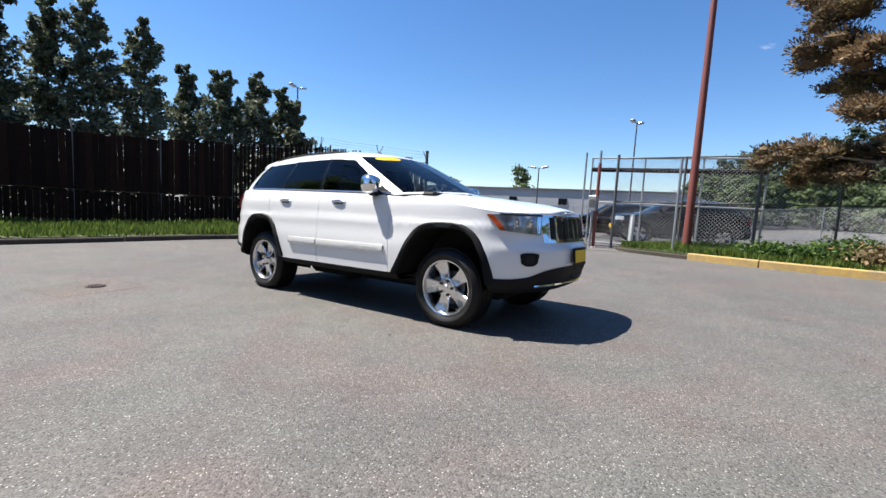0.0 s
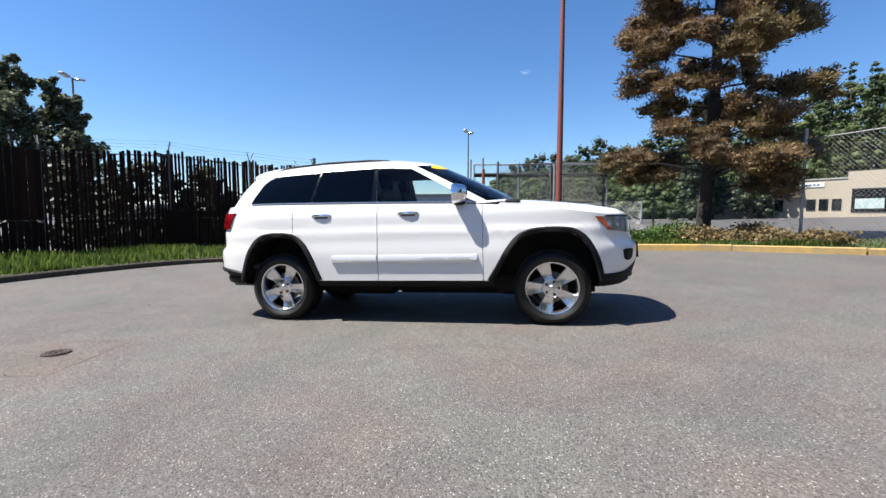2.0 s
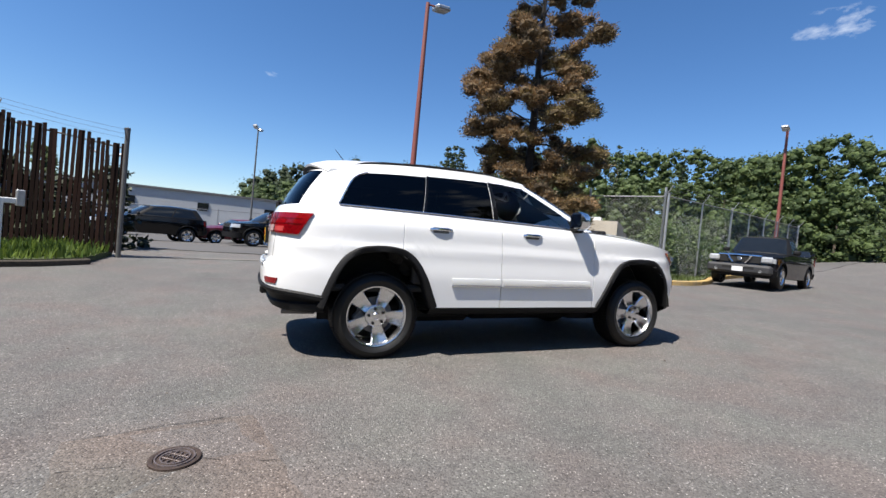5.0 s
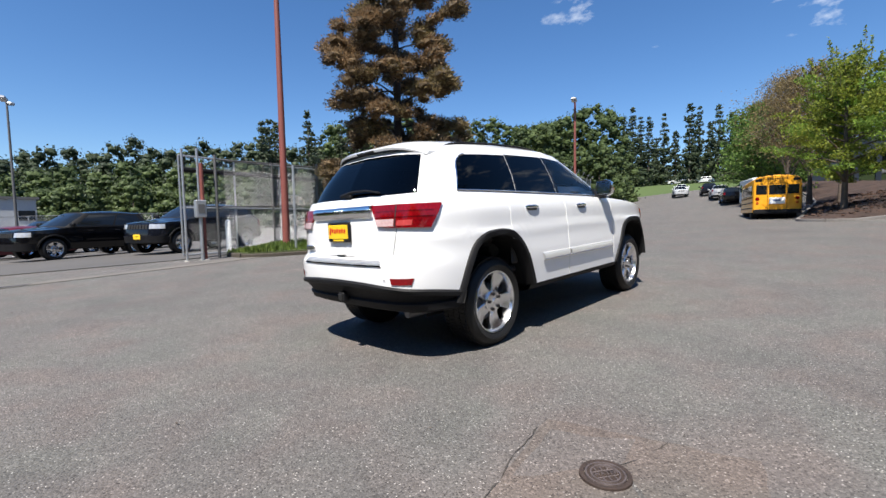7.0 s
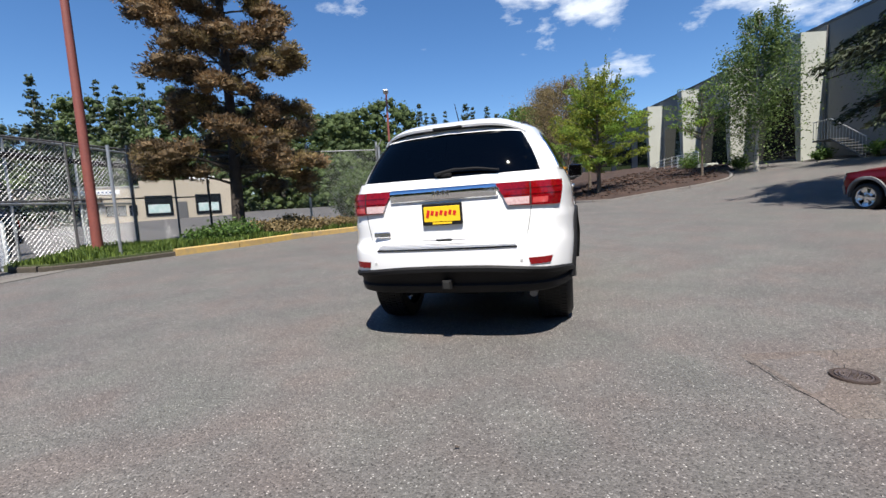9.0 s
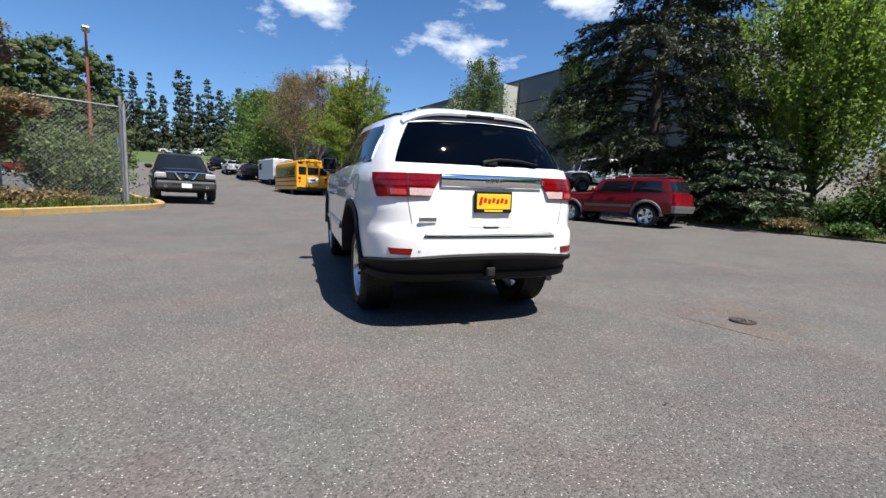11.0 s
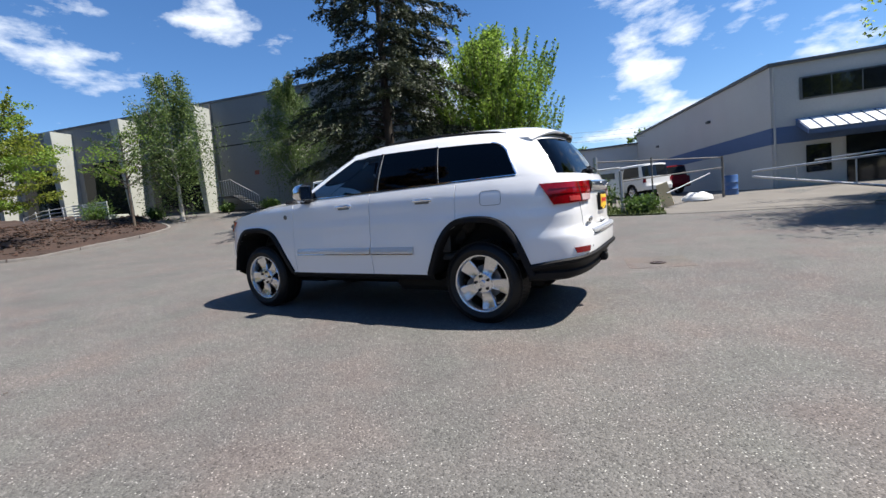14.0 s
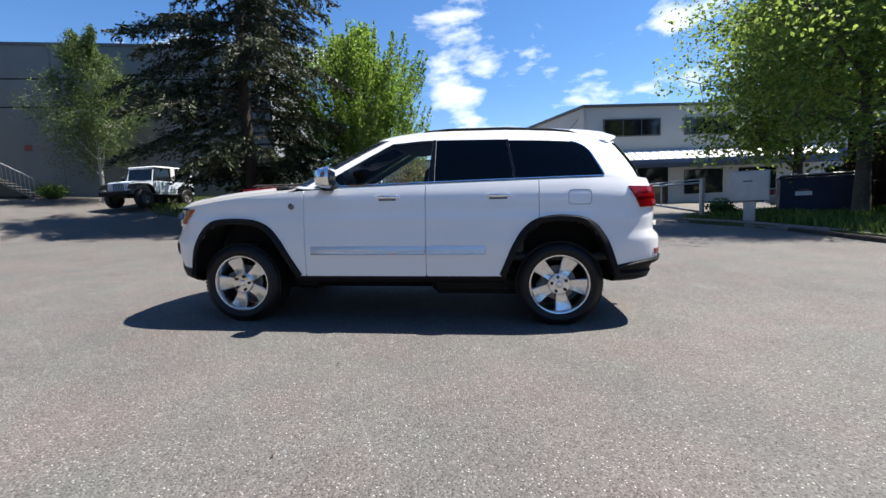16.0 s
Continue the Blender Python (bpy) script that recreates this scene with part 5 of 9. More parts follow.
slat_fence()
tall = thing("gate_post", "tall dark steel post at the end of the slatted fence", "post", ground_pose(-5.50, 7.60))
part("shaft", Geo().tube([(0, 0, -0.2), (0, 0, 2.95)], 0.05, 10), GALV_DARK, tall, "", True)
part("cap", Geo().lathe([(0.0, 0), (0.056, 0), (0.056, 0.03), (0.0, 0.05)], 10), GALV_DARK, tall)
LAST[0].matrix_basis = pose(0, 0, 2.95, 90, 0, 0)

chain_link("chain_link_fence", [(9.64, 6.06), (8.41, 8.24), (7.2, 11.6)], 2.70, "tall galvanised chain-link fence closing the island", 0.12, 2.5, False, proud=0.3)
chain_link("chain_link_fence", [(9.64, 6.06), (15.4, 7.75), (27.0, 11.6)], 2.75, "galvanised chain-link fence with angled barbed-wire arms along the road", 0.1, 2.5, True)
chain_link("chain_link_fence", [(0.1, 10.0), (3.7, 10.75), (7.2, 11.6)], 2.65, "weathered chain-link fence beside the gate with a mid rail", 0.1, 1.85, False, mid=True, material=GALV_DARK, weave=GALV, wire=0.0030)


def slide_gate():
    """The sliding gate, parked open along the fence."""
    g = thing("sliding_gate", "open sliding chain-link gate parked behind the fence", "gate", ground_pose(-0.75, 10.2, 9.5, 0.08))
    long, high = 4.65, 2.75
    for z in (0.06, 1.35, 2.38, high):
        part("rail", Geo().tube([(0, 0, z), (long, 0, z)], 0.028 if z != 2.38 else 0.07, 8), BLACK_TRIM if z == 2.38 else GALV, g, "dark drive rail" if z == 2.38 else "", True)
    for k in range(4):
        part("upright", Geo().tube([(long * k / 3, 0, 0.04), (long * k / 3, 0, high)], 0.026, 8), GALV, g, "", True)
    w = Geo()
    s = -high
    while s < long:
        for way in (1, -1):
            s0, s1 = max(s, 0), min(s + high, long)
            h0, h1 = s0 - s, s1 - s
            if way < 0:
                h0, h1 = high - h0, high - h1
            w.tube([(s0, 0.02, h0), (s1, 0.02, h1)], 0.0024, 3, False)
        s += 0.075 * 1.414
    tagged(part("woven_wire", w, MESH_WIRE, g), kind="stuff")
    return g


slide_gate()
for x, y, m, r, h, lab in ((-0.80, 9.72, GALV, 0.030, 2.95, "tall galvanised gate post"), (-0.40, 9.84, GALV, 0.034, 3.0, "tall galvanised gate post with a control box"), (-0.36, 9.70, RUST_PAINT, 0.05, 2.6, "rusty red steel gate post"), (1.95, 9.1, GALV, 0.035, 2.6, "thin weathered steel post in the grass"), (9.72, 6.0, GALV, 0.045, 2.95, "stout galvanised corner post behind the yellow kerb")):
    p = thing("gate_post", lab, "post", ground_pose(x, y), "posts at the sliding gate")
    part("shaft", Geo().tube([(0, 0, -0.2), (0, 0, h)], r, 10), m, p, "", True)
    part("foot", Geo().lathe([(0.0, 0.02), (r * 2.2, 0.02), (r * 2.4, -0.02)], 12), CONCRETE, p)
    LAST[0].matrix_basis = pose(0, 0, 0.01, 90, 0, 0)
ctl = thing("gate_control", "small grey gate control box on a post", "box", ground_pose(-0.45, 9.62))
part("stem", Geo().tube([(0, 0, 0), (0, 0, 1.15)], 0.04, 8), GALV, ctl, "", True)
part("case", Geo().box((0, 0, 1.38), (0.26, 0.2, 0.46), 0.02), GALV, ctl)
part("panel", Geo().box((0, -0.105, 1.38), (0.16, 0.012, 0.24), 0.004), GALV_DARK, ctl)
for x, y in ((0.55, 10.5),):
    b = thing("bollard", "short white-painted steel bollard behind the gate", "bollard", ground_pose(x, y), "bollards behind the gate")
    part("shaft", Geo().tube([(0, 0, -0.1), (0, 0, 1.0), (0, 0, 1.04), (0, 0, 1.06)], [0.075, 0.075, 0.05, 0.01], 12), WHITE_METAL, b, "", True)
pad = thing("keypad_stand", "grey steel gate keypad on a bent post", "keypad", ground_pose(-6.85, 5.75, 27, 0.12))
part("stand", Geo().box((0, 0, 0.52), (0.11, 0.11, 1.06), 0.012), WHITE_METAL, pad)
part("arm", Geo().box((0.14, 0, 1.0), (0.32, 0.10, 0.10), 0.012), WHITE_METAL, pad)
part("keypad", Geo().box((0.27, 0, 1.06), (0.12, 0.2, 0.3), 0.015), GALV, pad)
part("keys", Geo().box((0.333, 0, 1.07), (0.008, 0.13, 0.18), 0.003), BLACK_TRIM, pad)


def lamp_pole(x, y, high, material, label, heads=1, turn=0.0, r=0.11, lift=0.0, size=1.0):
    p = thing("street_lamp", label, "lamp", ground_pose(x, y, turn, lift))
    part("base", Geo().lathe([(0.0, 0.5), (0.24, 0.5), (0.26, 0.46), (0.28, -0.2)], 16), CONCRETE, p, "", True, 30)
    LAST[0].matrix_basis = pose(0, 0, -0.46, 90, 0, 0)
    part("pole", Geo().tube([(0, 0, 0), (0, 0, high * 0.5), (0, 0, high)], [r, r * 0.8, r * 0.6], 12), material, p, "", True)
    for k in range(heads):
        s = 1 if k == 0 else -1
        arm = part("arm", Geo().tube([(0, 0, high - 0.05), (0.35 * s, 0, high + 0.02)], 0.03, 8), material, p)
        head = part("lamp_head", Geo().box(((0.31 + 0.31 * size) * s, 0, high + 0.05), (0.62 * size, 0.4 * size, 0.17), 0.05, Matrix.Rotation(radians(-12 * s), 3, "Y")), GALV, p, "grey floodlight head", True, 40)
        part("lens", Geo().box(((0.31 + 0.31 * size) * s, 0, high - 0.035), (0.5 * size, 0.32 * size, 0.02), 0.006, Matrix.Rotation(radians(-12 * s), 3, "Y")), LAMP_CLEAR, head)
    return p


lamp_pole(2.16, 10.11, 8.9, RUST_PAINT, "tall faded red steel lamp pole in the island", 1, 20, 0.115, 0.12)
lamp_pole(27.7, 13.2, 9.0, RUST_PAINT, "tall rusty lamp pole beside the road", 1, 200, 0.12)
lamp_pole(-3.4, 27.4, 7.6, GALV_DARK, "grey lamp pole in the storage lot", 2, 75, 0.07, 0.0, 0.7)
lamp_pole(-13.7, 35.5, 5.8, GALV_DARK, "slim grey lamp pole far off in the storage lot", 2, 0, 0.09)
lamp_pole(-30.0, 20.0, 11.5, GALV_DARK, "slim grey lamp pole before dark trees", 2, 100, 0.10)


# ---- buildings ----
def long_building():
    b = thing("warehouse", "long grey concrete warehouse with pale tapered piers", "building")
    d = Vector((-0.961, -0.277))
    left = Vector((25.9, -14.9)) - d * 34
    front = Vector((25.9, -14.9))
    total = 66 + 15.5
    # wall: right-hand run flush, left-hand run the same plane
    dd = -d
    end = front + d * 15.5
    n_back = Vector((dd.y, -dd.x))
    pts = [end, end + dd * total, end + dd * total + n_back * 30, end + n_back * 30]
    part("wall", Geo().slab([tuple(q) for q in pts][::-1], 0.5, 10.0), GREY_WALL, b, "grey painted concrete wall")
    part("parapet", Geo().slab([tuple(q) for q in [end + d * 0.05 - n_back * 0.06, end + dd * total - n_back * 0.06, end + dd * total + n_back * 0.4, end + d * 0.05 + n_back * 0.4]][::-1], 10.0, 10.14), GALV_DARK, b)
    for z in (8.35, 6.95):
        g = Geo().box((0, 0, 0), (15.0, 0.012, 0.07), 0.0)
        o = part("panel_joint", g, SEAM, b, "dark horizontal joint")
        c = front + d * 7.6 - n_back * 0.003
        o.matrix_basis = pose(c.x, c.y, z, 0, 0, math.degrees(math.atan2(d.y, d.x)))
    for s in (4.9, 9.8):
        o = part("panel_joint", Geo().box((0, 0, 0), (0.04, 0.012, 7.6), 0.0), GALV_DARK, b)
        c = front + d * s - n_back * 0.002
        o.matrix_basis = pose(c.x, c.y, 6.1, 0, 0, math.degrees(math.atan2(d.y, d.x)))
    part("downpipe", Geo().tube([tuple((front + d * 0.35 - n_back * 0.08)) + (2.2,), tuple((front + d * 0.35 - n_back * 0.08)) + (9.9,)], 0.06, 8), GALV_DARK, b)
    for k in range(4):
        c = front - d * (6.3 * k) - n_back * 0.95
        pier = Geo()
        u, w = dd, n_back
        lo, hi = 0.13, 0.37
        ring = []
        for z, h, t in ((1.2, lo, 0.20), (9.6, hi, 0.62)):
            ring.append([tuple(c + u * a * h + w * e) + (z,) for a, e in ((-1, -t), (1, -t), (1, 0.94), (-1, 0.94))])
        pier.add(ring[0] + ring[1], [(0, 1, 5, 4), (1, 2, 6, 5), (2, 3, 7, 6), (3, 0, 4, 7), (4, 5, 6, 7)])
        part("pier", pier, PALE_WALL, b, "pale tapered concrete pier")
    for k in range(8):
        o = part("window", Geo().box((0, 0, 0), (4.6, 0.08, 4.6), 0.02), DARK_GLASS, b, "dark recessed glazing")
        c = front - d * (6.3 * k + 3.15) - n_back * 0.03
        o.matrix_basis = pose(c.x, c.y, 4.9, 0, 0, math.degrees(math.atan2(d.y, d.x)))
        for j in (-1, 0, 1):
            part("mullion", Geo().box((j * 1.15, 0.05, 0), (0.08, 0.06, 4.6), 0.01), GALV_DARK, o)
    sign = part("wall_sign", Geo().box((0, 0, 0), (0.35, 0.03, 0.28), 0.01), RUST_PAINT, b, "small faded red sign on the wall")
    c = front + d * 3.4 - n_back * 0.02
    sign.matrix_basis = pose(c.x, c.y, 4.9, 0, 0, math.degrees(math.atan2(d.y, d.x)))
    # steel stair to a side door
    st = thing("outdoor_stair", "grey steel stair with railings against the warehouse wall", "stairs")
    base, n = front + d * 1.1 - n_back * 0.75, -n_back
    gz = 2.25
    P = lambda s, o, z: tuple(base + d * (s * 0.66) + n * o) + (gz + z,)
    part("landing", Geo().add([P(0, -0.55, 1.1), P(1.7, -0.55, 1.1), P(1.7, 0.55, 1.1), P(0, 0.55, 1.1), P(0, -0.55, 1.18), P(1.7, -0.55, 1.18), P(1.7, 0.55, 1.18), P(0, 0.55, 1.18)], [(0, 1, 2, 3), (7, 6, 5, 4), (0, 4, 5, 1), (1, 5, 6, 2), (2, 6, 7, 3), (3, 7, 4, 0)]), GALV_DARK, st)
    for k in range(7):
        s, z = 1.75 + 0.42 * k, 1.0 - 0.165 * k
        part("tread", Geo().box(P(s + 0.18, 0, z - gz + gz), (0.36, 1.05, 0.05), 0.008, Matrix.Rotation(math.atan2(d.y, d.x), 3, "Z")), GALV_DARK, st)
    for o in (0.55,):
        part("handrail", Geo().tube([P(0, o, 2.2), P(1.7, o, 2.2), P(4.75, o, 0.98)], 0.03, 8), GALV, st, "", True)
        part("stringer", Geo().tube([P(0, o, 1.14), P(1.7, o, 1.14), P(4.75, o, -0.08)], 0.05, 6), GALV_DARK, st)
        for k in range(18):
            s = 4.75 * k / 17
            z = 1.14 if s < 1.7 else 1.14 - (s - 1.7) * 0.4
            part("baluster", Geo().tube([P(s, o, z), P(s, o, z + 1.06)], 0.014, 5), GALV, st)
    return b


long_building()
ramp = thing("ramp_wall", "pale concrete ramp wall with slatted steel railings by the warehouse door", "ramp", ground_pose(30.6, -9.6, 16))
part("ramp_body", Geo().add([(1.3, -0.6, -0.5), (6.0, -0.6, -0.5), (6.0, 0.6, -0.5), (1.3, 0.6, -0.5), (1.3, -0.6, 0.40), (6.0, -0.6, 0.10), (6.0, 0.6, 0.10), (1.3, 0.6, 0.40)], [(3, 2, 1, 0), (4, 5, 6, 7), (0, 1, 5, 4), (1, 2, 6, 5), (2, 3, 7, 6), (3, 0, 4, 7)]), GREY_WALL, ramp)
part("end_block", Geo().box((-0.15, 0.1, 0.0), (2.9, 1.4, 1.0), 0.03), PALE_WALL, ramp, "pale concrete block under the slatted railing")
for k in range(5):
    part("rail", Geo().box((-0.15, 0.76, 0.62 + 0.17 * k), (2.9, 0.03, 0.10), 0.006), WHITE_METAL, ramp, "flat slat of the railing")
for k in range(4):
    part("rail", Geo().tube([(1.35, 0.60, 0.58 + 0.25 * k), (4.2, 0.60, 0.50 + 0.25 * k), (6.0, 0.60, 0.25 + 0.22 * k)], 0.022, 6), WHITE_METAL, ramp, "", True)
for s_ in (-1.5, -0.6, 0.4, 1.25, 2.4, 3.6, 4.8, 6.0):
    part("rail_post", Geo().tube([(s_, 0.72 if s_ < 1.3 else 0.58, 0.1), (s_, 0.72 if s_ < 1.3 else 0.58, 1.36 if s_ < 4.5 else 1.36 - (s_ - 4.5) * 0.28)], 0.024, 6), WHITE_METAL, ramp)


def office():
    b = thing("office_building", "two-storey cream block office with a blue band and a metal awning", "building")
    c, d, back = Vector((-6.75, -22.8)), Vector((-0.976, -0.217)), Vector((0.36, -0.933))
    z0, z1 = -0.2, 6.35
    pts = [c, c + d * 30, c + d * 30 + back * 20, c + back * 22]
    part("wall", Geo().slab([tuple(p) for p in pts], z0, z1), CREAM_WALL, b, "cream painted block wall")
    part("roof_edge", Geo().slab([tuple(p) for p in (c - d * 0.12 - back * 0.12, c + d * 30 - back * 0.12, c + d * 30 + back * 20, c + back * 22 - d * 0.12)], z1, z1 + 0.16), GALV_DARK, b)
    face = math.degrees(math.atan2(d.y, d.x))
    sidea = math.degrees(math.atan2(back.y, back.x))
    nf, ns = Vector((d.y, -d.x)), Vector((-back.y, back.x))
    nf = nf if nf.y > 0 else -nf
    ns = ns if ns.x > 0 else -ns

    def put(name, s, z, size, m, label="", wall="f", out=0.0, parent=None):
        p = (c + d * s + nf * out) if wall == "f" else (c + back * s + ns * out)
        o = part(name, Geo().box((0, 0, 0), size, 0.01), m, parent or b, label)
        o.matrix_basis = pose(p.x, p.y, z, 0, 0, face if wall == "f" else sidea)
        return o

    put("blue_band", 11.0, 3.02, (22.0, 0.02, 0.80), BLUE_BAND, "painted blue band", "s", 0.006)
    put("blue_band", 15.0, 3.02, (30.0, 0.02, 0.80), BLUE_BAND, "painted blue band", "f", 0.006)
    for s, w in ((3.05, 3.55), (8.2, 3.3), (13.5, 3.5)):
        f = put("window", s, 5.12, (w + 0.16, 0.10, 1.06), GALV_DARK, "wide dark upper window", "f", 0.0)
        for k in range(3):
            q = part("pane", Geo().box((0, 0, 0), (w / 3 - 0.05, 0.02, 0.92), 0.004), DARK_GLASS, f)
            q.matrix_basis = pose((k - 1) * w / 3, -0.05 if nf.dot(Vector((math.sin(radians(face)), -math.cos(radians(face))))) > 0 else 0.05, 0)
    s0, s1 = 1.0, 16.0
    P = lambda s, o, z: tuple(c + d * s + nf * o) + (z,)
    aw = part("awning", Geo().add([P(s0, 0.02, 3.72), P(s1, 0.02, 3.72), P(s1, 1.25, 3.05), P(s0, 1.25, 3.05), P(s0, 0.02, 3.40), P(s1, 0.02, 3.40), P(s1, 1.25, 2.85), P(s0, 1.25, 2.85)], [(0, 1, 2, 3), (7, 6, 5, 4), (3, 2, 6, 7), (0, 3, 7, 4), (1, 5, 6, 2), (0, 4, 5, 1)]), BLUE_BAND, b, "blue awning with pale metal sheets")
    for k in range(30):
        a = s0 + 0.05 + k * 0.5
        part("awning_sheet", Geo().add([P(a, 0.15, 3.665), P(a + 0.40, 0.15, 3.665), P(a + 0.40, 1.30, 3.045), P(a, 1.30, 3.045), P(a, 0.15, 3.69), P(a + 0.40, 0.15, 3.69), P(a + 0.40, 1.30, 3.07), P(a, 1.30, 3.07)], [(3, 2, 1, 0), (4, 5, 6, 7), (0, 1, 5, 4), (1, 2, 6, 5), (2, 3, 7, 6), (3, 0, 4, 7)]), WHITE_METAL, aw)
    for s, w, z, h in ((1.9, 1.0, 1.75, 1.3), (4.2, 2.4, 1.5, 2.3), (7.8, 2.6, 1.7, 1.5), (11.5, 2.6, 1.7, 1.5)):
        put("shopfront", s, z, (w, 0.08, h), DARK_GLASS, "dark ground-floor glazing", "f", 0.01)
    put("wall_lamp", 6.5, 4.9, (0.3, 0.2, 0.16), GALV_DARK, "", "s", 0.08)
    put("wall_lamp", 16.0, 4.6, (0.3, 0.2, 0.16), GALV_DARK, "", "s", 0.08)
    part("downpipe", Geo().tube([P(0.12, 0.06, 0.1), P(0.12, 0.06, 6.3)], 0.05, 8), CREAM_WALL, b)
    w = thing("rear_wing", "low cream rear wing behind the office", "building")
    e = c + back * 22
    part("wall", Geo().slab([tuple(p) for p in (e + Vector((13, 3.0)), e + Vector((-1, 0)), e + Vector((0, -10)), e + Vector((14, -8)))], -0.2, 5.6), CREAM_WALL, w)
    part("roof_edge", Geo().slab([tuple(p) for p in (e + Vector((13.2, 3.2)), e + Vector((-1, 0.2)), e + Vector((0, -10)), e + Vector((14.2, -8)))], 5.6, 5.75), GALV_DARK, w)
    return b


office()


def far_building():
    b = thing("beige_building", "long beige single-storey industrial building across the lot", "building")
    p, q = Vector((24.6, 57.6)), Vector((40.3, 39.95))
    d = (q - p).normalized()
    n = Vector((-d.y, d.x))
    long = (q - p).length
    pts = [p, q, q + n * 20, p + n * 20]
    part("wall", Geo().slab([tuple(v) for v in pts], 0.5, 5.0), BEIGE_WALL, b)
    part("roof_unit", Geo().slab([tuple(p + d * s + n * o) for s, o in ((18.4, 2.4), (21.2, 2.4), (21.2, 4.4), (18.4, 4.4))], 5.6, 6.3), WHITE_METAL, b)
    part("coping", Geo().slab([tuple(v) for v in (p - n * 0.1, p + d * 13.4 - n * 0.1, p + d * 13.4 + n * 0.4, p + n * 0.4)], 5.0, 5.12), PALE_WALL, b)
    part("raised_bay", Geo().slab([tuple(v) for v in (p + d * 13.4 - n * 0.06, q - n * 0.06, q + n * 12, p + d * 13.4 + n * 12)], 0.5, 5.68), BEIGE_WALL, b, "taller beige bay at the end")
    ang = math.degrees(math.atan2(d.y, d.x))

    def put(name, s, z, size, m, label=""):
        v = p + d * s - n * (0.03 if s < 13.4 else 0.09)
        o = part(name, Geo().box((0, 0, 0), size, 0.02), m, b, label)
        o.matrix_basis = pose(v.x, v.y, z, 0, 0, ang)
        return o

    for s in (3.0, 4.4, 6.0, 7.4, 10.4, 11.5, 12.6):
        put("window", s, 2.3, (0.8, 0.1, 1.2), DARK_GLASS)
    for s in (2.0, 8.9):
        v = put("door_hood", s, 3.5, (1.7, 1.2, 0.8), BARK, "dark brown sloping door hood")
    for s in (15.2, 20.4):
        f = put("shop_window", s, 2.7, (2.8, 0.12, 2.4), DARK_GLASS, "broad dark window with pale displays")
        part("display", Geo().box((0, -0.07, -0.35), (2.2, 0.02, 1.0), 0.01), mat("teal_display", (0.25, 0.42, 0.40), (0.6, 0.62, 0.6), 0.6, grain=2.5, blotch=1.1), f)
    put("door", 17.6, 2.0, (1.0, 0.1, 2.2), GALV_DARK)
    sg = put("sign_board", 9.4, 4.45, (4.2, 0.1, 0.5), WHITE_METAL, "pale blue-white sign board with unreadable writing")
    for k in range(9):
        part("sign_mark", Geo().box((-1.3 + 0.36 * k, -0.07, 0), (0.2, 0.02, 0.18), 0.01), BLUE_BAND, sg)
    w = thing("grey_warehouse", "low grey metal warehouse behind the parked cars", "building")
    part("wall", Geo().slab([(-34, 44), (-1.6, 45.5), (-1.6, 60), (-34, 60)], -0.5, 3.4), mat("grey_cladding", (0.40, 0.41, 0.42), (0.33, 0.34, 0.35), 0.6, grain=8, blotch=0.3), w)
    part("roof_edge", Geo().slab([(-34, 43.85), (-1.4, 45.35), (-1.4, 45.7), (-34, 44.2)], 3.4, 3.6), GALV_DARK, w)
    for k in range(5):
        part("window", Geo().box((-27 + 6.2 * k, 44.3 + 0.29 * k, 2.1), (1.0, 0.12, 0.8), 0.02), DARK_GLASS, w)
    return b


far_building()
chain_link("chain_link_fence", [(-26.0, 31.0), (-6.0, 34.0), (10.8, 35.7), (14.5, 52.0)], 2.2, "pale chain-link fence across the storage lot", 0.0, 3.2, False, cell=0.11, wire=0.0055, weave=GALV)

# ---- yard corner: swing gates, boxes, dumpster ----
tg = thing("tube_gate", "low swing gate of galvanised tube across the yard entrance", "gate")
gp = lambda x, y, h: (x, y, rise(x, y) + h)
part("gate_post", Geo().tube([gp(-8.5, -11.9, -0.1), gp(-8.5, -11.9, 1.45)], 0.085, 12), GALV, tg, "", True)
for h0, h1 in ((1.30, 1.15), (0.25, 0.98)):
    part("gate_bar", Geo().tube([gp(-8.5, -11.9, h0), gp(-4.9, -12.9, h1)], 0.035, 8), GALV, tg, "", True)
part("brace", Geo().tube([gp(-8.5, -11.9, 1.42), gp(-6.4, -12.6, 1.30)], 0.02, 8), GALV, tg, "", True)
for s in (0.35, 0.7):
    x, y = -8.5 + 3.6 * s, -11.9 - 1.0 * s
    part("gate_strut", Geo().tube([gp(x, y, 0.25 + 0.73 * s), gp(x, y, 1.3 - 0.15 * s)], 0.02, 6), GALV, tg)
tg = thing("tube_gate", "second leaf of the tube gate with an upper rail", "gate")
part("gate_post", Geo().tube([gp(-0.9, -13.4, -0.1), gp(-0.9, -13.4, 1.65)], 0.07, 12), GALV, tg, "", True)
part("gate_post", Geo().tube([gp(0.2, -14.6, -0.1), gp(0.2, -14.6, 2.25)], 0.075, 12), GALV, tg, "", True)
for h0, h1 in ((1.25, 1.27),):
    part("gate_bar", Geo().tube([gp(-0.9, -13.4, h0), gp(-4.4, -18.25, h1)], 0.026, 8), GALV_DARK, tg, "", True)
part("gate_bar", Geo().tube([gp(0.2, -14.6, 2.05), gp(-4.4, -18.25, 1.70)], 0.026, 8), GALV_DARK, tg, "", True)
part("brace", Geo().tube([gp(-2.33, -15.4, 0.62), gp(-3.9, -17.6, 1.1)], 0.028, 8), GALV, tg, "", True)
part("gate_post", Geo().tube([gp(-4.4, -18.25, -0.1), gp(-4.4, -18.25, 1.75)], 0.05, 10), GALV_DARK, tg, "", True)
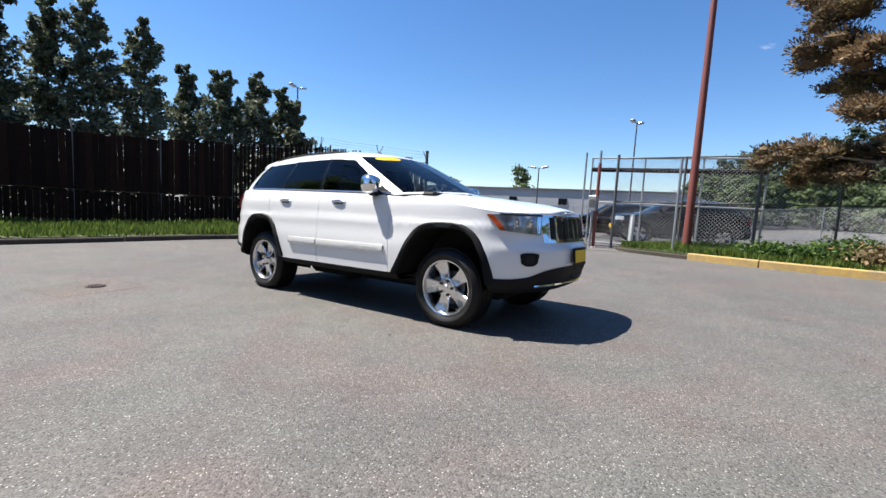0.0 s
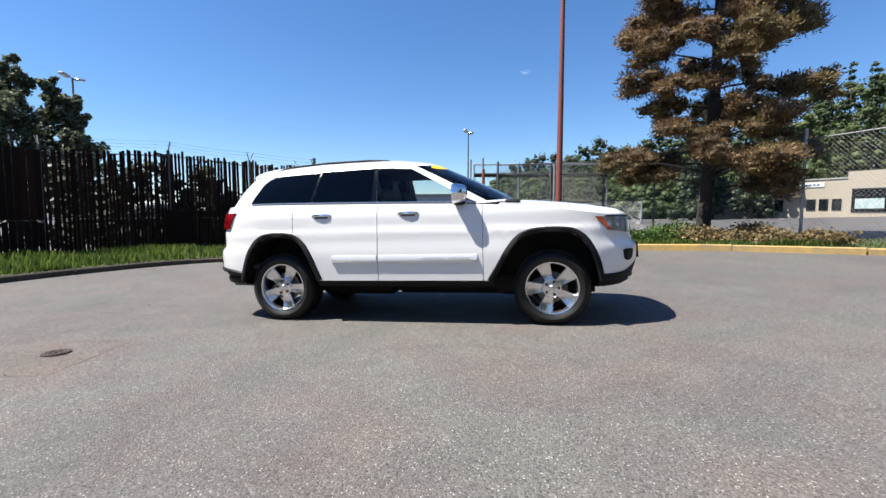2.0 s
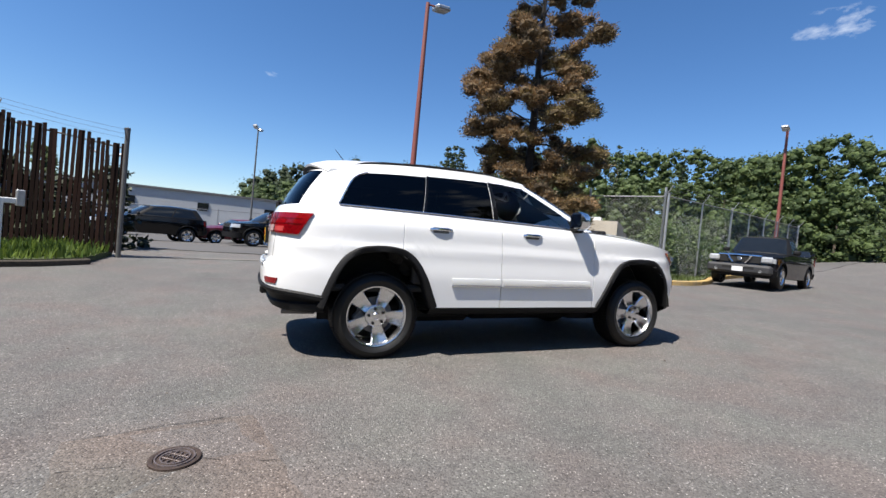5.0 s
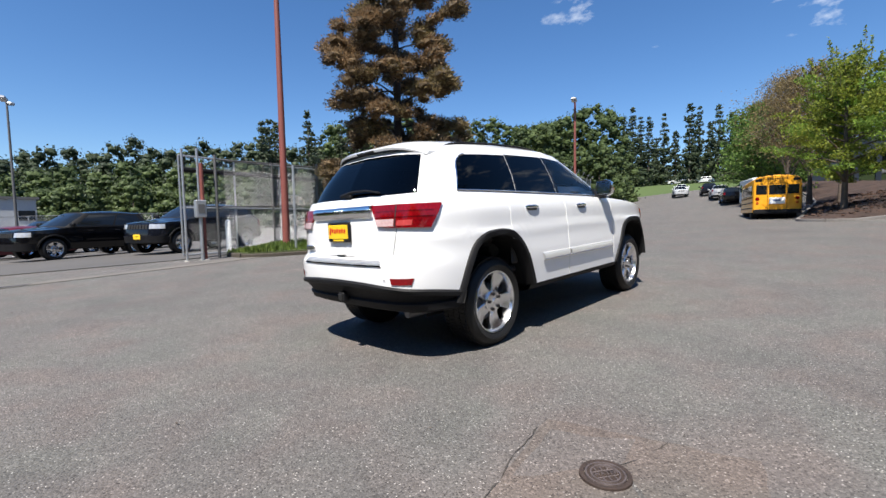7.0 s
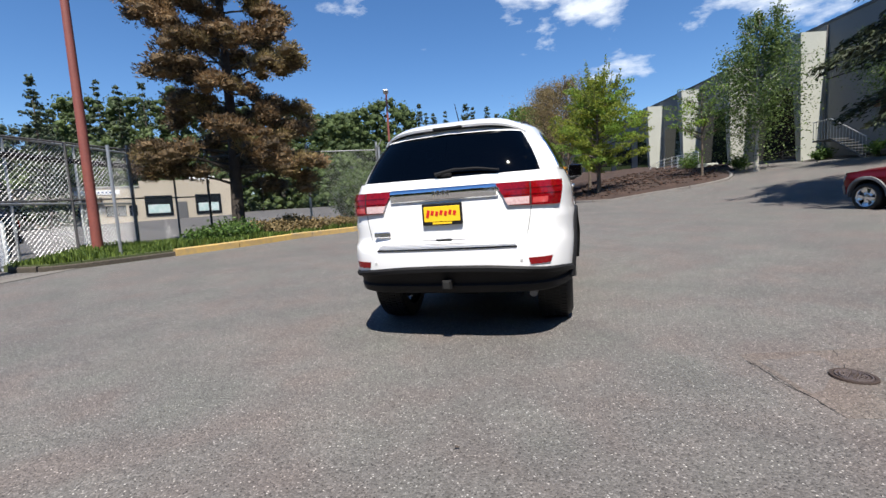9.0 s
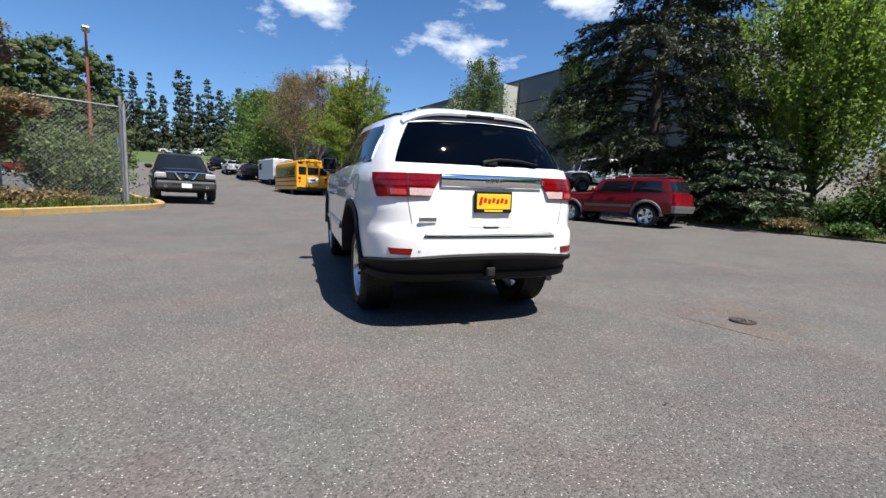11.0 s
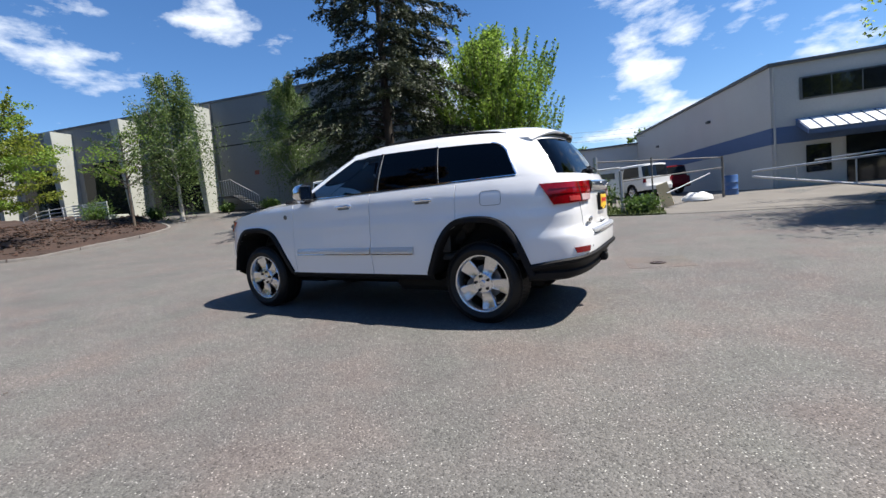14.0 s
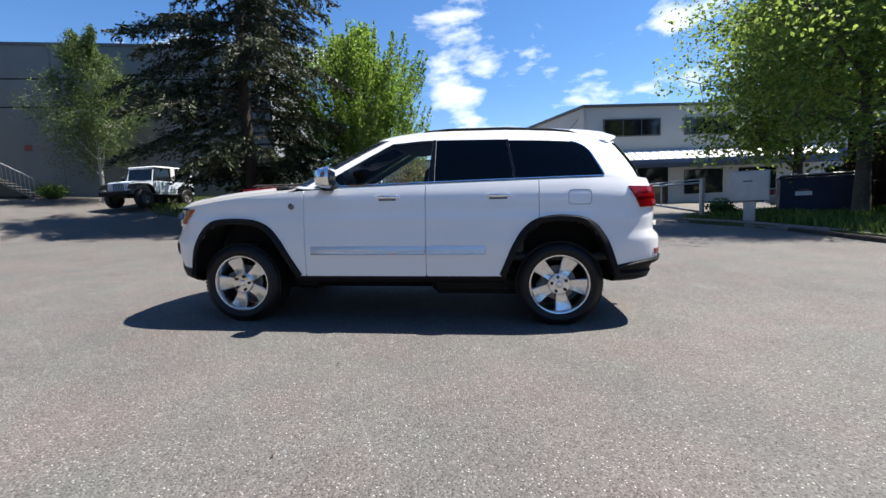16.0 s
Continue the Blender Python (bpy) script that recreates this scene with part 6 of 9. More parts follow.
part("gate_post", Geo().tube([gp(-1.85, -15.0, -0.1), gp(-1.85, -15.0, 2.1)], 0.03, 8), GALV_DARK, tg, "", True)
mb = thing("mail_box_unit", "large grey steel mailbox cabinet on a square pedestal", "mailbox", ground_pose(-8.35, -8.75, -28, 0.1))
part("cabinet", Geo().box((0, 0, 1.02), (0.92, 0.45, 0.86), 0.025), GALV, mb, "", True, 30)
part("pedestal", Geo().box((0, 0, 0.29), (0.30, 0.3, 0.62), 0.02), GALV, mb)
part("label_bar", Geo().box((0.05, 0.229, 1.16), (0.22, 0.01, 0.03), 0.002), BLACK_INK, mb)
part("lock", Geo().box((0.05, 0.229, 1.02), (0.03, 0.014, 0.03), 0.004), GALV_DARK, mb)
DUMP = mat("navy_painted_steel", (0.018, 0.03, 0.075), (0.012, 0.02, 0.05), 0.5, grain=20, blotch=1.2)
du = thing("dumpster", "dark navy steel dumpster with a white sticker", "dumpster", ground_pose(-11.6, -10.8, -28, 0.1))
part("bin", Geo().add([(-1.05, -0.7, 0.12), (1.05, -0.7, 0.12), (1.05, 0.6, 0.12), (-1.05, 0.6, 0.12), (-1.05, -0.8, 1.2), (1.05, -0.8, 1.2), (1.05, 0.75, 1.2), (-1.05, 0.75, 1.2)], [(3, 2, 1, 0), (4, 5, 6, 7), (0, 1, 5, 4), (1, 2, 6, 5), (2, 3, 7, 6), (3, 0, 4, 7)]), DUMP, du)
part("rim", Geo().box((0, -0.02, 1.2), (2.2, 1.62, 0.07), 0.02), DUMP, du)
part("lid", Geo().box((0, -0.05, 1.27), (2.1, 1.5, 0.05), 0.02, Matrix.Rotation(radians(3), 3, "X")), GALV, du, "pale grey plastic lid")
stk = part("sticker", Geo().box((0.45, 0.685, 0.80), (0.42, 0.01, 0.3), 0.003, Matrix.Rotation(radians(8), 3, "X")), WHITE_METAL, du, "white sticker with an unreadable mark")
part("sticker_mark", Geo().box((0.45, 0.699, 0.84), (0.26, 0.008, 0.1), 0.002, Matrix.Rotation(radians(8), 3, "X")), RUST_PAINT, stk)
for x in (-0.8, 0.8):
    part("caster", Geo().lathe([(0.0, 0.03), (0.07, 0.03), (0.08, 0.0), (0.07, -0.03), (0.0, -0.03)], 16), RUBBER, du)
    LAST[0].location = (x, 0.4, 0.08)
bd = thing("plywood_board", "bare plywood board leaning by the yard gate", "board", pose(-2.25, -15.6, rise(-2.25, -15.6) + 0.02, 0, 0, 12))
part("sheet", Geo().box((0, 0, 0.50), (0.44, 0.025, 1.02), 0.004, Matrix.Rotation(radians(16), 3, "Y") @ Matrix.Rotation(radians(-14), 3, "X")), mat("plywood", (0.72, 0.62, 0.42), (0.62, 0.52, 0.34), 0.8, grain=9, blotch=2), bd)
tp = thing("tarp_bundle", "crumpled pale tarpaulin bundle on the yard", "tarp", ground_pose(-3.4, -17.4, 20))
rows = []
for i in range(13):
    a = math.pi * i / 12
    rows.append([(0.62 * math.cos(a) * (1 + 0.12 * noise.noise((i * 0.7, j * 0.9, 2))), 0.45 * math.sin(b) * math.sin(a) * (1 + 0.2 * noise.noise((i, j, 5.0))), max(0.0, 0.36 * math.sin(a) * math.cos(b) * (1 + 0.35 * noise.noise((i * 0.8, j * 0.8, 7.0))))) for j, b in enumerate(np.linspace(-math.pi / 2, math.pi / 2, 12))])
part("cloth", Geo().grid(rows), WHITE_METAL, tp, "", True, 60)
ub = thing("blue_drum", "blue plastic drum by the office wall", "drum", ground_pose(-4.75, -19.3))
part("drum", Geo().lathe([(0.0, 0.9), (0.27, 0.9), (0.29, 0.86), (0.28, 0.6), (0.295, 0.58), (0.28, 0.56), (0.28, 0.3), (0.295, 0.28), (0.28, 0.26), (0.29, 0.02), (0.0, 0.0)], 24), mat("blue_plastic", (0.05, 0.13, 0.33), (0.04, 0.10, 0.26), 0.45), ub, "", True, 40)
ub.children[0].matrix_basis = pose(0, 0, 0, 90, 0, 0)
sh_ = thing("storage_shed", "small pale blue-white truck box behind the fence", "shed", ground_pose(0.9, -19.6, 10))
part("body", Geo().box((0, 0, 1.0), (1.9, 1.6, 1.4), 0.03), WHITE_METAL, sh_)
part("top", Geo().box((0, 0, 1.73), (2.0, 1.7, 0.06), 0.02), WHITE_METAL, sh_)
part("window", Geo().box((-0.3, 0.805, 1.35), (0.8, 0.02, 0.3), 0.005), DARK_GLASS, sh_)
for x in (-0.6, 0.6):
    part("skid", Geo().box((x, 0, 0.15), (0.2, 1.5, 0.32), 0.01), GALV_DARK, sh_)
ut = thing("utility_pedestal", "small grey-green utility pedestal under the trees", "box", ground_pose(5.1, -12.9, 0, 0.05))
part("case", Geo().box((0, 0, 0.5), (0.34, 0.3, 1.0), 0.03), mat("sage_paint", (0.22, 0.27, 0.23), (0.17, 0.21, 0.18), 0.6), ut)
part("lid", Geo().box((0, 0, 1.02), (0.38, 0.34, 0.06), 0.02), GALV_DARK, ut)

# ---- drain cover and its patch ----
LOWRUST = mat("cast_iron", (0.075, 0.05, 0.04), (0.035, 0.027, 0.024), 0.7, 0.4, grain=40, blotch=9, bump=0.4)
WORNIRON = mat("worn_iron_rib", (0.19, 0.155, 0.15), (0.10, 0.078, 0.07), 0.5, 0.5, grain=60, blotch=14, bump=0.3)
mh = thing("manhole_cover", "small round rusty cast-iron cover with worn ribs, set in the asphalt", "manhole", pose(-2.69, -2.33, rise(-2.69, -2.33) + 0.006, 0, -1.0, 25) @ Matrix.Scale(0.51, 4))
part("frame", Geo().lathe([(0.165, 0.010), (0.185, 0.014), (0.20, 0.010), (0.205, -0.02)], 40), LOWRUST, mh, "", True, 30)
LAST[0].matrix_basis = pose(0, 0, 0, 90, 0, 0)
part("lid", Geo().lathe([(0.0, 0.002), (0.158, 0.002), (0.162, -0.02)], 40), LOWRUST, mh, "", True, 30)
LAST[0].matrix_basis = pose(0, 0, 0, 90, 0, 0)
for r in (0.112, 0.150):
    part("ring", Geo().lathe([(r - 0.009, 0.002), (r - 0.006, 0.016), (r + 0.006, 0.016), (r + 0.009, 0.002)], 40), WORNIRON, mh)
    LAST[0].matrix_basis = pose(0, 0, 0, 90, 0, 0)
turn60 = Matrix.Rotation(radians(-60), 3, "Z")
for y in (-0.04, 0.04):
    part("rib", Geo().box(turn60 @ Vector((0, y, 0.008)), (0.19, 0.010, 0.014), 0.003, turn60), WORNIRON, mh)
for k in (-1, 1):
    for x in (-0.05, 0.0, 0.05):
        part("rib", Geo().box(turn60 @ Vector((x, 0.072 * k, 0.008)), (0.012, 0.042, 0.014), 0.003, turn60), WORNIRON, mh)
corner, ax, ay = Vector((-2.39, -1.89)), Vector((-0.979, -0.205)), Vector((0.23, -0.973))
rng = random.Random(12)
edge = []
for s0, s1 in (((0, 0), (0.82, 0)), ((0.82, 0), (0.82, 0.92)), ((0.82, 0.92), (0, 0.92)), ((0, 0.92), (0, 0))):
    for k in range(9):
        u = k / 9
        p = corner + ax * (s0[0] + (s1[0] - s0[0]) * u + rng.uniform(-0.014, 0.014)) + ay * (s0[1] + (s1[1] - s0[1]) * u + rng.uniform(-0.014, 0.014))
        edge.append((p.x, p.y))
tagged(part("asphalt_patch", draped(edge[::-1], 0.002, 0.3), PATCH), "worn brownish square asphalt repair round the iron cover", "patch", "", "structure")
letters = bpy.data.curves.new("lettering", "FONT")
letters.body, letters.size, letters.align_x, letters.align_y, letters.extrude = "WATER", 0.062, "CENTER", "CENTER", 0.006
text = new("lettering", letters)
word = bpy.data.meshes.new_from_object(text)
bpy.data.objects.remove(text)
part("lettering", word, WORNIRON, mh, "raised word WATER")
LAST[0].matrix_basis = pose(0, 0, 0.010, 0, 0, -60)
CRACK = mat("dirt_in_crack", (0.060, 0.053, 0.047), (0.030, 0.026, 0.023), 0.95, grain=60, blotch=9)


def crack(x0, y0, x1, y1, seed, wide=0.007):
    """A ragged crack with gaps: slim dark slivers following the ground."""
    rng = random.Random(seed)
    g = Geo()
    n = max(6, int(math.hypot(x1 - x0, y1 - y0) / 0.05))
    d = Vector((x1 - x0, y1 - y0)).normalized()
    rows, off = [], 0.0
    for k in range(n + 1):
        off = off * 0.8 + rng.uniform(-0.012, 0.012)
        x, y = x0 + (x1 - x0) * k / n - d.y * off, y0 + (y1 - y0) * k / n + d.x * off
        w = wide * rng.uniform(0.15, 1.0) * (0.0 if rng.random() < 0.35 else 1.0)
        rows.append([(x - d.y * o, y + d.x * o, rise(x, y) + 0.0045) for o in (-w, w)])
    g.grid(rows)
    return tagged(part("crack", g, CRACK), "ragged dirt-filled crack in the asphalt", "crack", "", "structure")


crack(-2.39, -1.89, -3.15, -2.05, 3, 0.004)
crack(-2.58, -2.34, -2.12, -2.46, 7, 0.004)
crack(-2.80, -2.33, -3.10, -2.36, 8, 0.004)
for k in range(3):
    cb = thing("overhead_cable", "thin dark overhead cable beyond the yard", "cable", None, "overhead cables")
    a, b = Vector((10.5, -39.0, 8.66 - 0.48 * k)), Vector((-1.92, -41.4, 7.82 - 0.38 * k))
    d = b - a
    part("wire", Geo().tube([a - d * 1.2 + d * 3.4 * s + Vector((0, 0, -1.2 * math.sin(math.pi * s))) for s in np.linspace(0, 1, 13)], 0.012, 5), GALV_DARK, cb)

hy = thing("fire_hydrant", "faded yellow fire hydrant in the weeds by the gate post", "hydrant", ground_pose(0.0, -15.6))
HYD = mat("faded_yellow_paint", (0.66, 0.50, 0.20), (0.50, 0.38, 0.18), 0.6, grain=20, blotch=4)
part("barrel", Geo().lathe([(0.0, 0.72), (0.05, 0.71), (0.11, 0.63), (0.13, 0.55), (0.13, 0.52), (0.11, 0.50), (0.105, 0.08), (0.15, 0.06), (0.15, 0.0)], 20), HYD, hy, "", True, 40)
LAST[0].matrix_basis = pose(0, 0, 0, 90, 0, 0)
for k in range(3):
    a = radians(90 * k)
    part("outlet", Geo().tube([(0.08 * math.cos(a), 0.08 * math.sin(a), 0.40), (0.17 * math.cos(a), 0.17 * math.sin(a), 0.40)], 0.05, 10), HYD, hy, "", True)

# twigs, stones and flakes of bark lying on the lot
rng = random.Random(77)
bits = Geo()
for k in range(110):
    x, y = rng.uniform(-9, 10), rng.uniform(-9, 7.0)
    if abs(x) < 2.7 and abs(y) < 1.3:
        continue
    w = rng.uniform(0.004, 0.009)
    bits.box((x, y, rise(x, y) + 0.012 + w * 0.3), (w * rng.uniform(1.2, 3.5), w, w * 0.6), 0.0, Matrix.Rotation(rng.uniform(0, 3.1), 3, "Z"))
tagged(part("litter", bits, BARK), "scattered twigs, bark flakes and small stones on the asphalt", "litter", "", "stuff")


# ---- other vehicles ----
def paint(name, c, rough=0.3):
    return mat(name, c, tuple(v * 0.9 for v in c), rough, spec=0.4, grain=4, blotch=0.7)


def plain_arch(x, z, r):
    return [(x + r * math.cos(a), max(z + r * math.sin(a), z - 0.02)) for a in np.linspace(math.pi, 0, 11)]


def auto(label, m, colour, long=4.5, wide=1.85, high=1.65, hood=1.0, belt=1.08, sill=0.35, base=2.7, front=0.85, r=0.34, screen=(0.95, 0.25), back=(-1.9, -1.65), roofw=0.62, boxy=0.0,
         trim=None, group="", dark=True, plate=None, grille=5, name="car", bed=None, wheels=None, flare=None):
    """A parked car: lofted shell, glazed cabin, lamps, plates and wheels, facing along its own x."""
    car = thing(name, label, "car", m, group)
    h = long / 2
    xf, xr = h - front, h - front - base
    w = wide / 2
    rf = 0.10 + 0.22 * (1 - boxy)
    z = r + 0.01
    af, ar = plain_arch(xf, z, r + 0.075), plain_arch(xr, z, r + 0.075)
    top_r = belt + 0.02
    outline = [(h, 0, hood - 0.06, sill), (h - 0.02, w * 0.45, hood - 0.06, sill), (h - rf * 0.5, w * 0.8, hood - 0.06, sill), (h - rf * 1.3, w * 0.95, hood - 0.03, sill), (xf, w, hood, sill), (screen[0] - 0.1, w, belt - 0.03, sill), (0, w + 0.004, belt, sill),
               (xr, w, top_r, sill), (-h + rf * 1.2, w * 0.96, top_r, sill + 0.03), (-h + rf * 0.45, w * 0.85, top_r, sill + 0.05), (-h + 0.02, w * 0.5, top_r, sill + 0.05), (-h, 0, top_r, sill + 0.05)]
    sides = [(0.0, 0.05), (sill, 0.04), (sill + 0.25, 0.005), (belt - 0.25, 0.0), (belt - 0.1, 0.02), (belt + 0.1, 0.06 - 0.03 * boxy)]
    nose = [(0.0, 0.05), (sill + 0.1, 0.0), (0.62, -0.02), (hood - 0.1, 0.03), (hood, 0.07)]
    tail = [(0.0, 0.05), (sill + 0.1, 0.0), (0.65, -0.03), (0.8, 0.01), (belt + 0.1, 0.05)]
    yb, yr = w - 0.08, w * roofw / 0.93 if boxy < 0.5 else w * 0.86
    zr = high - 0.06
    sb, st = screen
    bb, bt = back
    cabin = [(sb, 0, belt + 0.03, st, 0, zr), (sb - 0.05, yb * 0.55, belt + 0.02, st - 0.02, yr * 0.6, zr), (sb - 0.22, yb * 0.9, belt, st - 0.12, yr * 0.94, zr - 0.03), (sb - 0.42, yb, belt, st - 0.26, yr, zr - 0.03),
             ((sb + bb) / 2 - 0.1, yb, belt + 0.01, (st + bt) / 2 - 0.1, yr, zr - 0.02), (bb + 0.35, yb * 0.98, top_r, bt + 0.3, yr * 0.98, zr - 0.04), (bb + 0.1, yb * 0.9, top_r, bt + 0.1, yr * 0.93, zr - 0.04), (bb, yb * 0.5, top_r, bt, yr * 0.55, zr - 0.02), (bb - 0.02, 0, top_r, bt - 0.02, 0, zr)]
    sh = Shell(outline, sides, nose, tail, [af, ar], cabin, [(st, zr), ((st + bt) / 2, high), (bt, zr)], [(h, hood - 0.05), (xf, hood + 0.06), (sb, belt + 0.03), (0, belt + 0.04), (-h, belt + 0.03)], seams=(sb - 0.25, (sb + bb) / 2 - 0.1), bulge=0.015)
    sh.cols = 56
    for (nm, side), g in sh.walls({}, 12).items():
        part("body", g, colour, car, "", True, 42, 0.0005)
    part("bonnet", sh.bonnet(-h + 0.3 if bed else sb - 0.35), colour, car, "", True, 50, 0.0005)
    at = sh.cabin_at
    wins = {"windscreen": (-0.1, at[2] - 0.01, 0.05, 0.93, True), "front_window": (at[3] + 0.04, at[4] - 0.03, 0.08, 0.88, False), "rear_window": (at[4] + 0.03, at[5] - 0.02, 0.08, 0.88, False), "tail_window": (at[6] - 0.02, 99.0, 0.08, 0.88, True)}
    fg, panes = sh.cabin(wins)
    part("cabin_frame", fg, trim or colour, car, "", True, 50, 0.0005)
    for (nm, side), g in panes.items():
        part(nm, g, DARK_GLASS if dark else GLASS_CLEAR, car, "", True, 80, 0.0005)
    part("roof", sh.lid(), colour, car, "", True, 50, 0.0005)
    F, R = sh.uy, lambda y: sh.uy(y, True)
    for side in (1, -1):
        part("headlamp", sh.plate((F(w * 0.93), F(w * 0.93)), (F(w * 0.52), F(w * 0.52)), hood - 0.24, hood - 0.09, 0.012, side, 6, 3), LAMP_CLEAR, car, "", True)
        part("tail_lamp", sh.plate((R(w * 0.95), R(w * 0.95)), (R(w * 0.80), R(w * 0.80)), belt - 0.26, belt - 0.03, 0.012, side, 6, 3), LAMP_RED, car, "", True)
        for a in (af, ar):
            part("wheel_house", wheel_house(a, w - 0.02, w - 0.42, side), SEAM, car)
            part("arch_trim", arch_trim(sh, a, side, 0.045 if not flare else 0.07, 0.014 if not flare else 0.03), flare or trim or BLACK_TRIM, car, "", True, 50)
        part("mirror", Geo().box((sb - 0.36, (w + 0.06) * side, belt + 0.10), (0.12, 0.22, 0.15), 0.04), trim or colour, car, "", True, 60)
        for x in (xf, xr):
            wheel(car, x, (w - 0.03) * side, r, side, r, r * 0.66, 0.22, wheels or ALLOY, turn=17 * x, n=26)
        for x in (sb - 0.95, sb - 1.85):
            if x > bb + 0.5:
                part("door_handle", Geo().box((x, (w + 0.004) * side, belt - 0.12), (0.18, 0.03, 0.03), 0.01), trim or colour, car)
    part("lower_grille", sh.plate((F(w * 0.6), F(w * 0.6)), (0, 0), sill + 0.06, sill + 0.2, 0.01, 1, 6, 2), SEAM, car)
    part("lower_grille", sh.plate((F(w * 0.6), F(w * 0.6)), (0, 0), sill + 0.06, sill + 0.2, 0.01, -1, 6, 2), SEAM, car)
    for side in (1, -1):
        part("bumper", sh.plate((sh.u(h - rf * 1.4), sh.u(h - rf * 1.4)), (0, 0), sill, sill + 0.22, 0.025, side, 10, 3), flare or trim or colour, car, "", True)
        part("rear_bumper", sh.plate((sh.u(-h + rf * 1.3), sh.u(-h + rf * 1.3)), (sh.d, sh.d), sill + 0.05, sill + 0.26, 0.03, side, 10, 3), flare or trim or colour, car, "", True)
    for k in range(grille):
        y = (k - (grille - 1) / 2) * (w * 0.92 / grille)
        sd = 1 if y >= 0 else -1
        cols = [[sh.wall(F(abs(yy)), zz, 0.011, 1 if yy >= 0 else -1) for zz in (hood - 0.25, hood - 0.17, hood - 0.10)] for yy in np.linspace(y - w * 0.36 / grille, y + w * 0.36 / grille, 4)]
        part("grille_slot", Geo().grid(cols, True), SEAM, car)
    if plate:
        part("front_plate", Geo().box((h + 0.03, 0, sill + 0.2), (0.02, 0.31, 0.16), 0.004), plate, car)
        part("rear_plate", Geo().box((-h - 0.02, 0, 0.78), (0.02, 0.31, 0.16), 0.004), plate, car)
    part("underbody", Geo().box((0, 0, sill + 0.02), (long * 0.93, wide * 0.62, 0.1), 0.02).box((xf - base / 2, 0, sill + 0.03), (base - 2 * r - 0.2, wide * 0.94, 0.08), 0.02), SEAM, car)
    return car, sh


BLACKP, NAVYP = paint("black_car_paint", (0.004, 0.004, 0.005), 0.10), paint("navy_car_paint", (0.006, 0.007, 0.011), 0.10)
REDP, SILVERP = paint("red_car_paint", (0.15, 0.005, 0.011), 0.18), paint("silver_car_paint", (0.45, 0.46, 0.47))
MAROONP, WHITEP = paint("maroon_car_paint", (0.10, 0.012, 0.02)), paint("white_van_paint", (0.72, 0.73, 0.73))
WHITE_PLATE = mat("white_plate", (0.7, 0.7, 0.7), (0.6, 0.62, 0.64), 0.5)

# pickup on the road side
truck, tsh = auto("dark navy pickup truck with a chrome grille, facing the lot", ground_pose(14.35, 5.62, 196), NAVYP, 5.2, 1.95, 1.80, 1.04, 1.14, 0.34, 3.2, 0.85, 0.38, (1.05, 0.55), (-0.75, -0.55), 0.66, 0.3, BLACK_TRIM, "", True, None, 0, "pickup_truck", bed=True)
DARK_BUMPER = mat("grey_bumper_plastic", (0.034, 0.034, 0.036), (0.020, 0.020, 0.022), 0.55, grain=60, blotch=3)
part("grille_back", Geo().box((2.585, 0, 0.87), (0.06, 1.16, 0.25), 0.03), SEAM, truck, "black grille opening")
for k in (-1, 1):
    part("grille_bar", Geo().tube([(2.63, 0.34 * k, 1.0), (2.645, 0.27 * k, 0.88), (2.65, 0.17 * k, 0.755)], 0.036, 8), CHROME, truck, "broad chrome grille bar", True)
    part("lamp_glass", Geo().box((2.56, 0.74 * k, 0.885), (0.10, 0.34, 0.20), 0.05), LAMP_CLEAR, truck, "large clear headlamp", True, 50)
    part("fog_lamp", Geo().lathe([(0.0, 0.02), (0.05, 0.02), (0.06, 0.0)], 16), LAMP_CLEAR, truck)
    LAST[0].matrix_basis = pose(2.69, 0.62 * k, 0.52, 0, 0, -90)
part("grille_frame", Geo().tube([(2.60, -0.60, 1.0), (2.635, 0.0, 1.01), (2.60, 0.60, 1.0)], 0.024, 6), CHROME, truck, "chrome upper strip", True)
part("grille_badge", Geo().lathe([(0.0, 0.02), (0.06, 0.02), (0.075, 0.0)], 20), ALLOY, truck, "small round badge")
LAST[0].matrix_basis = pose(2.65, 0, 0.88, 0, 0, -90)
part("bumper_shell", Geo().box((2.60, 0, 0.56), (0.22, 1.84, 0.30), 0.07), DARK_BUMPER, truck, "dark grey bumper", True, 40)
part("bumper_slot", Geo().box((2.70, 0, 0.60), (0.03, 0.9, 0.09), 0.01), SEAM, truck)
part("plate", Geo().box((2.725, 0, 0.55), (0.02, 0.31, 0.15), 0.004), WHITE_PLATE, truck, "white number plate with an unreadable mark")

# boxy red estate in front of the conifers
ang = 24.0
red, rsh = auto("boxy dark red off-road wagon parked by the conifers", ground_pose(6.62, -9.0, ang, -0.04), REDP, 4.15, 1.70, 1.55, 0.98, 1.03, 0.42, 2.58, 0.68, 0.345, (0.85, 0.45), (-1.98, -1.86), 0.72, 0.9, None, "", True, None, 7, "wagon", flare=mat("grey_flare_plastic", (0.13, 0.13, 0.135), (0.09, 0.09, 0.095), 0.6, grain=60, blotch=3))
for side in (1, -1):
    part("roof_rail", Geo().tube([(0.1, 0.55 * side, 1.56), (0.0, 0.55 * side, 1.60), (-1.6, 0.55 * side, 1.60), (-1.7, 0.55 * side, 1.55)], 0.014, 6), GALV_DARK, red)
    part("side_strip", rsh.plate((rsh.u(0.85), rsh.u(0.85)), (rsh.u(-0.75), rsh.u(-0.75)), 0.60, 0.68, 0.012, side, 8, 2), GALV_DARK, red)

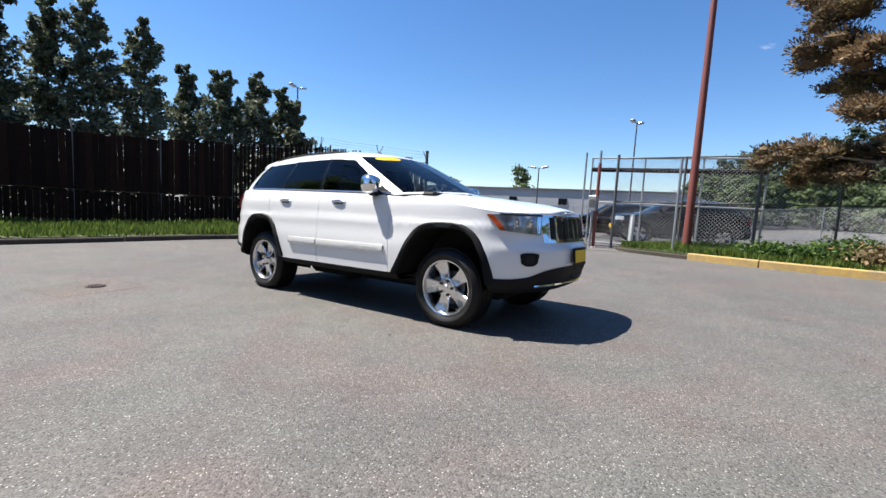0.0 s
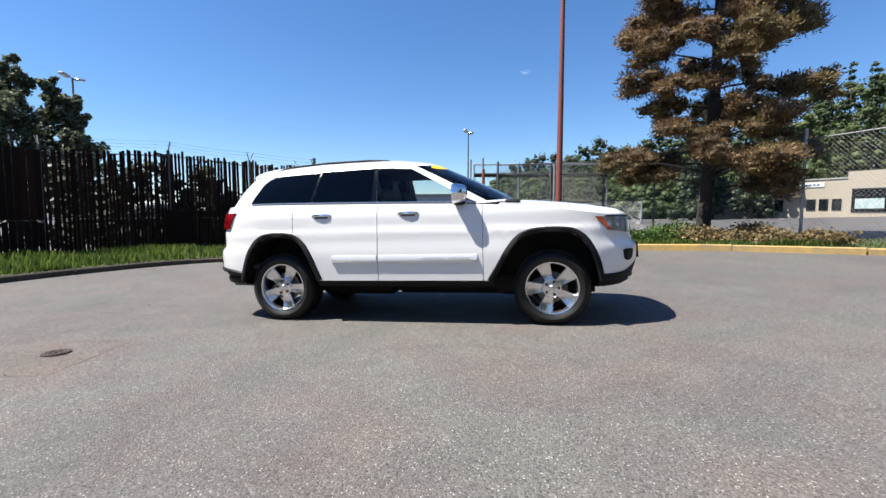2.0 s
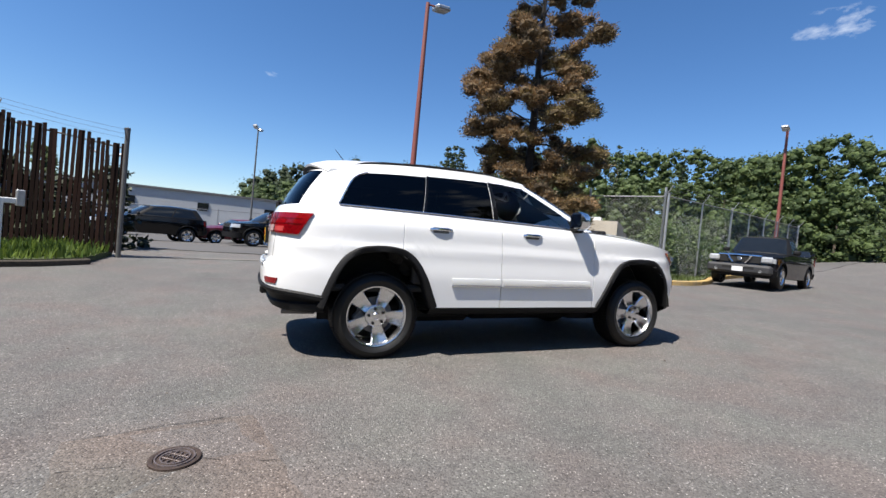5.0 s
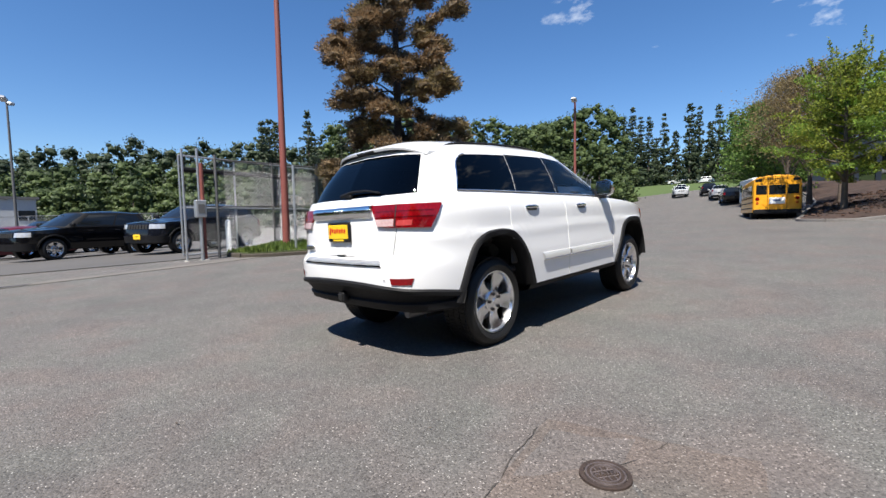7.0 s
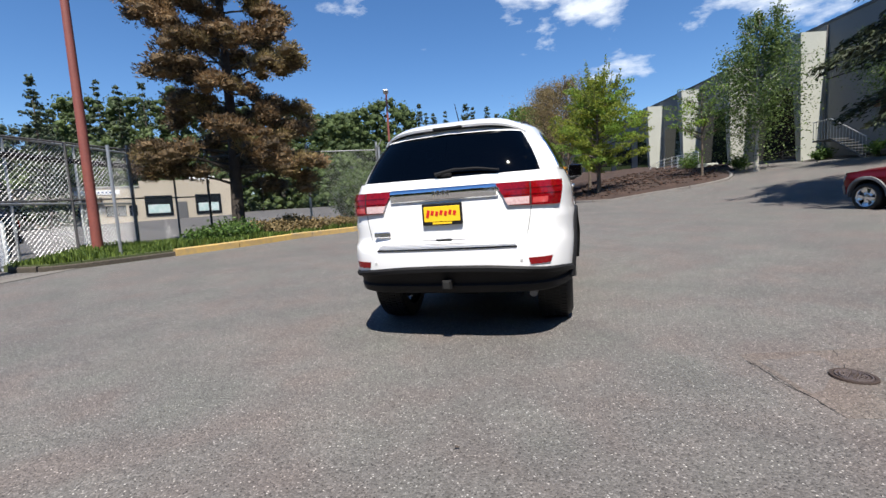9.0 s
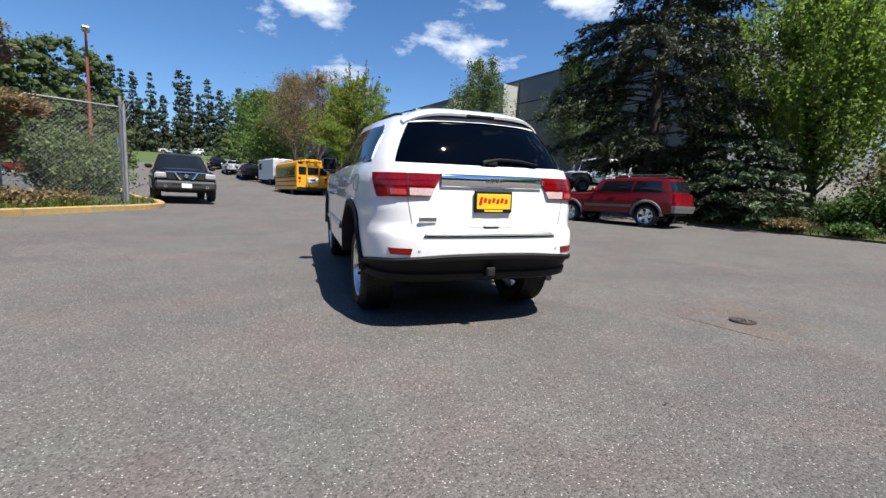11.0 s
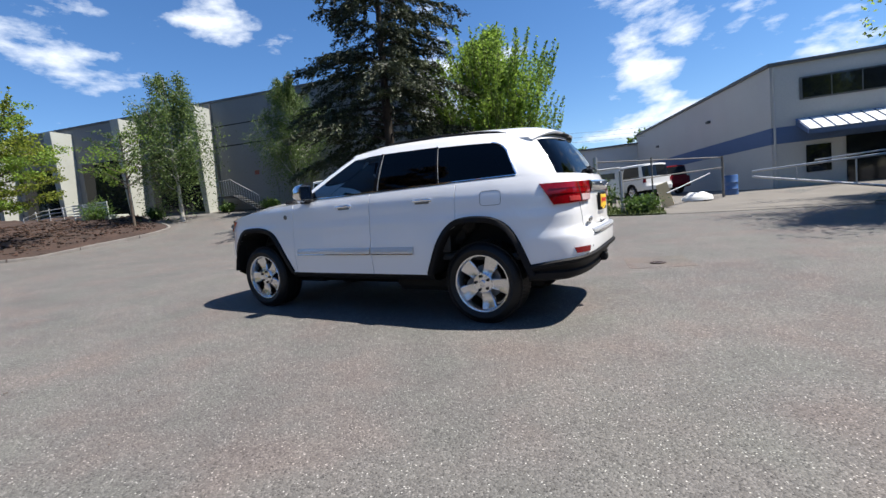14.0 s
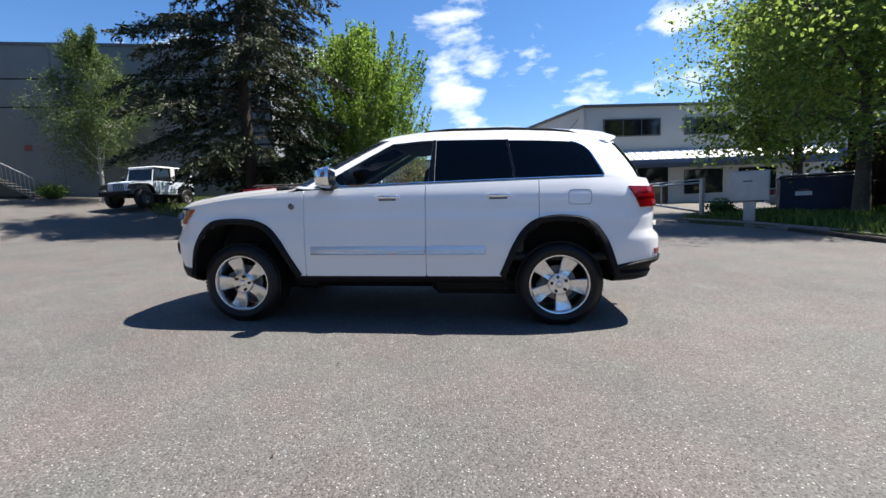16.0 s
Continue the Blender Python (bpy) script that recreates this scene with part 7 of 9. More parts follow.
# pale short off-roader with a hard top by the warehouse
def off_roader():
    """A square-built short off-roader: tub, tapered bonnet, flat wings, upright screen and a white hard top."""
    P_ = paint("pale_silver_blue_paint", (0.50, 0.56, 0.63), 0.4)
    b = thing("off_roader", "pale silver-blue short off-roader with a white hard top", "car", ground_pose(14.6, -14.1, 86))
    part("tub", Geo().slab([(-1.75, -0.74), (0.62, -0.74), (0.62, 0.74), (-1.75, 0.74)], 0.58, 1.13), P_, b, "pale painted body tub")
    hood = Geo()
    hood.grid([[(x, y * k, z + 0.03 * (1 - abs(y) / w)) for y in np.linspace(-w, w, 9)] for x, w, z, k in ((0.62, 0.70, 1.14, 1.0), (1.0, 0.66, 1.14, 1.0), (1.5, 0.58, 1.10, 1.0), (1.66, 0.55, 1.06, 1.0))])
    for sd in (1, -1):
        hood.add([(0.62, 0.70 * sd, 1.14), (1.66, 0.55 * sd, 1.06), (1.66, 0.55 * sd, 0.62), (0.62, 0.70 * sd, 0.62)], [(0, 1, 2, 3) if sd > 0 else (3, 2, 1, 0)])
    part("bonnet", hood, P_, b, "", False)
    gr = part("grille", Geo().box((1.67, 0, 0.84), (0.06, 1.12, 0.46), 0.03), P_, b, "painted grille with seven upright slots")
    for k in range(7):
        part("slot", Geo().box((1.702, -0.24 + 0.08 * k, 0.87), (0.01, 0.04, 0.30), 0.002), SEAM, gr)
    for sd in (1, -1):
        part("headlamp", Geo().lathe([(0.0, 0.04), (0.06, 0.035), (0.09, 0.02), (0.095, 0.0)], 20), LAMP_CLEAR, b, "round headlamp", True)
        LAST[0].matrix_basis = pose(1.70, 0.42 * sd, 0.90, 0, 0, -90)
        part("wing", Geo().grid([[(x, y * sd, z) for y in (0.52, 0.90)] + [(x, 0.90 * sd, z - 0.06)] for x, z in ((1.80, 0.78), (1.70, 0.98), (1.52, 1.02), (1.05, 1.02), (0.86, 0.92), (0.70, 0.60))], sd > 0), BLACK_TRIM, b, "black flat front wing", True, 30)
        part("rear_flare", Geo().grid([[(x, y * sd, z) for y in (0.72, 0.90)] + [(x, 0.90 * sd, z - 0.06)] for x, z in ((-0.66, 0.62), (-0.78, 0.90), (-0.98, 0.98), (-1.40, 0.98), (-1.58, 0.88), (-1.66, 0.66))], sd > 0), BLACK_TRIM, b, "black rear flare", True, 30)
        door = part("door", Geo().box((0.08, 0.752 * sd, 0.90), (0.92, 0.03, 0.50), 0.02), P_, b, "painted door")
        part("door_handle", Geo().box((-0.28, 0.775 * sd, 1.02), (0.14, 0.03, 0.035), 0.01), BLACK_TRIM, door)
        part("mirror", Geo().box((0.52, 0.92 * sd, 1.24), (0.08, 0.16, 0.14), 0.03), BLACK_TRIM, b, "", True, 60)
        part("door_frame", Geo().tube([(0.58, 0.72 * sd, 1.13), (0.42, 0.68 * sd, 1.72), (-0.36, 0.68 * sd, 1.74), (-0.38, 0.72 * sd, 1.13)], 0.03, 6), BLACK_TRIM, b)
        part("side_window", Geo().add([(0.52, 0.71 * sd, 1.15), (-0.34, 0.71 * sd, 1.15), (-0.34, 0.68 * sd, 1.70), (0.40, 0.68 * sd, 1.70)], [(0, 1, 2, 3)]), DARK_GLASS, b)
        part("top_side", Geo().box((-0.52, 0.71 * sd, 1.44), (0.26, 0.04, 0.62), 0.02, Matrix.Rotation(radians(-3 * sd), 3, "X")), WHITEP, b, "white hard top pillar")
        part("quarter_window", Geo().box((-1.12, 0.705 * sd, 1.44), (0.86, 0.03, 0.46), 0.02, Matrix.Rotation(radians(-3 * sd), 3, "X")), DARK_GLASS, b)
        part("top_side", Geo().box((-1.68, 0.705 * sd, 1.44), (0.14, 0.04, 0.62), 0.02, Matrix.Rotation(radians(-3 * sd), 3, "X")), WHITEP, b, "white hard top pillar")
        part("sill_step", Geo().tube([(0.66, 0.80 * sd, 0.52), (-0.62, 0.80 * sd, 0.52)], 0.035, 8), BLACK_TRIM, b)
        for x in (1.25, -1.17):
            wheel(b, x, 0.86 * sd, 0.40, sd, 0.40, 0.22, 0.25, GALV_DARK, n=28)
    part("screen_frame", Geo().tube([(0.62, -0.66, 1.15), (0.44, -0.62, 1.74), (0.44, 0.62, 1.74), (0.62, 0.66, 1.15), (0.62, -0.66, 1.15)], 0.035, 6), P_, b)
    part("windscreen", Geo().add([(0.61, -0.64, 1.17), (0.61, 0.64, 1.17), (0.45, 0.60, 1.72), (0.45, -0.60, 1.72)], [(0, 1, 2, 3)]), DARK_GLASS, b)
    part("hard_top", Geo().box((-0.66, 0, 1.78), (2.26, 1.42, 0.10), 0.045), WHITEP, b, "white hard top roof", True, 40)
    part("front_bumper", Geo().box((1.90, 0, 0.60), (0.18, 1.50, 0.20), 0.04), BLACK_TRIM, b, "black bumper", True, 40)
    part("tailgate", Geo().box((-1.77, 0, 0.88), (0.05, 1.4, 0.5), 0.02), P_, b)
    part("spare_wheel", Geo().lathe([(0.0, 0.02), (0.2, 0.03), (0.36, 0.05), (0.39, 0.12), (0.36, 0.20), (0.0, 0.20)], 28), RUBBER, b, "", True, 40)
    LAST[0].matrix_basis = pose(-1.98, 0, 1.02, 0, 0, 90)
    part("underbody", Geo().box((0.1, 0, 0.50), (3.3, 0.9, 0.14), 0.02), SEAM, b)
    return b


off_roader()

# dealer cars beyond the gate
LOTG = "dark cars parked in the storage lot"
auto("black crossover parked beyond the sliding gate", ground_pose(-1.9, 17.9, 202), BLACKP, 4.62, 1.86, 1.70, 1.04, 1.10, 0.36, 2.7, 0.90, 0.37, (1.25, 0.40), (-2.05, -1.75), 0.64, 0.2, BLACK_TRIM, LOTG, True, None, 7, "crossover")
auto("dark navy SUV with a yellow dealer plate beyond the gate", ground_pose(1.17, 15.1, 205), NAVYP, 4.8, 1.94, 1.76, 1.10, 1.2, 0.40, 2.91, 0.85, 0.39, (1.25, 0.40), (-2.2, -1.9), 0.64, 0.3, BLACK_TRIM, LOTG, True, YELLOW, 7, "suv_black")
auto("dark maroon saloon in the storage lot", ground_pose(-3.9, 22.6, 205), MAROONP, 4.7, 1.82, 1.45, 0.86, 0.95, 0.3, 2.75, 0.95, 0.33, (0.95, 0.2), (-1.9, -1.3), 0.6, 0.0, None, LOTG, True, None, 3, "saloon")
auto("black SUV in the back row of the storage lot", ground_pose(-7.6, 20.2, 205), BLACKP, 4.8, 1.94, 1.76, 1.05, 1.18, 0.42, 2.9, 0.9, 0.38, (1.05, 0.2), (-2.2, -1.9), 0.64, 0.3, BLACK_TRIM, LOTG, True, None, 7, "suv_black")
auto("black SUV in the back row of the storage lot", ground_pose(-2.4, 25.8, 205), BLACKP, 4.8, 1.94, 1.76, 1.05, 1.18, 0.42, 2.9, 0.9, 0.38, (1.05, 0.2), (-2.2, -1.9), 0.64, 0.3, BLACK_TRIM, LOTG, True, None, 7, "suv_black")
auto("silver SUV at the back of the storage lot", ground_pose(-12.9, 30.4, 20), SILVERP, 4.8, 1.9, 1.76, 1.05, 1.18, 0.42, 2.9, 0.9, 0.38, (1.05, 0.2), (-2.2, -1.9), 0.64, 0.6, None, "", True, None, 7, "suv_silver")
auto("dark grey saloon in the storage lot", ground_pose(1.2, 24.0, 205), paint("graphite_car_paint", (0.05, 0.052, 0.056)), 4.7, 1.82, 1.45, 0.86, 0.95, 0.3, 2.75, 0.95, 0.33, (0.95, 0.2), (-1.9, -1.3), 0.6, 0.0, None, LOTG, True, None, 3, "saloon")
auto("black SUV parked close behind the slatted fence", ground_pose(-10.4, 11.6, 200), BLACKP, 4.8, 1.94, 1.76, 1.05, 1.18, 0.42, 2.9, 0.9, 0.38, (1.05, 0.2), (-2.2, -1.9), 0.64, 0.3, BLACK_TRIM, LOTG, True, None, 7, "suv_black")
auto("black SUV parked close behind the slatted fence", ground_pose(-14.6, 10.4, 200), BLACKP, 4.8, 1.94, 1.76, 1.05, 1.18, 0.42, 2.9, 0.9, 0.38, (1.05, 0.2), (-2.2, -1.9), 0.64, 0.3, BLACK_TRIM, LOTG, True, None, 7, "suv_black")
# cars along the road beyond the bus
ROADG = "cars parked along the road"
for k, (x, y, c, lab) in enumerate(((45.2, 5.9, BLACKP, "black saloon parked beyond the white van"), (59.5, 11.0, NAVYP, "dark blue saloon parked along the road"), (51.5, 8.2, SILVERP, "silver saloon parked along the road"))):
    auto(lab, ground_pose(x, y, 16), c, 4.6, 1.8, 1.5, 0.9, 0.98, 0.32, 2.7, 0.92, 0.33, (0.95, 0.25), (-1.9, -1.4), 0.62, 0.1, None, ROADG, True, None, 3, "saloon")
for x, y, c, lab in ((46.0, 21.5, NAVYP, "dark blue car far along the road"), (52.0, 24.5, BLACKP, "black car far along the road"), (70.0, 17.0, WHITEP, "white car far along the road"), (62.0, 15.0, SILVERP, "silver car far along the road")):
    auto(lab, ground_pose(x, y, 200), c, 4.5, 1.8, 1.5, 0.9, 0.98, 0.32, 2.7, 0.92, 0.33, (0.95, 0.25), (-1.9, -1.4), 0.62, 0.1, None, ROADG, True, None, 3, "saloon")
for x, y, c, lab in ((43.0, 24.0, REDP, "small red car across the far lot"),):
    auto(lab, ground_pose(x, y, 130), c, 4.4, 1.78, 1.48, 0.9, 0.97, 0.32, 2.6, 0.9, 0.33, (0.95, 0.25), (-1.8, -1.4), 0.62, 0.1, None, "cars across the far lot", True, None, 3, "saloon")
for x, y in ((98.5, 25.0), (99.5, 20.8)):
    auto("white car parked on top of the far grass bank", pose(x, y, 7.72, 0, 0, 100), WHITEP, 4.5, 1.8, 1.5, 0.9, 0.98, 0.32, 2.7, 0.92, 0.33, (0.95, 0.25), (-1.9, -1.4), 0.62, 0.1, None, "cars on the far bank", True, None, 3, "saloon")
# white passenger van and a red one in the yard
auto("white passenger van parked in the paved yard", ground_pose(0.05, -25.3, -49), WHITEP, 5.2, 1.95, 2.0, 1.05, 1.12, 0.4, 3.3, 0.75, 0.36, (1.75, 1.15), (-2.45, -2.3), 0.74, 0.8, None, "", True, None, 3, "van")
auto("dark red van behind the white van", ground_pose(-1.0, -28.4, -49), REDP, 4.9, 1.9, 1.85, 1.0, 1.1, 0.4, 3.1, 0.75, 0.35, (1.6, 1.0), (-2.3, -2.15), 0.72, 0.8, None, "", True, None, 3, "van")
auto("silver car behind the dumpster", ground_pose(-14.6, -14.2, 150), SILVERP, 4.5, 1.8, 1.5, 0.9, 0.98, 0.32, 2.7, 0.92, 0.33, (0.95, 0.25), (-1.9, -1.4), 0.62, 0.1, None, "", True, None, 3, "saloon")


def school_bus():
    """A short yellow school bus, its tail towards the lot."""
    Y = mat("school_bus_yellow", (0.80, 0.36, 0.015), (0.72, 0.31, 0.012), 0.35, coat=0.6, grain=5, blotch=0.6)
    b = thing("school_bus", "short yellow school bus with black rub rails, tail towards the lot", "bus", ground_pose(25.0, 0.18, 14, -0.16) @ Matrix.Scale(0.96, 4))
    L, W, z0, z1 = 6.4, 2.25, 0.55, 2.62
    rows = []
    for x, k in ((0.0, 0.94), (0.06, 0.985), (0.16, 1.0), (L, 1.0)):
        w = W / 2 * k
        zt = z1 - (0.06 if x < 0.05 else 0)
        prof = [(w, z0), (w, 1.25), (w, 1.30), (w * 0.985, 2.15), (w * 0.95, 2.38), (w * 0.80, zt - 0.08), (w * 0.4, zt), (0, zt + 0.02)]
        rows.append([(x, y, z) for y, z in prof] + [(x, -y, z) for y, z in prof[-2::-1]])
    g = Geo().grid(rows)
    n = len(rows[0])
    g.f += [tuple(range(n)), tuple(range(len(g.v) - n, len(g.v)))[::-1]]
    part("body", g, Y, b, "yellow painted bus body", True, 35)
    for side in (1, -1):
        for z in (0.80, 1.12, 1.42):
            part("rub_rail", Geo().box((L / 2, (W / 2 + 0.01) * side, z), (L - 0.1, 0.03, 0.06), 0.01), BLACK_TRIM, b)
        for k in range(6):
            part("side_window", Geo().box((0.85 + k * 0.92, (W / 2 - 0.012) * side, 1.82), (0.80, 0.05, 0.62), 0.02), DARK_GLASS, b)
        part("tail_lamp", Geo().lathe([(0.0, 0.03), (0.09, 0.03), (0.10, 0.0)], 20), LAMP_RED, b)
        LAST[0].matrix_basis = pose(0.0, 0.90 * side, 1.32, 0, 0, 90)
        part("tail_lamp", Geo().lathe([(0.0, 0.03), (0.06, 0.03), (0.07, 0.0)], 20), LAMP_AMBER, b)
        LAST[0].matrix_basis = pose(0.0, 0.90 * side, 1.08, 0, 0, 90)
        part("warning_lamp", Geo().box((0.02, 0.86 * side, 2.36), (0.08, 0.32, 0.16), 0.02), BLACK_TRIM, b)
        part("rear_window", Geo().box((0.01, 0.72 * side, 1.82), (0.06, 0.50, 0.52), 0.02), DARK_GLASS, b)
        wheel(b, 1.5, 1.05 * side, 0.40, side, 0.40, 0.24, 0.35, GALV_DARK)
        wheel(b, 5.3, 1.05 * side, 0.40, side, 0.40, 0.24, 0.26, GALV_DARK)
    part("door_window", Geo().box((0.0, 0, 1.82), (0.06, 0.74, 0.52), 0.02), DARK_GLASS, b)
    part("emergency_door", Geo().tube([(-0.012, -0.44, 0.75), (-0.012, -0.44, 2.16), (-0.012, 0.44, 2.16), (-0.012, 0.44, 0.75)], 0.012, 6), BLACK_TRIM, b)
    sg = part("stop_notice", Geo().box((-0.02, 0.0, 1.20), (0.03, 0.72, 0.36), 0.006), WHITE_METAL, b, "white notice with an unreadable blue mark")
    part("notice_mark", Geo().box((-0.04, 0.0, 1.22), (0.01, 0.34, 0.10), 0.003), BLUE_BAND, sg)
    for k in range(9):
        part("roof_letter", Geo().box((0.0, -0.42 + 0.105 * k, 2.42), (0.03, 0.05, 0.10), 0.006), BLACK_INK, b)
    part("rear_bumper", Geo().box((-0.06, 0, 0.60), (0.14, 2.2, 0.24), 0.03), BLACK_TRIM, b)
    part("chassis", Geo().box((L / 2, 0, 0.52), (L - 0.2, 1.6, 0.14), 0.02), SEAM, b)
    part("nose", Geo().box((L + 0.55, 0, 1.0), (1.2, 1.75, 0.9), 0.15), Y, b, "", True, 40)
    return b


school_bus()


def box_van():
    """A white step van before the bus."""
    b = thing("step_van", "white step van with a red lower panel, parked before the bus", "van", ground_pose(37.6, 2.25, 20) @ Matrix.Scale(0.86, 4))
    part("body", Geo().box((2.6, 0, 1.65), (5.2, 2.15, 2.2), 0.08), WHITEP, b, "", True, 40)
    for k in range(3):
        part("panel", Geo().box((-0.01, -0.66 + 0.66 * k, 1.8), (0.03, 0.6, 1.6), 0.02), WHITE_METAL, b)
    part("lower_panel", Geo().box((-0.02, 0, 0.72), (0.05, 2.0, 0.34), 0.02), REDP, b)
    for side in (1, -1):
        part("window", Geo().box((4.4, 1.07 * side, 2.0), (0.9, 0.04, 0.7), 0.02), DARK_GLASS, b)
        wheel(b, 1.2, 1.02 * side, 0.38, side, 0.38, 0.22, 0.26, GALV_DARK)
        wheel(b, 4.4, 1.02 * side, 0.38, side, 0.38, 0.22, 0.26, GALV_DARK)
    part("chassis", Geo().box((2.6, 0, 0.5), (5.0, 1.6, 0.14), 0.02), SEAM, b)
    return b


box_van()


# ---- plants ----
LEAF_DARK = foliage("spruce_needles", (0.044, 0.056, 0.028), (0.015, 0.020, 0.010), 0.15, 0.9)
LEAF_SPRUCE_TIP = foliage("spruce_tips", (0.080, 0.098, 0.046), (0.032, 0.042, 0.020), 0.15, 0.8)
LEAF_EVERGREEN = foliage("evergreen_shrub_leaves", (0.100, 0.150, 0.072), (0.034, 0.056, 0.028), 0.25)
LEAF_BUSH = foliage("pale_bush_leaves", (0.165, 0.225, 0.085), (0.06, 0.10, 0.032), 0.35)
LEAF_BROWN = foliage("dying_needles", (0.32, 0.205, 0.105), (0.15, 0.098, 0.052), 0.3, 0.8)
LEAF_BRONZE = foliage("bronzed_needles", (0.26, 0.195, 0.085), (0.115, 0.09, 0.042), 0.3, 0.8)
LEAF_UMBER = foliage("dark_umber_needles", (0.17, 0.118, 0.064), (0.07, 0.052, 0.032), 0.2, 0.8)
LEAF_MAPLE = foliage("maple_leaves", (0.27, 0.40, 0.065), (0.13, 0.21, 0.034), 0.55)
LEAF_YELLOW = foliage("yellow_green_leaves", (0.28, 0.32, 0.045), (0.11, 0.155, 0.024), 0.5)
LEAF_MID = foliage("mid_green_leaves", (0.155, 0.245, 0.05), (0.06, 0.115, 0.026), 0.45)
LEAF_SHADE = foliage("shade_tree_leaves", (0.31, 0.40, 0.085), (0.13, 0.20, 0.042), 0.65)
LEAF_BIRCH = foliage("birch_leaves", (0.14, 0.20, 0.06), (0.06, 0.10, 0.03), 0.4)
LEAF_RUSSET = foliage("russet_young_leaves", (0.27, 0.20, 0.09), (0.14, 0.11, 0.05), 0.4, 0.7)
LEAF_SHRUB = foliage("shrub_leaves", (0.10, 0.17, 0.035), (0.04, 0.08, 0.02), 0.35)
LEAF_DRY = foliage("dry_ground_cover", (0.26, 0.19, 0.09), (0.13, 0.10, 0.045), 0.3)
LEAF_POPLAR = foliage("poplar_leaves", (0.20, 0.225, 0.14), (0.045, 0.058, 0.034), 0.35)
LEAF_HILL = foliage("hill_leaves", (0.092, 0.128, 0.042), (0.048, 0.072, 0.026), 0.3, 0.6)
LEAF_HILL_DARK = foliage("hill_needles", (0.055, 0.076, 0.036), (0.026, 0.040, 0.021), 0.2, 0.6)


def leaf_mesh(centres, size, rng, flat=0.0, longer=1.6, down=0.0):
    """Many small four-cornered leaves, bent along the middle, scattered at the given places."""
    c = np.asarray(centres, float)
    n = len(c)
    a = rng.normal(size=(n, 3))
    a[:, 2] *= 1 - flat
    a[:, 2] -= down
    a /= np.linalg.norm(a, axis=1, keepdims=True) + 1e-9
    b = np.cross(a, rng.normal(size=(n, 3)))
    b /= np.linalg.norm(b, axis=1, keepdims=True) + 1e-9
    s = (size * rng.uniform(0.6, 1.3, size=(n, 1)))
    a, b = a * s * longer, b * s
    nrm = np.cross(a, b)
    nrm /= np.linalg.norm(nrm, axis=1, keepdims=True) + 1e-9
    v = np.empty((n, 4, 3))
    v[:, 0], v[:, 1], v[:, 2], v[:, 3] = c - a * 0.5, c - b * 0.5 + nrm * s * 0.15, c + a * 0.5, c + b * 0.5 + nrm * s * 0.15
    me = bpy.data.meshes.new("leaves")
    me.vertices.add(n * 4)
    me.vertices.foreach_set("co", v.ravel())
    me.loops.add(n * 4)
    me.loops.foreach_set("vertex_index", np.arange(n * 4, dtype=np.int32))
    me.polygons.add(n)
    me.polygons.foreach_set("loop_start", np.arange(0, n * 4, 4, dtype=np.int32))
    me.update(calc_edges=True)
    return me


def limbs(rng, high, spread, first, count, up=0.5, r=0.12, lean=0.0, wob=0.25):
    """A trunk with limbs and twigs. Returns the wood and the tips round which leaves grow."""
    g, tips = Geo(), []
    trunk = [Vector((0, 0, -0.2))]
    for k in range(1, 9):
        t = k / 8
        trunk.append(Vector((lean * t * high + rng.normal() * wob * t * 0.35, rng.normal() * wob * t * 0.35, high * t)))
    g.tube(trunk, [r * (1.25 if k == 0 else 1 - 0.88 * k / 8) for k in range(9)], 9)
    for k in range(count):
        t = first + (1 - first) * (k + rng.uniform(0, 0.8)) / count
        i = min(int(t * 8), 7)
        p = trunk[i].lerp(trunk[i + 1], t * 8 - i)
        ang = k * 2.4 + rng.uniform(-0.4, 0.4)
        reach = spread * (1 - 0.75 * max(0, (t - 0.35) / 0.65) ** 1.5) * rng.uniform(0.7, 1.1)
        d = Vector((math.cos(ang), math.sin(ang), up + rng.uniform(-0.15, 0.35))).normalized()
        pts = [p]
        for s in range(1, 5):
            d = (d + Vector((rng.normal() * 0.16, rng.normal() * 0.16, 0.06 + rng.normal() * 0.1))).normalized()
            pts.append(pts[-1] + d * reach / 4)
        rr = r * 0.42 * (1 - 0.6 * t)
        g.tube(pts, [rr * (1 - 0.2 * s) for s in range(5)], 5)
        for s in (2, 3, 4):
            tips.append((pts[s], reach * 0.30))
            for q in range(3):
                e = Vector((rng.normal(), rng.normal(), rng.normal() * 0.6 + 0.15)).normalized()
                tip = pts[s] + e * reach * rng.uniform(0.18, 0.36)
                g.tube([pts[s], tip], [rr * 0.4, rr * 0.12], 4, False)
                tips.append((tip, reach * 0.24))
    tips.append((trunk[-1], spread * 0.22))
    return g, tips


def broadleaf(name, label, m, leaf, high, spread, first=0.25, count=16, per=70, size=0.11, bark=None, seed=1, up=0.5, r=0.14, weep=0.0, lean=0.0, puff=1.0):
    rng = np.random.default_rng(seed)
    tree = thing(name, label, "tree", m)
    g, tips = limbs(rng, high, spread, first, count, up, r, lean)
    part("trunk", g, bark or BARK, tree, "", True, 60)
    out = []
    for p, rad in tips:
        n = int(per * rng.uniform(0.6, 1.4))
        q = np.clip(rng.normal(size=(n, 3)), -1.5, 1.5) * rad * 0.55 * puff + np.array(p)
        if weep:
            q[:, 2] -= np.abs(rng.exponential(weep, n))
        out.append(q)
    c = np.concatenate(out)
    part("crown", leaf_mesh(c, size, rng, 0.2), leaf, tree)
    return tree


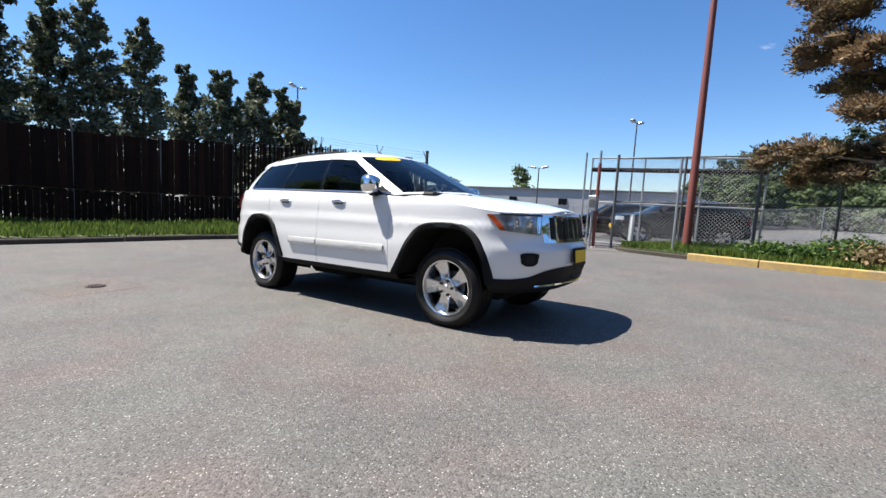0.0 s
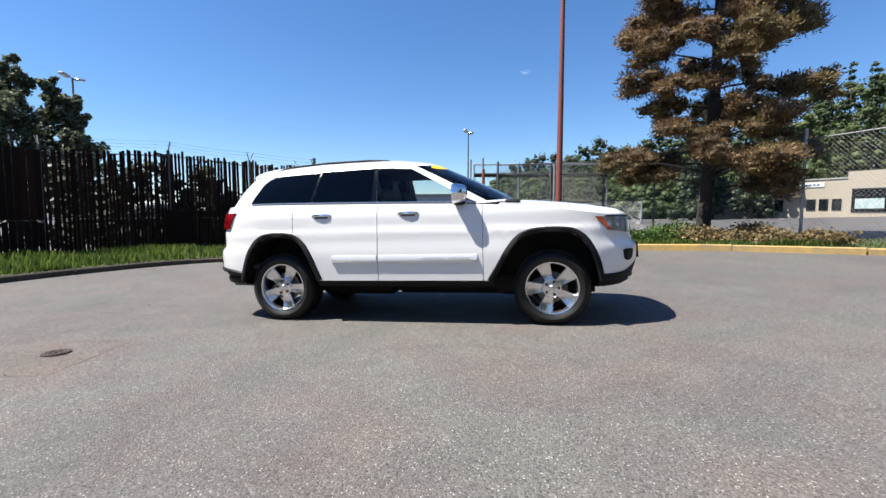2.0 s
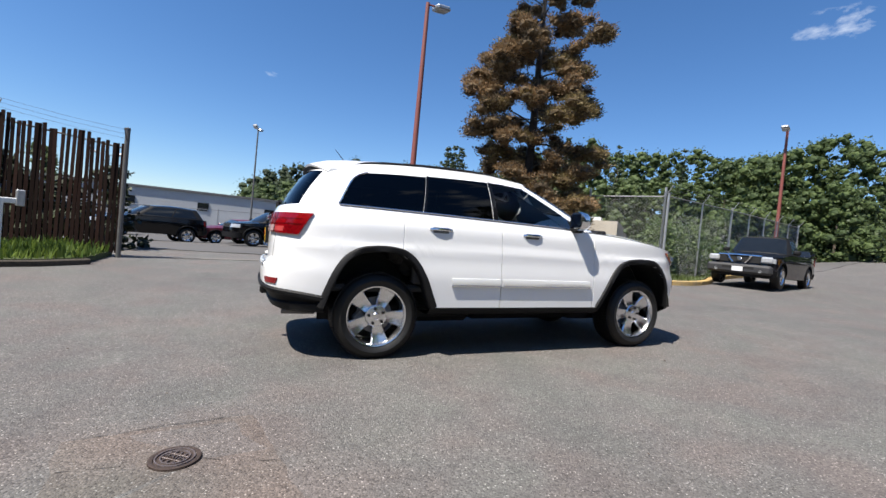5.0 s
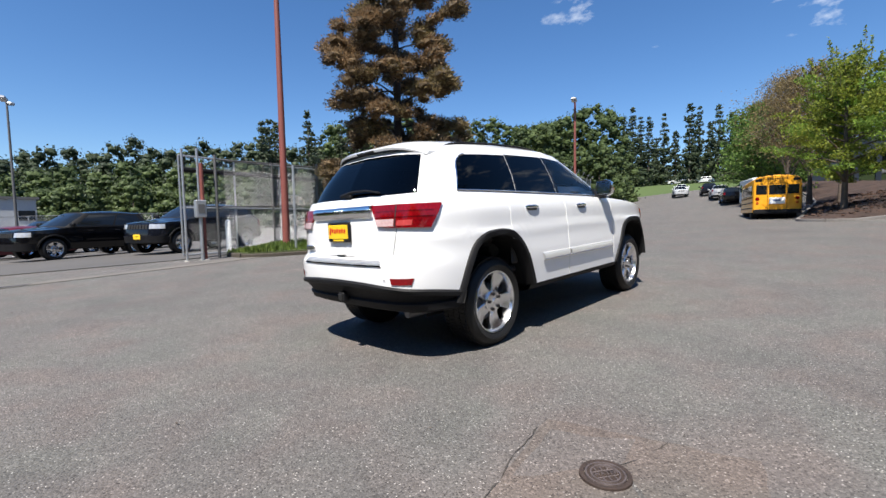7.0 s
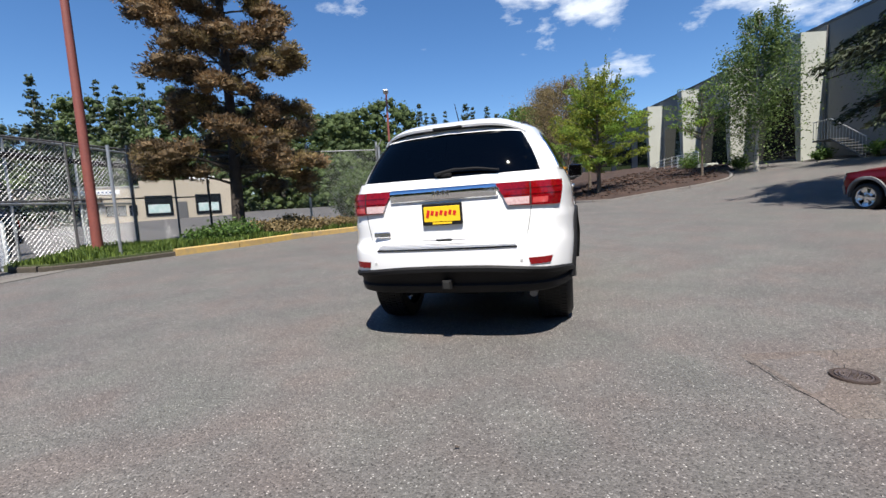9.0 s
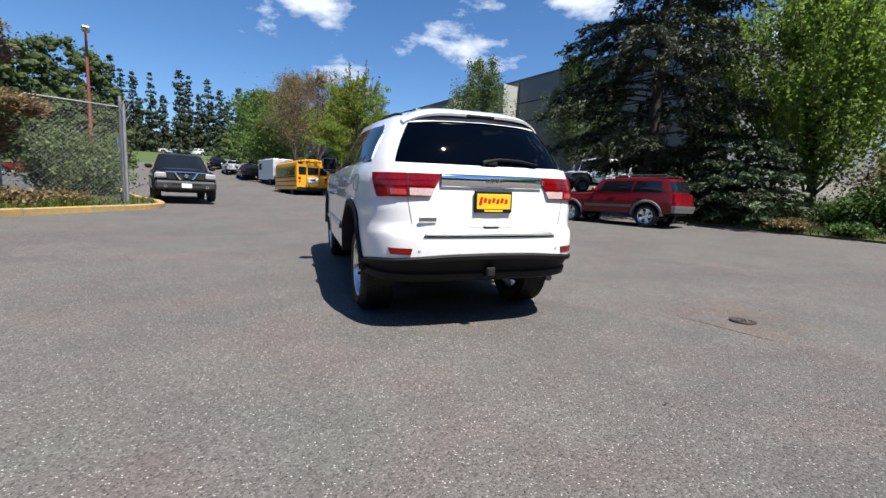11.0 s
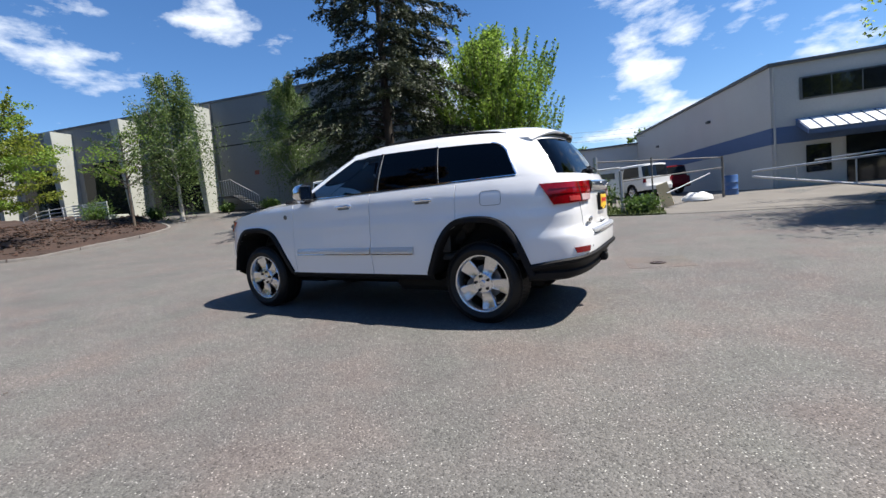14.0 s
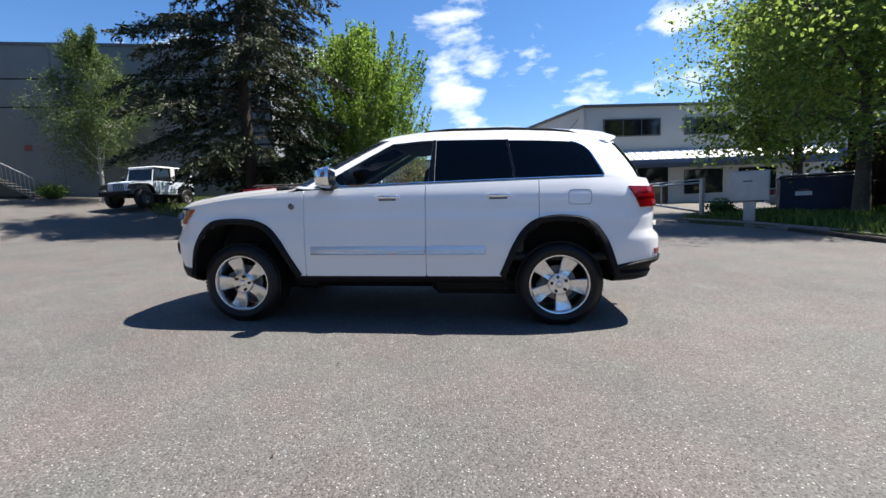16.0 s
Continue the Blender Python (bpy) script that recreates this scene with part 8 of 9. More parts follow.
def shrub(name, label, m, leaf, wide, deep, high, n=1500, size=0.07, seed=3, kind="", stems=14):
    rng = np.random.default_rng(seed)
    b = thing(name, label, "shrub", m)
    g, out = Geo(), []
    for k in range(stems):
        a, q = rng.uniform(0, 6.28), math.sqrt(rng.uniform(0, 1))
        tip = np.array([math.cos(a) * q * wide * 0.42, math.sin(a) * q * deep * 0.42, high * (1 - 0.5 * q * q) * rng.uniform(0.65, 1.0)])
        g.tube([(tip[0] * 0.25, tip[1] * 0.25, -0.1), tuple(tip * [0.7, 0.7, 0.6]), tuple(tip)], [0.02, 0.012, 0.005], 4, False)
        m_ = n // stems
        f = rng.uniform(0.25, 1.0, m_)[:, None]
        out.append(tip * f * [1, 1, 1] + rng.normal(size=(m_, 3)) * [wide * 0.11, deep * 0.11, high * 0.10])
    c = np.concatenate(out)
    c[:, 2] = np.maximum(c[:, 2], 0.01)
    tagged(part("stem", g, BARK, b, "", True, 60), kind="stuff")
    part("leaves", leaf_mesh(c, size, rng, 0.2), leaf, b)
    return b


def clump_conifer(name, label, m, leaves, high, profile, boughs=60, puffs=4, per=170, size=0.065, seed=2, r=0.22, rise_=0.12, droop=0.0, puff=0.42, flat=0.62, longer=2.2):
    """A conifer of separate boughs, each carrying rounded clumps of needles with gaps of sky between. profile: (share of height, reach)."""
    rng = np.random.default_rng(seed)
    tree = thing(name, label, "tree", m)
    reach_at = soft(*zip(*profile))
    wood, sprays = Geo(), [[] for _ in leaves]
    wood.tube([(0, 0, -0.2), (0.06, 0, high * 0.3), (-0.05, 0.05, high * 0.6), (0, 0.05, high)], [r, r * 0.75, r * 0.45, 0.02], 10)
    for k in range(boughs):
        t = profile[0][0] + (0.985 - profile[0][0]) * (k + rng.uniform(0, 1)) / boughs
        ang = k * 2.39996 + rng.uniform(-0.5, 0.5)
        reach = float(reach_at(t)) * rng.uniform(0.5, 1.22)
        d = np.array([math.cos(ang), math.sin(ang), 0.0])
        pts = [np.array([0, 0, high * t]) + d * reach * u + np.array([0, 0, reach * (rise_ * u - droop * u * u)]) for u in np.linspace(0, 1, 5)]
        wood.tube(pts, [(0.055 * (1 - t) + 0.014) * (1 - 0.2 * s) for s in range(5)], 5, False)
        tone = rng.integers(len(leaves))
        n = max(2, int(round(puffs * (0.4 + reach / 2.6))))
        for q in range(n):
            u = 1.0 - 0.72 * (q / max(1, n - 1)) ** 0.8 + rng.uniform(-0.06, 0.06) if n > 1 else 0.9
            c = pts[0] + (pts[4] - pts[0]) * u + np.array([-d[1], d[0], 0]) * rng.normal() * reach * 0.16 * (1.2 - u * 0.4)
            rad = puff * rng.uniform(0.65, 1.25) * (0.55 + 0.45 * min(1.0, reach / 2.0))
            m_ = int(per * (rad / puff) ** 2 * rng.uniform(0.7, 1.2))
            s = rng.normal(size=(m_, 3))
            s /= np.linalg.norm(s, axis=1, keepdims=True) + 1e-9
            s *= rng.uniform(0.35, 1.0, (m_, 1)) ** 0.5 * (1 + 0.22 * rng.normal(size=(m_, 1)))
            s[:, 2] *= flat
            s[:, 2] -= droop * 0.6 * np.abs(rng.normal(size=m_))
            sprays[tone if rng.uniform() < 0.75 else rng.integers(len(leaves))].append(c + s * rad)
    part("trunk", wood, BARK, tree, "", True, 60)
    for leaf, c in zip(leaves, sprays):
        if c:
            part("crown", leaf_mesh(np.concatenate(c), size, rng, 0.1, longer), leaf, tree)
    return tree


def sprig_mesh(places, ways, long, wide, rng):
    """Needle-clad sprigs: narrow four-cornered blades, each lying along its own way."""
    c, a = np.asarray(places, float), np.asarray(ways, float)
    n = len(c)
    a = a + rng.normal(size=(n, 3)) * 0.35
    a /= np.linalg.norm(a, axis=1, keepdims=True) + 1e-9
    b = np.cross(a, rng.normal(size=(n, 3)))
    b /= np.linalg.norm(b, axis=1, keepdims=True) + 1e-9
    s = rng.uniform(0.65, 1.35, size=(n, 1))
    a, b = a * s * long, b * s * wide
    v = np.empty((n, 4, 3))
    v[:, 0], v[:, 1], v[:, 2], v[:, 3] = c - a * 0.5, c - b * 0.5 + a * 0.1, c + a * 0.5, c + b * 0.5 + a * 0.1
    me = bpy.data.meshes.new("sprigs")
    me.vertices.add(n * 4)
    me.vertices.foreach_set("co", v.ravel())
    me.loops.add(n * 4)
    me.loops.foreach_set("vertex_index", np.arange(n * 4, dtype=np.int32))
    me.polygons.add(n)
    me.polygons.foreach_set("loop_start", np.arange(0, n * 4, 4, dtype=np.int32))
    me.update(calc_edges=True)
    return me


def frond_conifer(name, label, m, leaves, high, profile, boughs=90, twigs=9, per=9, long=0.17, wide=0.05, seed=2, r=0.24, rise_=0.1, droop=0.3, hang=0.5, tuft=0.0, lean=(0.0, 0.0), fan=0.42, wood_mat=None, keep=1.0):
    """A conifer of separate boughs; each bears side twigs clad in needle sprigs, so that its edge is feathery and sky shows between. profile: (share of height, reach)."""
    rng = np.random.default_rng(seed)
    tree = thing(name, label, "tree", m)
    reach_at = soft(*zip(*profile))
    wood = Geo()
    spots, ways = [[] for _ in leaves], [[] for _ in leaves]
    at = lambda t: np.array([lean[0] * t + 0.08 * math.sin(5 * t), lean[1] * t + 0.06 * math.cos(4 * t), high * t])
    wood.tube([tuple(at(t) - np.array([0, 0, 0.2 if t == 0 else 0])) for t in np.linspace(0, 1, 9)], [r * (1.0 - 0.9 * t ** 0.9) + 0.012 for t in np.linspace(0, 1, 9)], 10)
    for k in range(boughs):
        t = profile[0][0] + (0.985 - profile[0][0]) * (k + rng.uniform(0, 1)) / boughs
        ang = k * 2.39996 + rng.uniform(-0.6, 0.6)
        reach = float(reach_at(t)) * rng.uniform(0.55, 1.18)
        d = np.array([math.cos(ang), math.sin(ang), 0.0])
        e = np.array([-d[1], d[0], 0.0])
        lift, sag = rise_ + rng.normal() * 0.06, droop * rng.uniform(0.7, 1.3)
        along = lambda u: at(t) + d * reach * u + np.array([0, 0, reach * (lift * u - sag * u * u)])
        wood.tube([tuple(along(u)) for u in np.linspace(0, 0.96, 5)], [(0.05 * (1 - t) + 0.014) * (1 - 0.2 * q) for q in range(5)], 4, False)
        tone = rng.integers(len(leaves))
        n = max(4, int(twigs * (0.35 + 0.65 * reach / 2.6)))
        for q in range(n):
            if rng.uniform() > keep:
                continue
            u = 0.22 + 0.78 * (q + rng.uniform(0, 1)) / n
            p = along(u)
            side = 1 if q % 2 else -1
            w = fan * reach * (1.12 - u) * rng.uniform(0.6, 1.2) + 0.16
            way = d * 0.75 + e * side * rng.uniform(0.4, 1.0) + np.array([0, 0, rng.normal() * 0.15 + tuft * 0.4 - 0.1 * hang])
            way /= np.linalg.norm(way)
            m_ = max(4, int(per * (0.6 + w / 0.5) * (0.45 if p[2] > 10.2 else 1.0)))
            f = rng.uniform(0.0, 1.0, (m_, 1))
            drop = np.c_[np.zeros(m_), np.zeros(m_), -hang * w * f[:, 0] ** 1.6 * rng.uniform(0.3, 1.2, m_)]
            ball = np.clip(rng.normal(size=(m_, 3)), -1.6, 1.6) * (0.05 + tuft * 0.24 * (0.5 + 0.5 * w)) * [1, 1, 0.62]
            pick = tone if rng.uniform() < 0.7 else rng.integers(len(leaves))
            spots[pick].append(p + way * w * f + drop + ball)
            ways[pick].append(np.tile(way, (m_, 1)) + np.c_[np.zeros(m_), np.zeros(m_), -hang * f[:, 0]] + rng.normal(size=(m_, 3)) * (0.3 + tuft * 0.6) + [0, 0, 0.5 * tuft])
    part("trunk", wood, wood_mat or SPRUCE_BARK, tree, "", True, 60)
    for leaf, c, w in zip(leaves, spots, ways):
        if c:
            part("crown", sprig_mesh(np.concatenate(c), np.concatenate(w), long, wide, rng), leaf, tree)
    return tree


ICO_GOLD = (1 + 5 ** 0.5) / 2
ICO = [Vector(p).normalized() for p in ((-1, ICO_GOLD, 0), (1, ICO_GOLD, 0), (-1, -ICO_GOLD, 0), (1, -ICO_GOLD, 0), (0, -1, ICO_GOLD), (0, 1, ICO_GOLD), (0, -1, -ICO_GOLD), (0, 1, -ICO_GOLD), (ICO_GOLD, 0, -1), (ICO_GOLD, 0, 1), (-ICO_GOLD, 0, -1), (-ICO_GOLD, 0, 1))]
ICO_SIDES = ((0, 11, 5), (0, 5, 1), (0, 1, 7), (0, 7, 10), (0, 10, 11), (1, 5, 9), (5, 11, 4), (11, 10, 2), (10, 7, 6), (7, 1, 8), (3, 9, 4), (3, 4, 2), (3, 2, 6), (3, 6, 8), (3, 8, 9), (4, 9, 5), (2, 4, 11), (6, 2, 10), (8, 6, 7), (9, 8, 1))


def pad_pine():
    """The half-dead conifer: bare inner boughs that carry bushy pads of rusty needles on their outer halves, with sky between the pads."""
    rng = np.random.default_rng(11)
    tree = thing("pine_tree", "tall half-dead conifer with rusty brown needles in the island", "tree", ground_pose(6.55, 9.85, 0, 0.1))
    high = 14.2
    reach_at = soft(*zip((1.5, 2.2), (1.9, 3.0), (2.6, 2.95), (3.2, 2.2), (3.8, 1.6), (4.2, 2.5), (4.9, 2.7), (5.8, 2.2), (6.6, 2.8), (8.2, 2.1), (9.5, 1.9), (11.0, 1.5), (12.6, 1.0), (14.3, 0.25)))
    tones = [LEAF_BROWN, LEAF_BRONZE, LEAF_UMBER]
    wood, hearts = Geo(), Geo()
    spots, ways = [[] for _ in tones], [[] for _ in tones]
    at = lambda z: np.array([0.025 * z + 0.08 * math.sin(0.4 * z), 0.007 * z, z])
    wood.tube([tuple(at(z)) for z in np.linspace(-0.2, high, 10)], [0.21 * (1.0 - 0.9 * t ** 0.9) + 0.012 for t in np.linspace(0, 1, 10)], 10)
    boughs = 74
    for k in range(boughs):
        z = 1.5 + 12.5 * ((k + rng.uniform(0, 1)) / boughs) ** 1.12
        ang = k * 2.39996 + rng.uniform(-0.5, 0.5)
        reach = float(reach_at(z)) * rng.uniform(0.72, 1.12)
        d = np.array([math.cos(ang), math.sin(ang), 0.0])
        e = np.array([-d[1], d[0], 0.0])
        lift, sag = 0.30 + rng.normal() * 0.10, rng.uniform(0.16, 0.34)
        along = lambda u: at(z) + d * reach * u + np.array([0, 0, reach * (lift * u - sag * u * u)])
        wood.tube([tuple(along(u)) for u in np.linspace(0, 0.96, 6)], [(0.045 * (1 - z / high) + 0.014) * (1 - 0.17 * q) for q in range(6)], 4, False)
        own = rng.choice(3, p=(0.5, 0.28, 0.22))
        n = int(4 + reach * (3.6 if z < 9.4 else 2.2))
        for q in range(n):
            u = 1.0 - 0.62 * rng.uniform(0, 1) ** 1.25
            spread = 0.26 * reach * (1.25 - u)
            off = e * rng.normal() * spread + np.array([0, 0, rng.normal() * 0.13])
            c = along(u) + off
            r_ = rng.uniform(0.19, 0.40) * (0.75 + 0.25 * min(1.0, reach / 2.2))
            wood.tube([tuple(along(max(0.1, u - 0.14))), tuple(c)], [0.011, 0.005], 3, False)
            m_ = int((215 if z < 9.4 else 70) * (r_ / 0.30) ** 2)
            w = rng.normal(size=(m_, 3))
            w[:, 2] += 0.35
            w /= np.linalg.norm(w, axis=1, keepdims=True)
            lump = 1.0 + 0.22 * np.sin(w[:, :1] * 7 + q) * np.cos(w[:, 1:2] * 6 + k)
            pick = own if rng.uniform() < 0.65 else rng.integers(3)
            spots[pick].append(c + w * r_ * [1.15, 1.15, 0.72] * lump * rng.uniform(0.62, 1.12, (m_, 1)))
            ways[pick].append(w * 0.8 + d * 0.5 + [0, 0, 0.35])
            # solid core of each pad; its darker tone paints the shade inside
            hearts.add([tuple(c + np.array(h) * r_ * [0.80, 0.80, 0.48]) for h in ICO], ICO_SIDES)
    part("trunk", wood, SPRUCE_BARK, tree, "", True, 60)
    for leaf, c, w in zip(tones, spots, ways):
        part("crown", sprig_mesh(np.concatenate(c), np.concatenate(w), 0.105, 0.034, rng), leaf, tree)
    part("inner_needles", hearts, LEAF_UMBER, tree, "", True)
    return tree


def shoots(tree, leaf, count, base_r, z0, z1, long, seed, size=0.06, per=60):
    """Long upright shoots with leaves along them, standing out of a crown."""
    rng = np.random.default_rng(seed)
    out, wood = [], Geo()
    for k in range(count):
        a, q = rng.uniform(0, 6.28), math.sqrt(rng.uniform(0.1, 1))
        z = rng.uniform(z0, z1)
        p = np.array([math.cos(a) * base_r * q, math.sin(a) * base_r * q, z - 0.5 * base_r * q * 0.6])
        e = p + np.array([math.cos(a) * 0.42 * long * q, math.sin(a) * 0.42 * long * q, long * rng.uniform(0.7, 1.1)])
        wood.tube([tuple(p), tuple((p + e) / 2 + [math.cos(a) * 0.1, math.sin(a) * 0.1, 0]), tuple(e)], [0.014, 0.009, 0.004], 4, False)
        u = rng.uniform(0, 1, (per, 1))
        out.append(p + (e - p) * u + rng.normal(size=(per, 3)) * 0.11 * (1.15 - u))
    part("shoot", wood, BARK, tree)
    part("shoot_leaves", leaf_mesh(np.concatenate(out), size, rng, 0.1, 1.7), leaf, tree)


# the half-dead conifer in the island
pad_pine()
# the dark spruce and its neighbours by the warehouse
frond_conifer("spruce_tree", "tall dark spruce with drooping boughs", ground_pose(8.35, -11.9, 0, 0.05), [LEAF_DARK, LEAF_DARK, LEAF_SPRUCE_TIP], 14.4,
              [(0.12, 2.6), (0.24, 3.8), (0.42, 4.0), (0.62, 3.5), (0.80, 2.6), (0.92, 1.4), (1.0, 0.25)], 128, 15, 24, 0.19, 0.05, 21, 0.27, 0.16, 0.34, 0.6)
maple = broadleaf("maple_tree", "bright spring-green tree with upright shoots beside the spruce", ground_pose(4.9, -15.6), LEAF_MAPLE, 7.6, 3.0, 0.06, 38, 70, 0.085, None, 31, 1.1, 0.16, puff=0.9)
shoots(maple, LEAF_MAPLE, 330, 2.7, 2.2, 6.9, 1.6, 32, 0.075, 80)
broadleaf("birch_tree", "slender birch with pale bark against the grey wall", ground_pose(17.9, -15.0), LEAF_BIRCH, 7.6, 2.6, 0.14, 26, 120, 0.052, BIRCH_BARK, 41, 0.75, 0.10, 0.30, puff=0.8)
broadleaf("weeping_birch", "weeping birch with hanging twigs before the piers", ground_pose(23.8, -11.0), LEAF_BIRCH, 8.4, 3.2, 0.2, 22, 75, 0.078, BIRCH_BARK, 43, 0.7, 0.12, 0.9, puff=0.7)
clump_conifer("young_tree", "young light green tree on the bank", ground_pose(23.6, -8.2, 0, 0.4), [LEAF_MAPLE, LEAF_BIRCH], 5.0, [(0.36, 1.9), (0.5, 2.5), (0.7, 2.0), (0.9, 1.2), (1.0, 0.4)], 24, 3.6, 55, 0.075, 47, 0.08, 0.42, 0.0, 0.42, 0.42, 1.5)
bank_tree = clump_conifer("young_tree", "yellow-green broadleaf tree with layered boughs on the mulched bank", ground_pose(23.8, -2.5, 0, 0.35), [LEAF_YELLOW, LEAF_YELLOW, LEAF_MAPLE], 7.0, [(0.16, 2.0), (0.28, 3.1), (0.45, 2.9), (0.62, 2.2), (0.78, 1.6), (0.92, 1.0), (1.0, 0.5)], 42, 4.2, 150, 0.075, 53, 0.14, 0.44, 0.06, 0.46, 0.42, 1.5)
shoots(bank_tree, LEAF_YELLOW, 60, 1.3, 4.6, 6.9, 1.3, 55, 0.075, 60)
broadleaf("young_tree", "green broadleaf tree behind the bus", ground_pose(30.0, -2.2, 0, 0.4), LEAF_YELLOW, 6.6, 2.8, 0.28, 18, 90, 0.10, None, 54, 0.6, 0.11, puff=0.8)
broadleaf("russet_tree", "thin-leaved tree with russet young leaves over the bus", ground_pose(33.6, -0.6, 0, 0.3), LEAF_RUSSET, 8.2, 4.2, 0.18, 44, 26, 0.065, None, 59, 1.15, 0.15, puff=0.8)
broadleaf("russet_tree", "second thin-leaved russet tree along the road", ground_pose(40.0, 1.2, 0, 0.3), LEAF_RUSSET, 8.8, 4.6, 0.18, 40, 36, 0.075, None, 61, 1.15, 0.15, puff=0.8)
broadleaf("green_tree", "low round green tree over the parked cars", ground_pose(48.0, 2.6), LEAF_MID, 6.6, 4.6, 0.08, 28, 60, 0.16, None, 67, 0.4, 0.16)
broadleaf("green_tree", "green tree along the road", ground_pose(58.0, 5.0), LEAF_MID, 9.0, 4.8, 0.12, 26, 50, 0.20, None, 68, 0.6, 0.16)
broadleaf("shade_tree", "broad dense green tree shading the grass corner", ground_pose(-11.65, -9.2, 0, 0.1), LEAF_SHADE, 9.6, 4.0, 0.24, 46, 118, 0.082, None, 71, 0.28, 0.2, 0.12)
broadleaf("shade_tree", "second green tree behind the dumpster", ground_pose(-13.4, -14.6, 0, 0.1), LEAF_SHADE, 8.6, 3.8, 0.17, 32, 80, 0.11, None, 73, 0.5, 0.2)

# shrubs
for x, y, high, wide, seed, lab in ((6.7, -12.5, 3.1, 1.8, 91, "feathery evergreen shrub beside the red wagon"), (4.9, -12.75, 2.8, 1.75, 92, "feathery evergreen shrub under the trees"), (8.6, -12.6, 2.2, 1.4, 93, "low evergreen shrub behind the red wagon")):
    frond_conifer("evergreen_shrub", lab, ground_pose(x, y), [LEAF_EVERGREEN, LEAF_EVERGREEN, LEAF_SPRUCE_TIP], high, [(0.04, wide), (0.3, wide * 0.95), (0.65, wide * 0.65), (0.9, wide * 0.35), (1.0, 0.1)], 84, 12, 17, 0.16, 0.055, seed, 0.08, 0.22, 0.25, 0.35)
for k, (x, y, w, h, n, leaf, lab) in enumerate(((2.9, -14.1, 2.2, 1.4, 3000, LEAF_SHRUB, "loose green shrub at the planting strip"),
                                               (1.4, -14.6, 3.0, 2.2, 5000, LEAF_SHRUB, "leafy bramble thicket at the yard fence"), (0.3, -14.3, 2.0, 1.5, 3200, LEAF_SHRUB, "leafy bramble thicket at the yard fence"), (-1.6, -13.2, 1.6, 0.85, 2200, LEAF_SHRUB, "low weedy shrub by the gate post"), (2.6, -16.4, 3.4, 3.0, 6000, LEAF_RUSSET, "bare-twigged reddish shrub behind the brambles"),
                                               (13.0, 8.3, 3.2, 2.5, 15000, LEAF_BUSH, "round light green bush behind the chain-link fence"), (17.5, 9.6, 2.4, 1.7, 2200, LEAF_SHRUB, "green bush along the road fence"), (27.2, -11.2, 1.5, 0.9, 1300, LEAF_SHRUB, "clipped shrub at the warehouse wall"), (24.0, -14.2, 1.4, 0.8, 1200, LEAF_SHRUB, "clipped shrub at the warehouse wall"),
                                               (21.0, -15.2, 1.8, 0.9, 1400, LEAF_MID, "low shrub under the stair"), (15.6, -16.6, 2.0, 1.1, 1600, LEAF_MID, "dark shrub at the foot of the wall"), (29.8, -9.2, 2.2, 1.9, 2200, LEAF_MID, "dark shrub by the ramp"), (-9.4, -12.4, 1.2, 0.8, 1000, LEAF_SHRUB, "small shrub at the tube gate"))):
    shrub("shrub", lab, ground_pose(x, y, 17 * k), leaf, w, w * 0.85, h, n, 0.075, 100 + k)
for k, (x, y, w, h, leaf, lab) in enumerate(((4.9, 8.4, 1.8, 0.5, LEAF_SHRUB, "low leafy ground cover in the island"), (6.0, 8.0, 1.9, 0.5, LEAF_DRY, "dry brown ground cover in the island"), (7.1, 7.5, 1.9, 0.5, LEAF_DRY, "dry brown ground cover in the island"), (8.1, 7.0, 1.6, 0.4, LEAF_DRY, "dry brown ground cover in the island"), (5.6, 9.1, 1.8, 0.6, LEAF_SHRUB, "low leafy ground cover in the island"), (4.1, 8.7, 1.5, 0.45, LEAF_SHRUB, "low leafy ground cover in the island"), (7.4, 8.4, 1.7, 0.55, LEAF_DRY, "dry brown ground cover in the island"), (3.5, -12.5, 1.5, 0.3, LEAF_DRY, "dry brown weeds at the planting strip"), (2.2, -12.9, 1.4, 0.35, LEAF_SHRUB, "low leafy weeds at the planting strip"), (0.4, -12.9, 1.5, 0.3, LEAF_SHRUB, "low leafy weeds at the planting strip"))):
    shrub("ground_cover", lab, ground_pose(x, y, 40 * k, 0.13), leaf, w, w * 0.8, h, 1900, 0.06, 200 + k, stems=26)


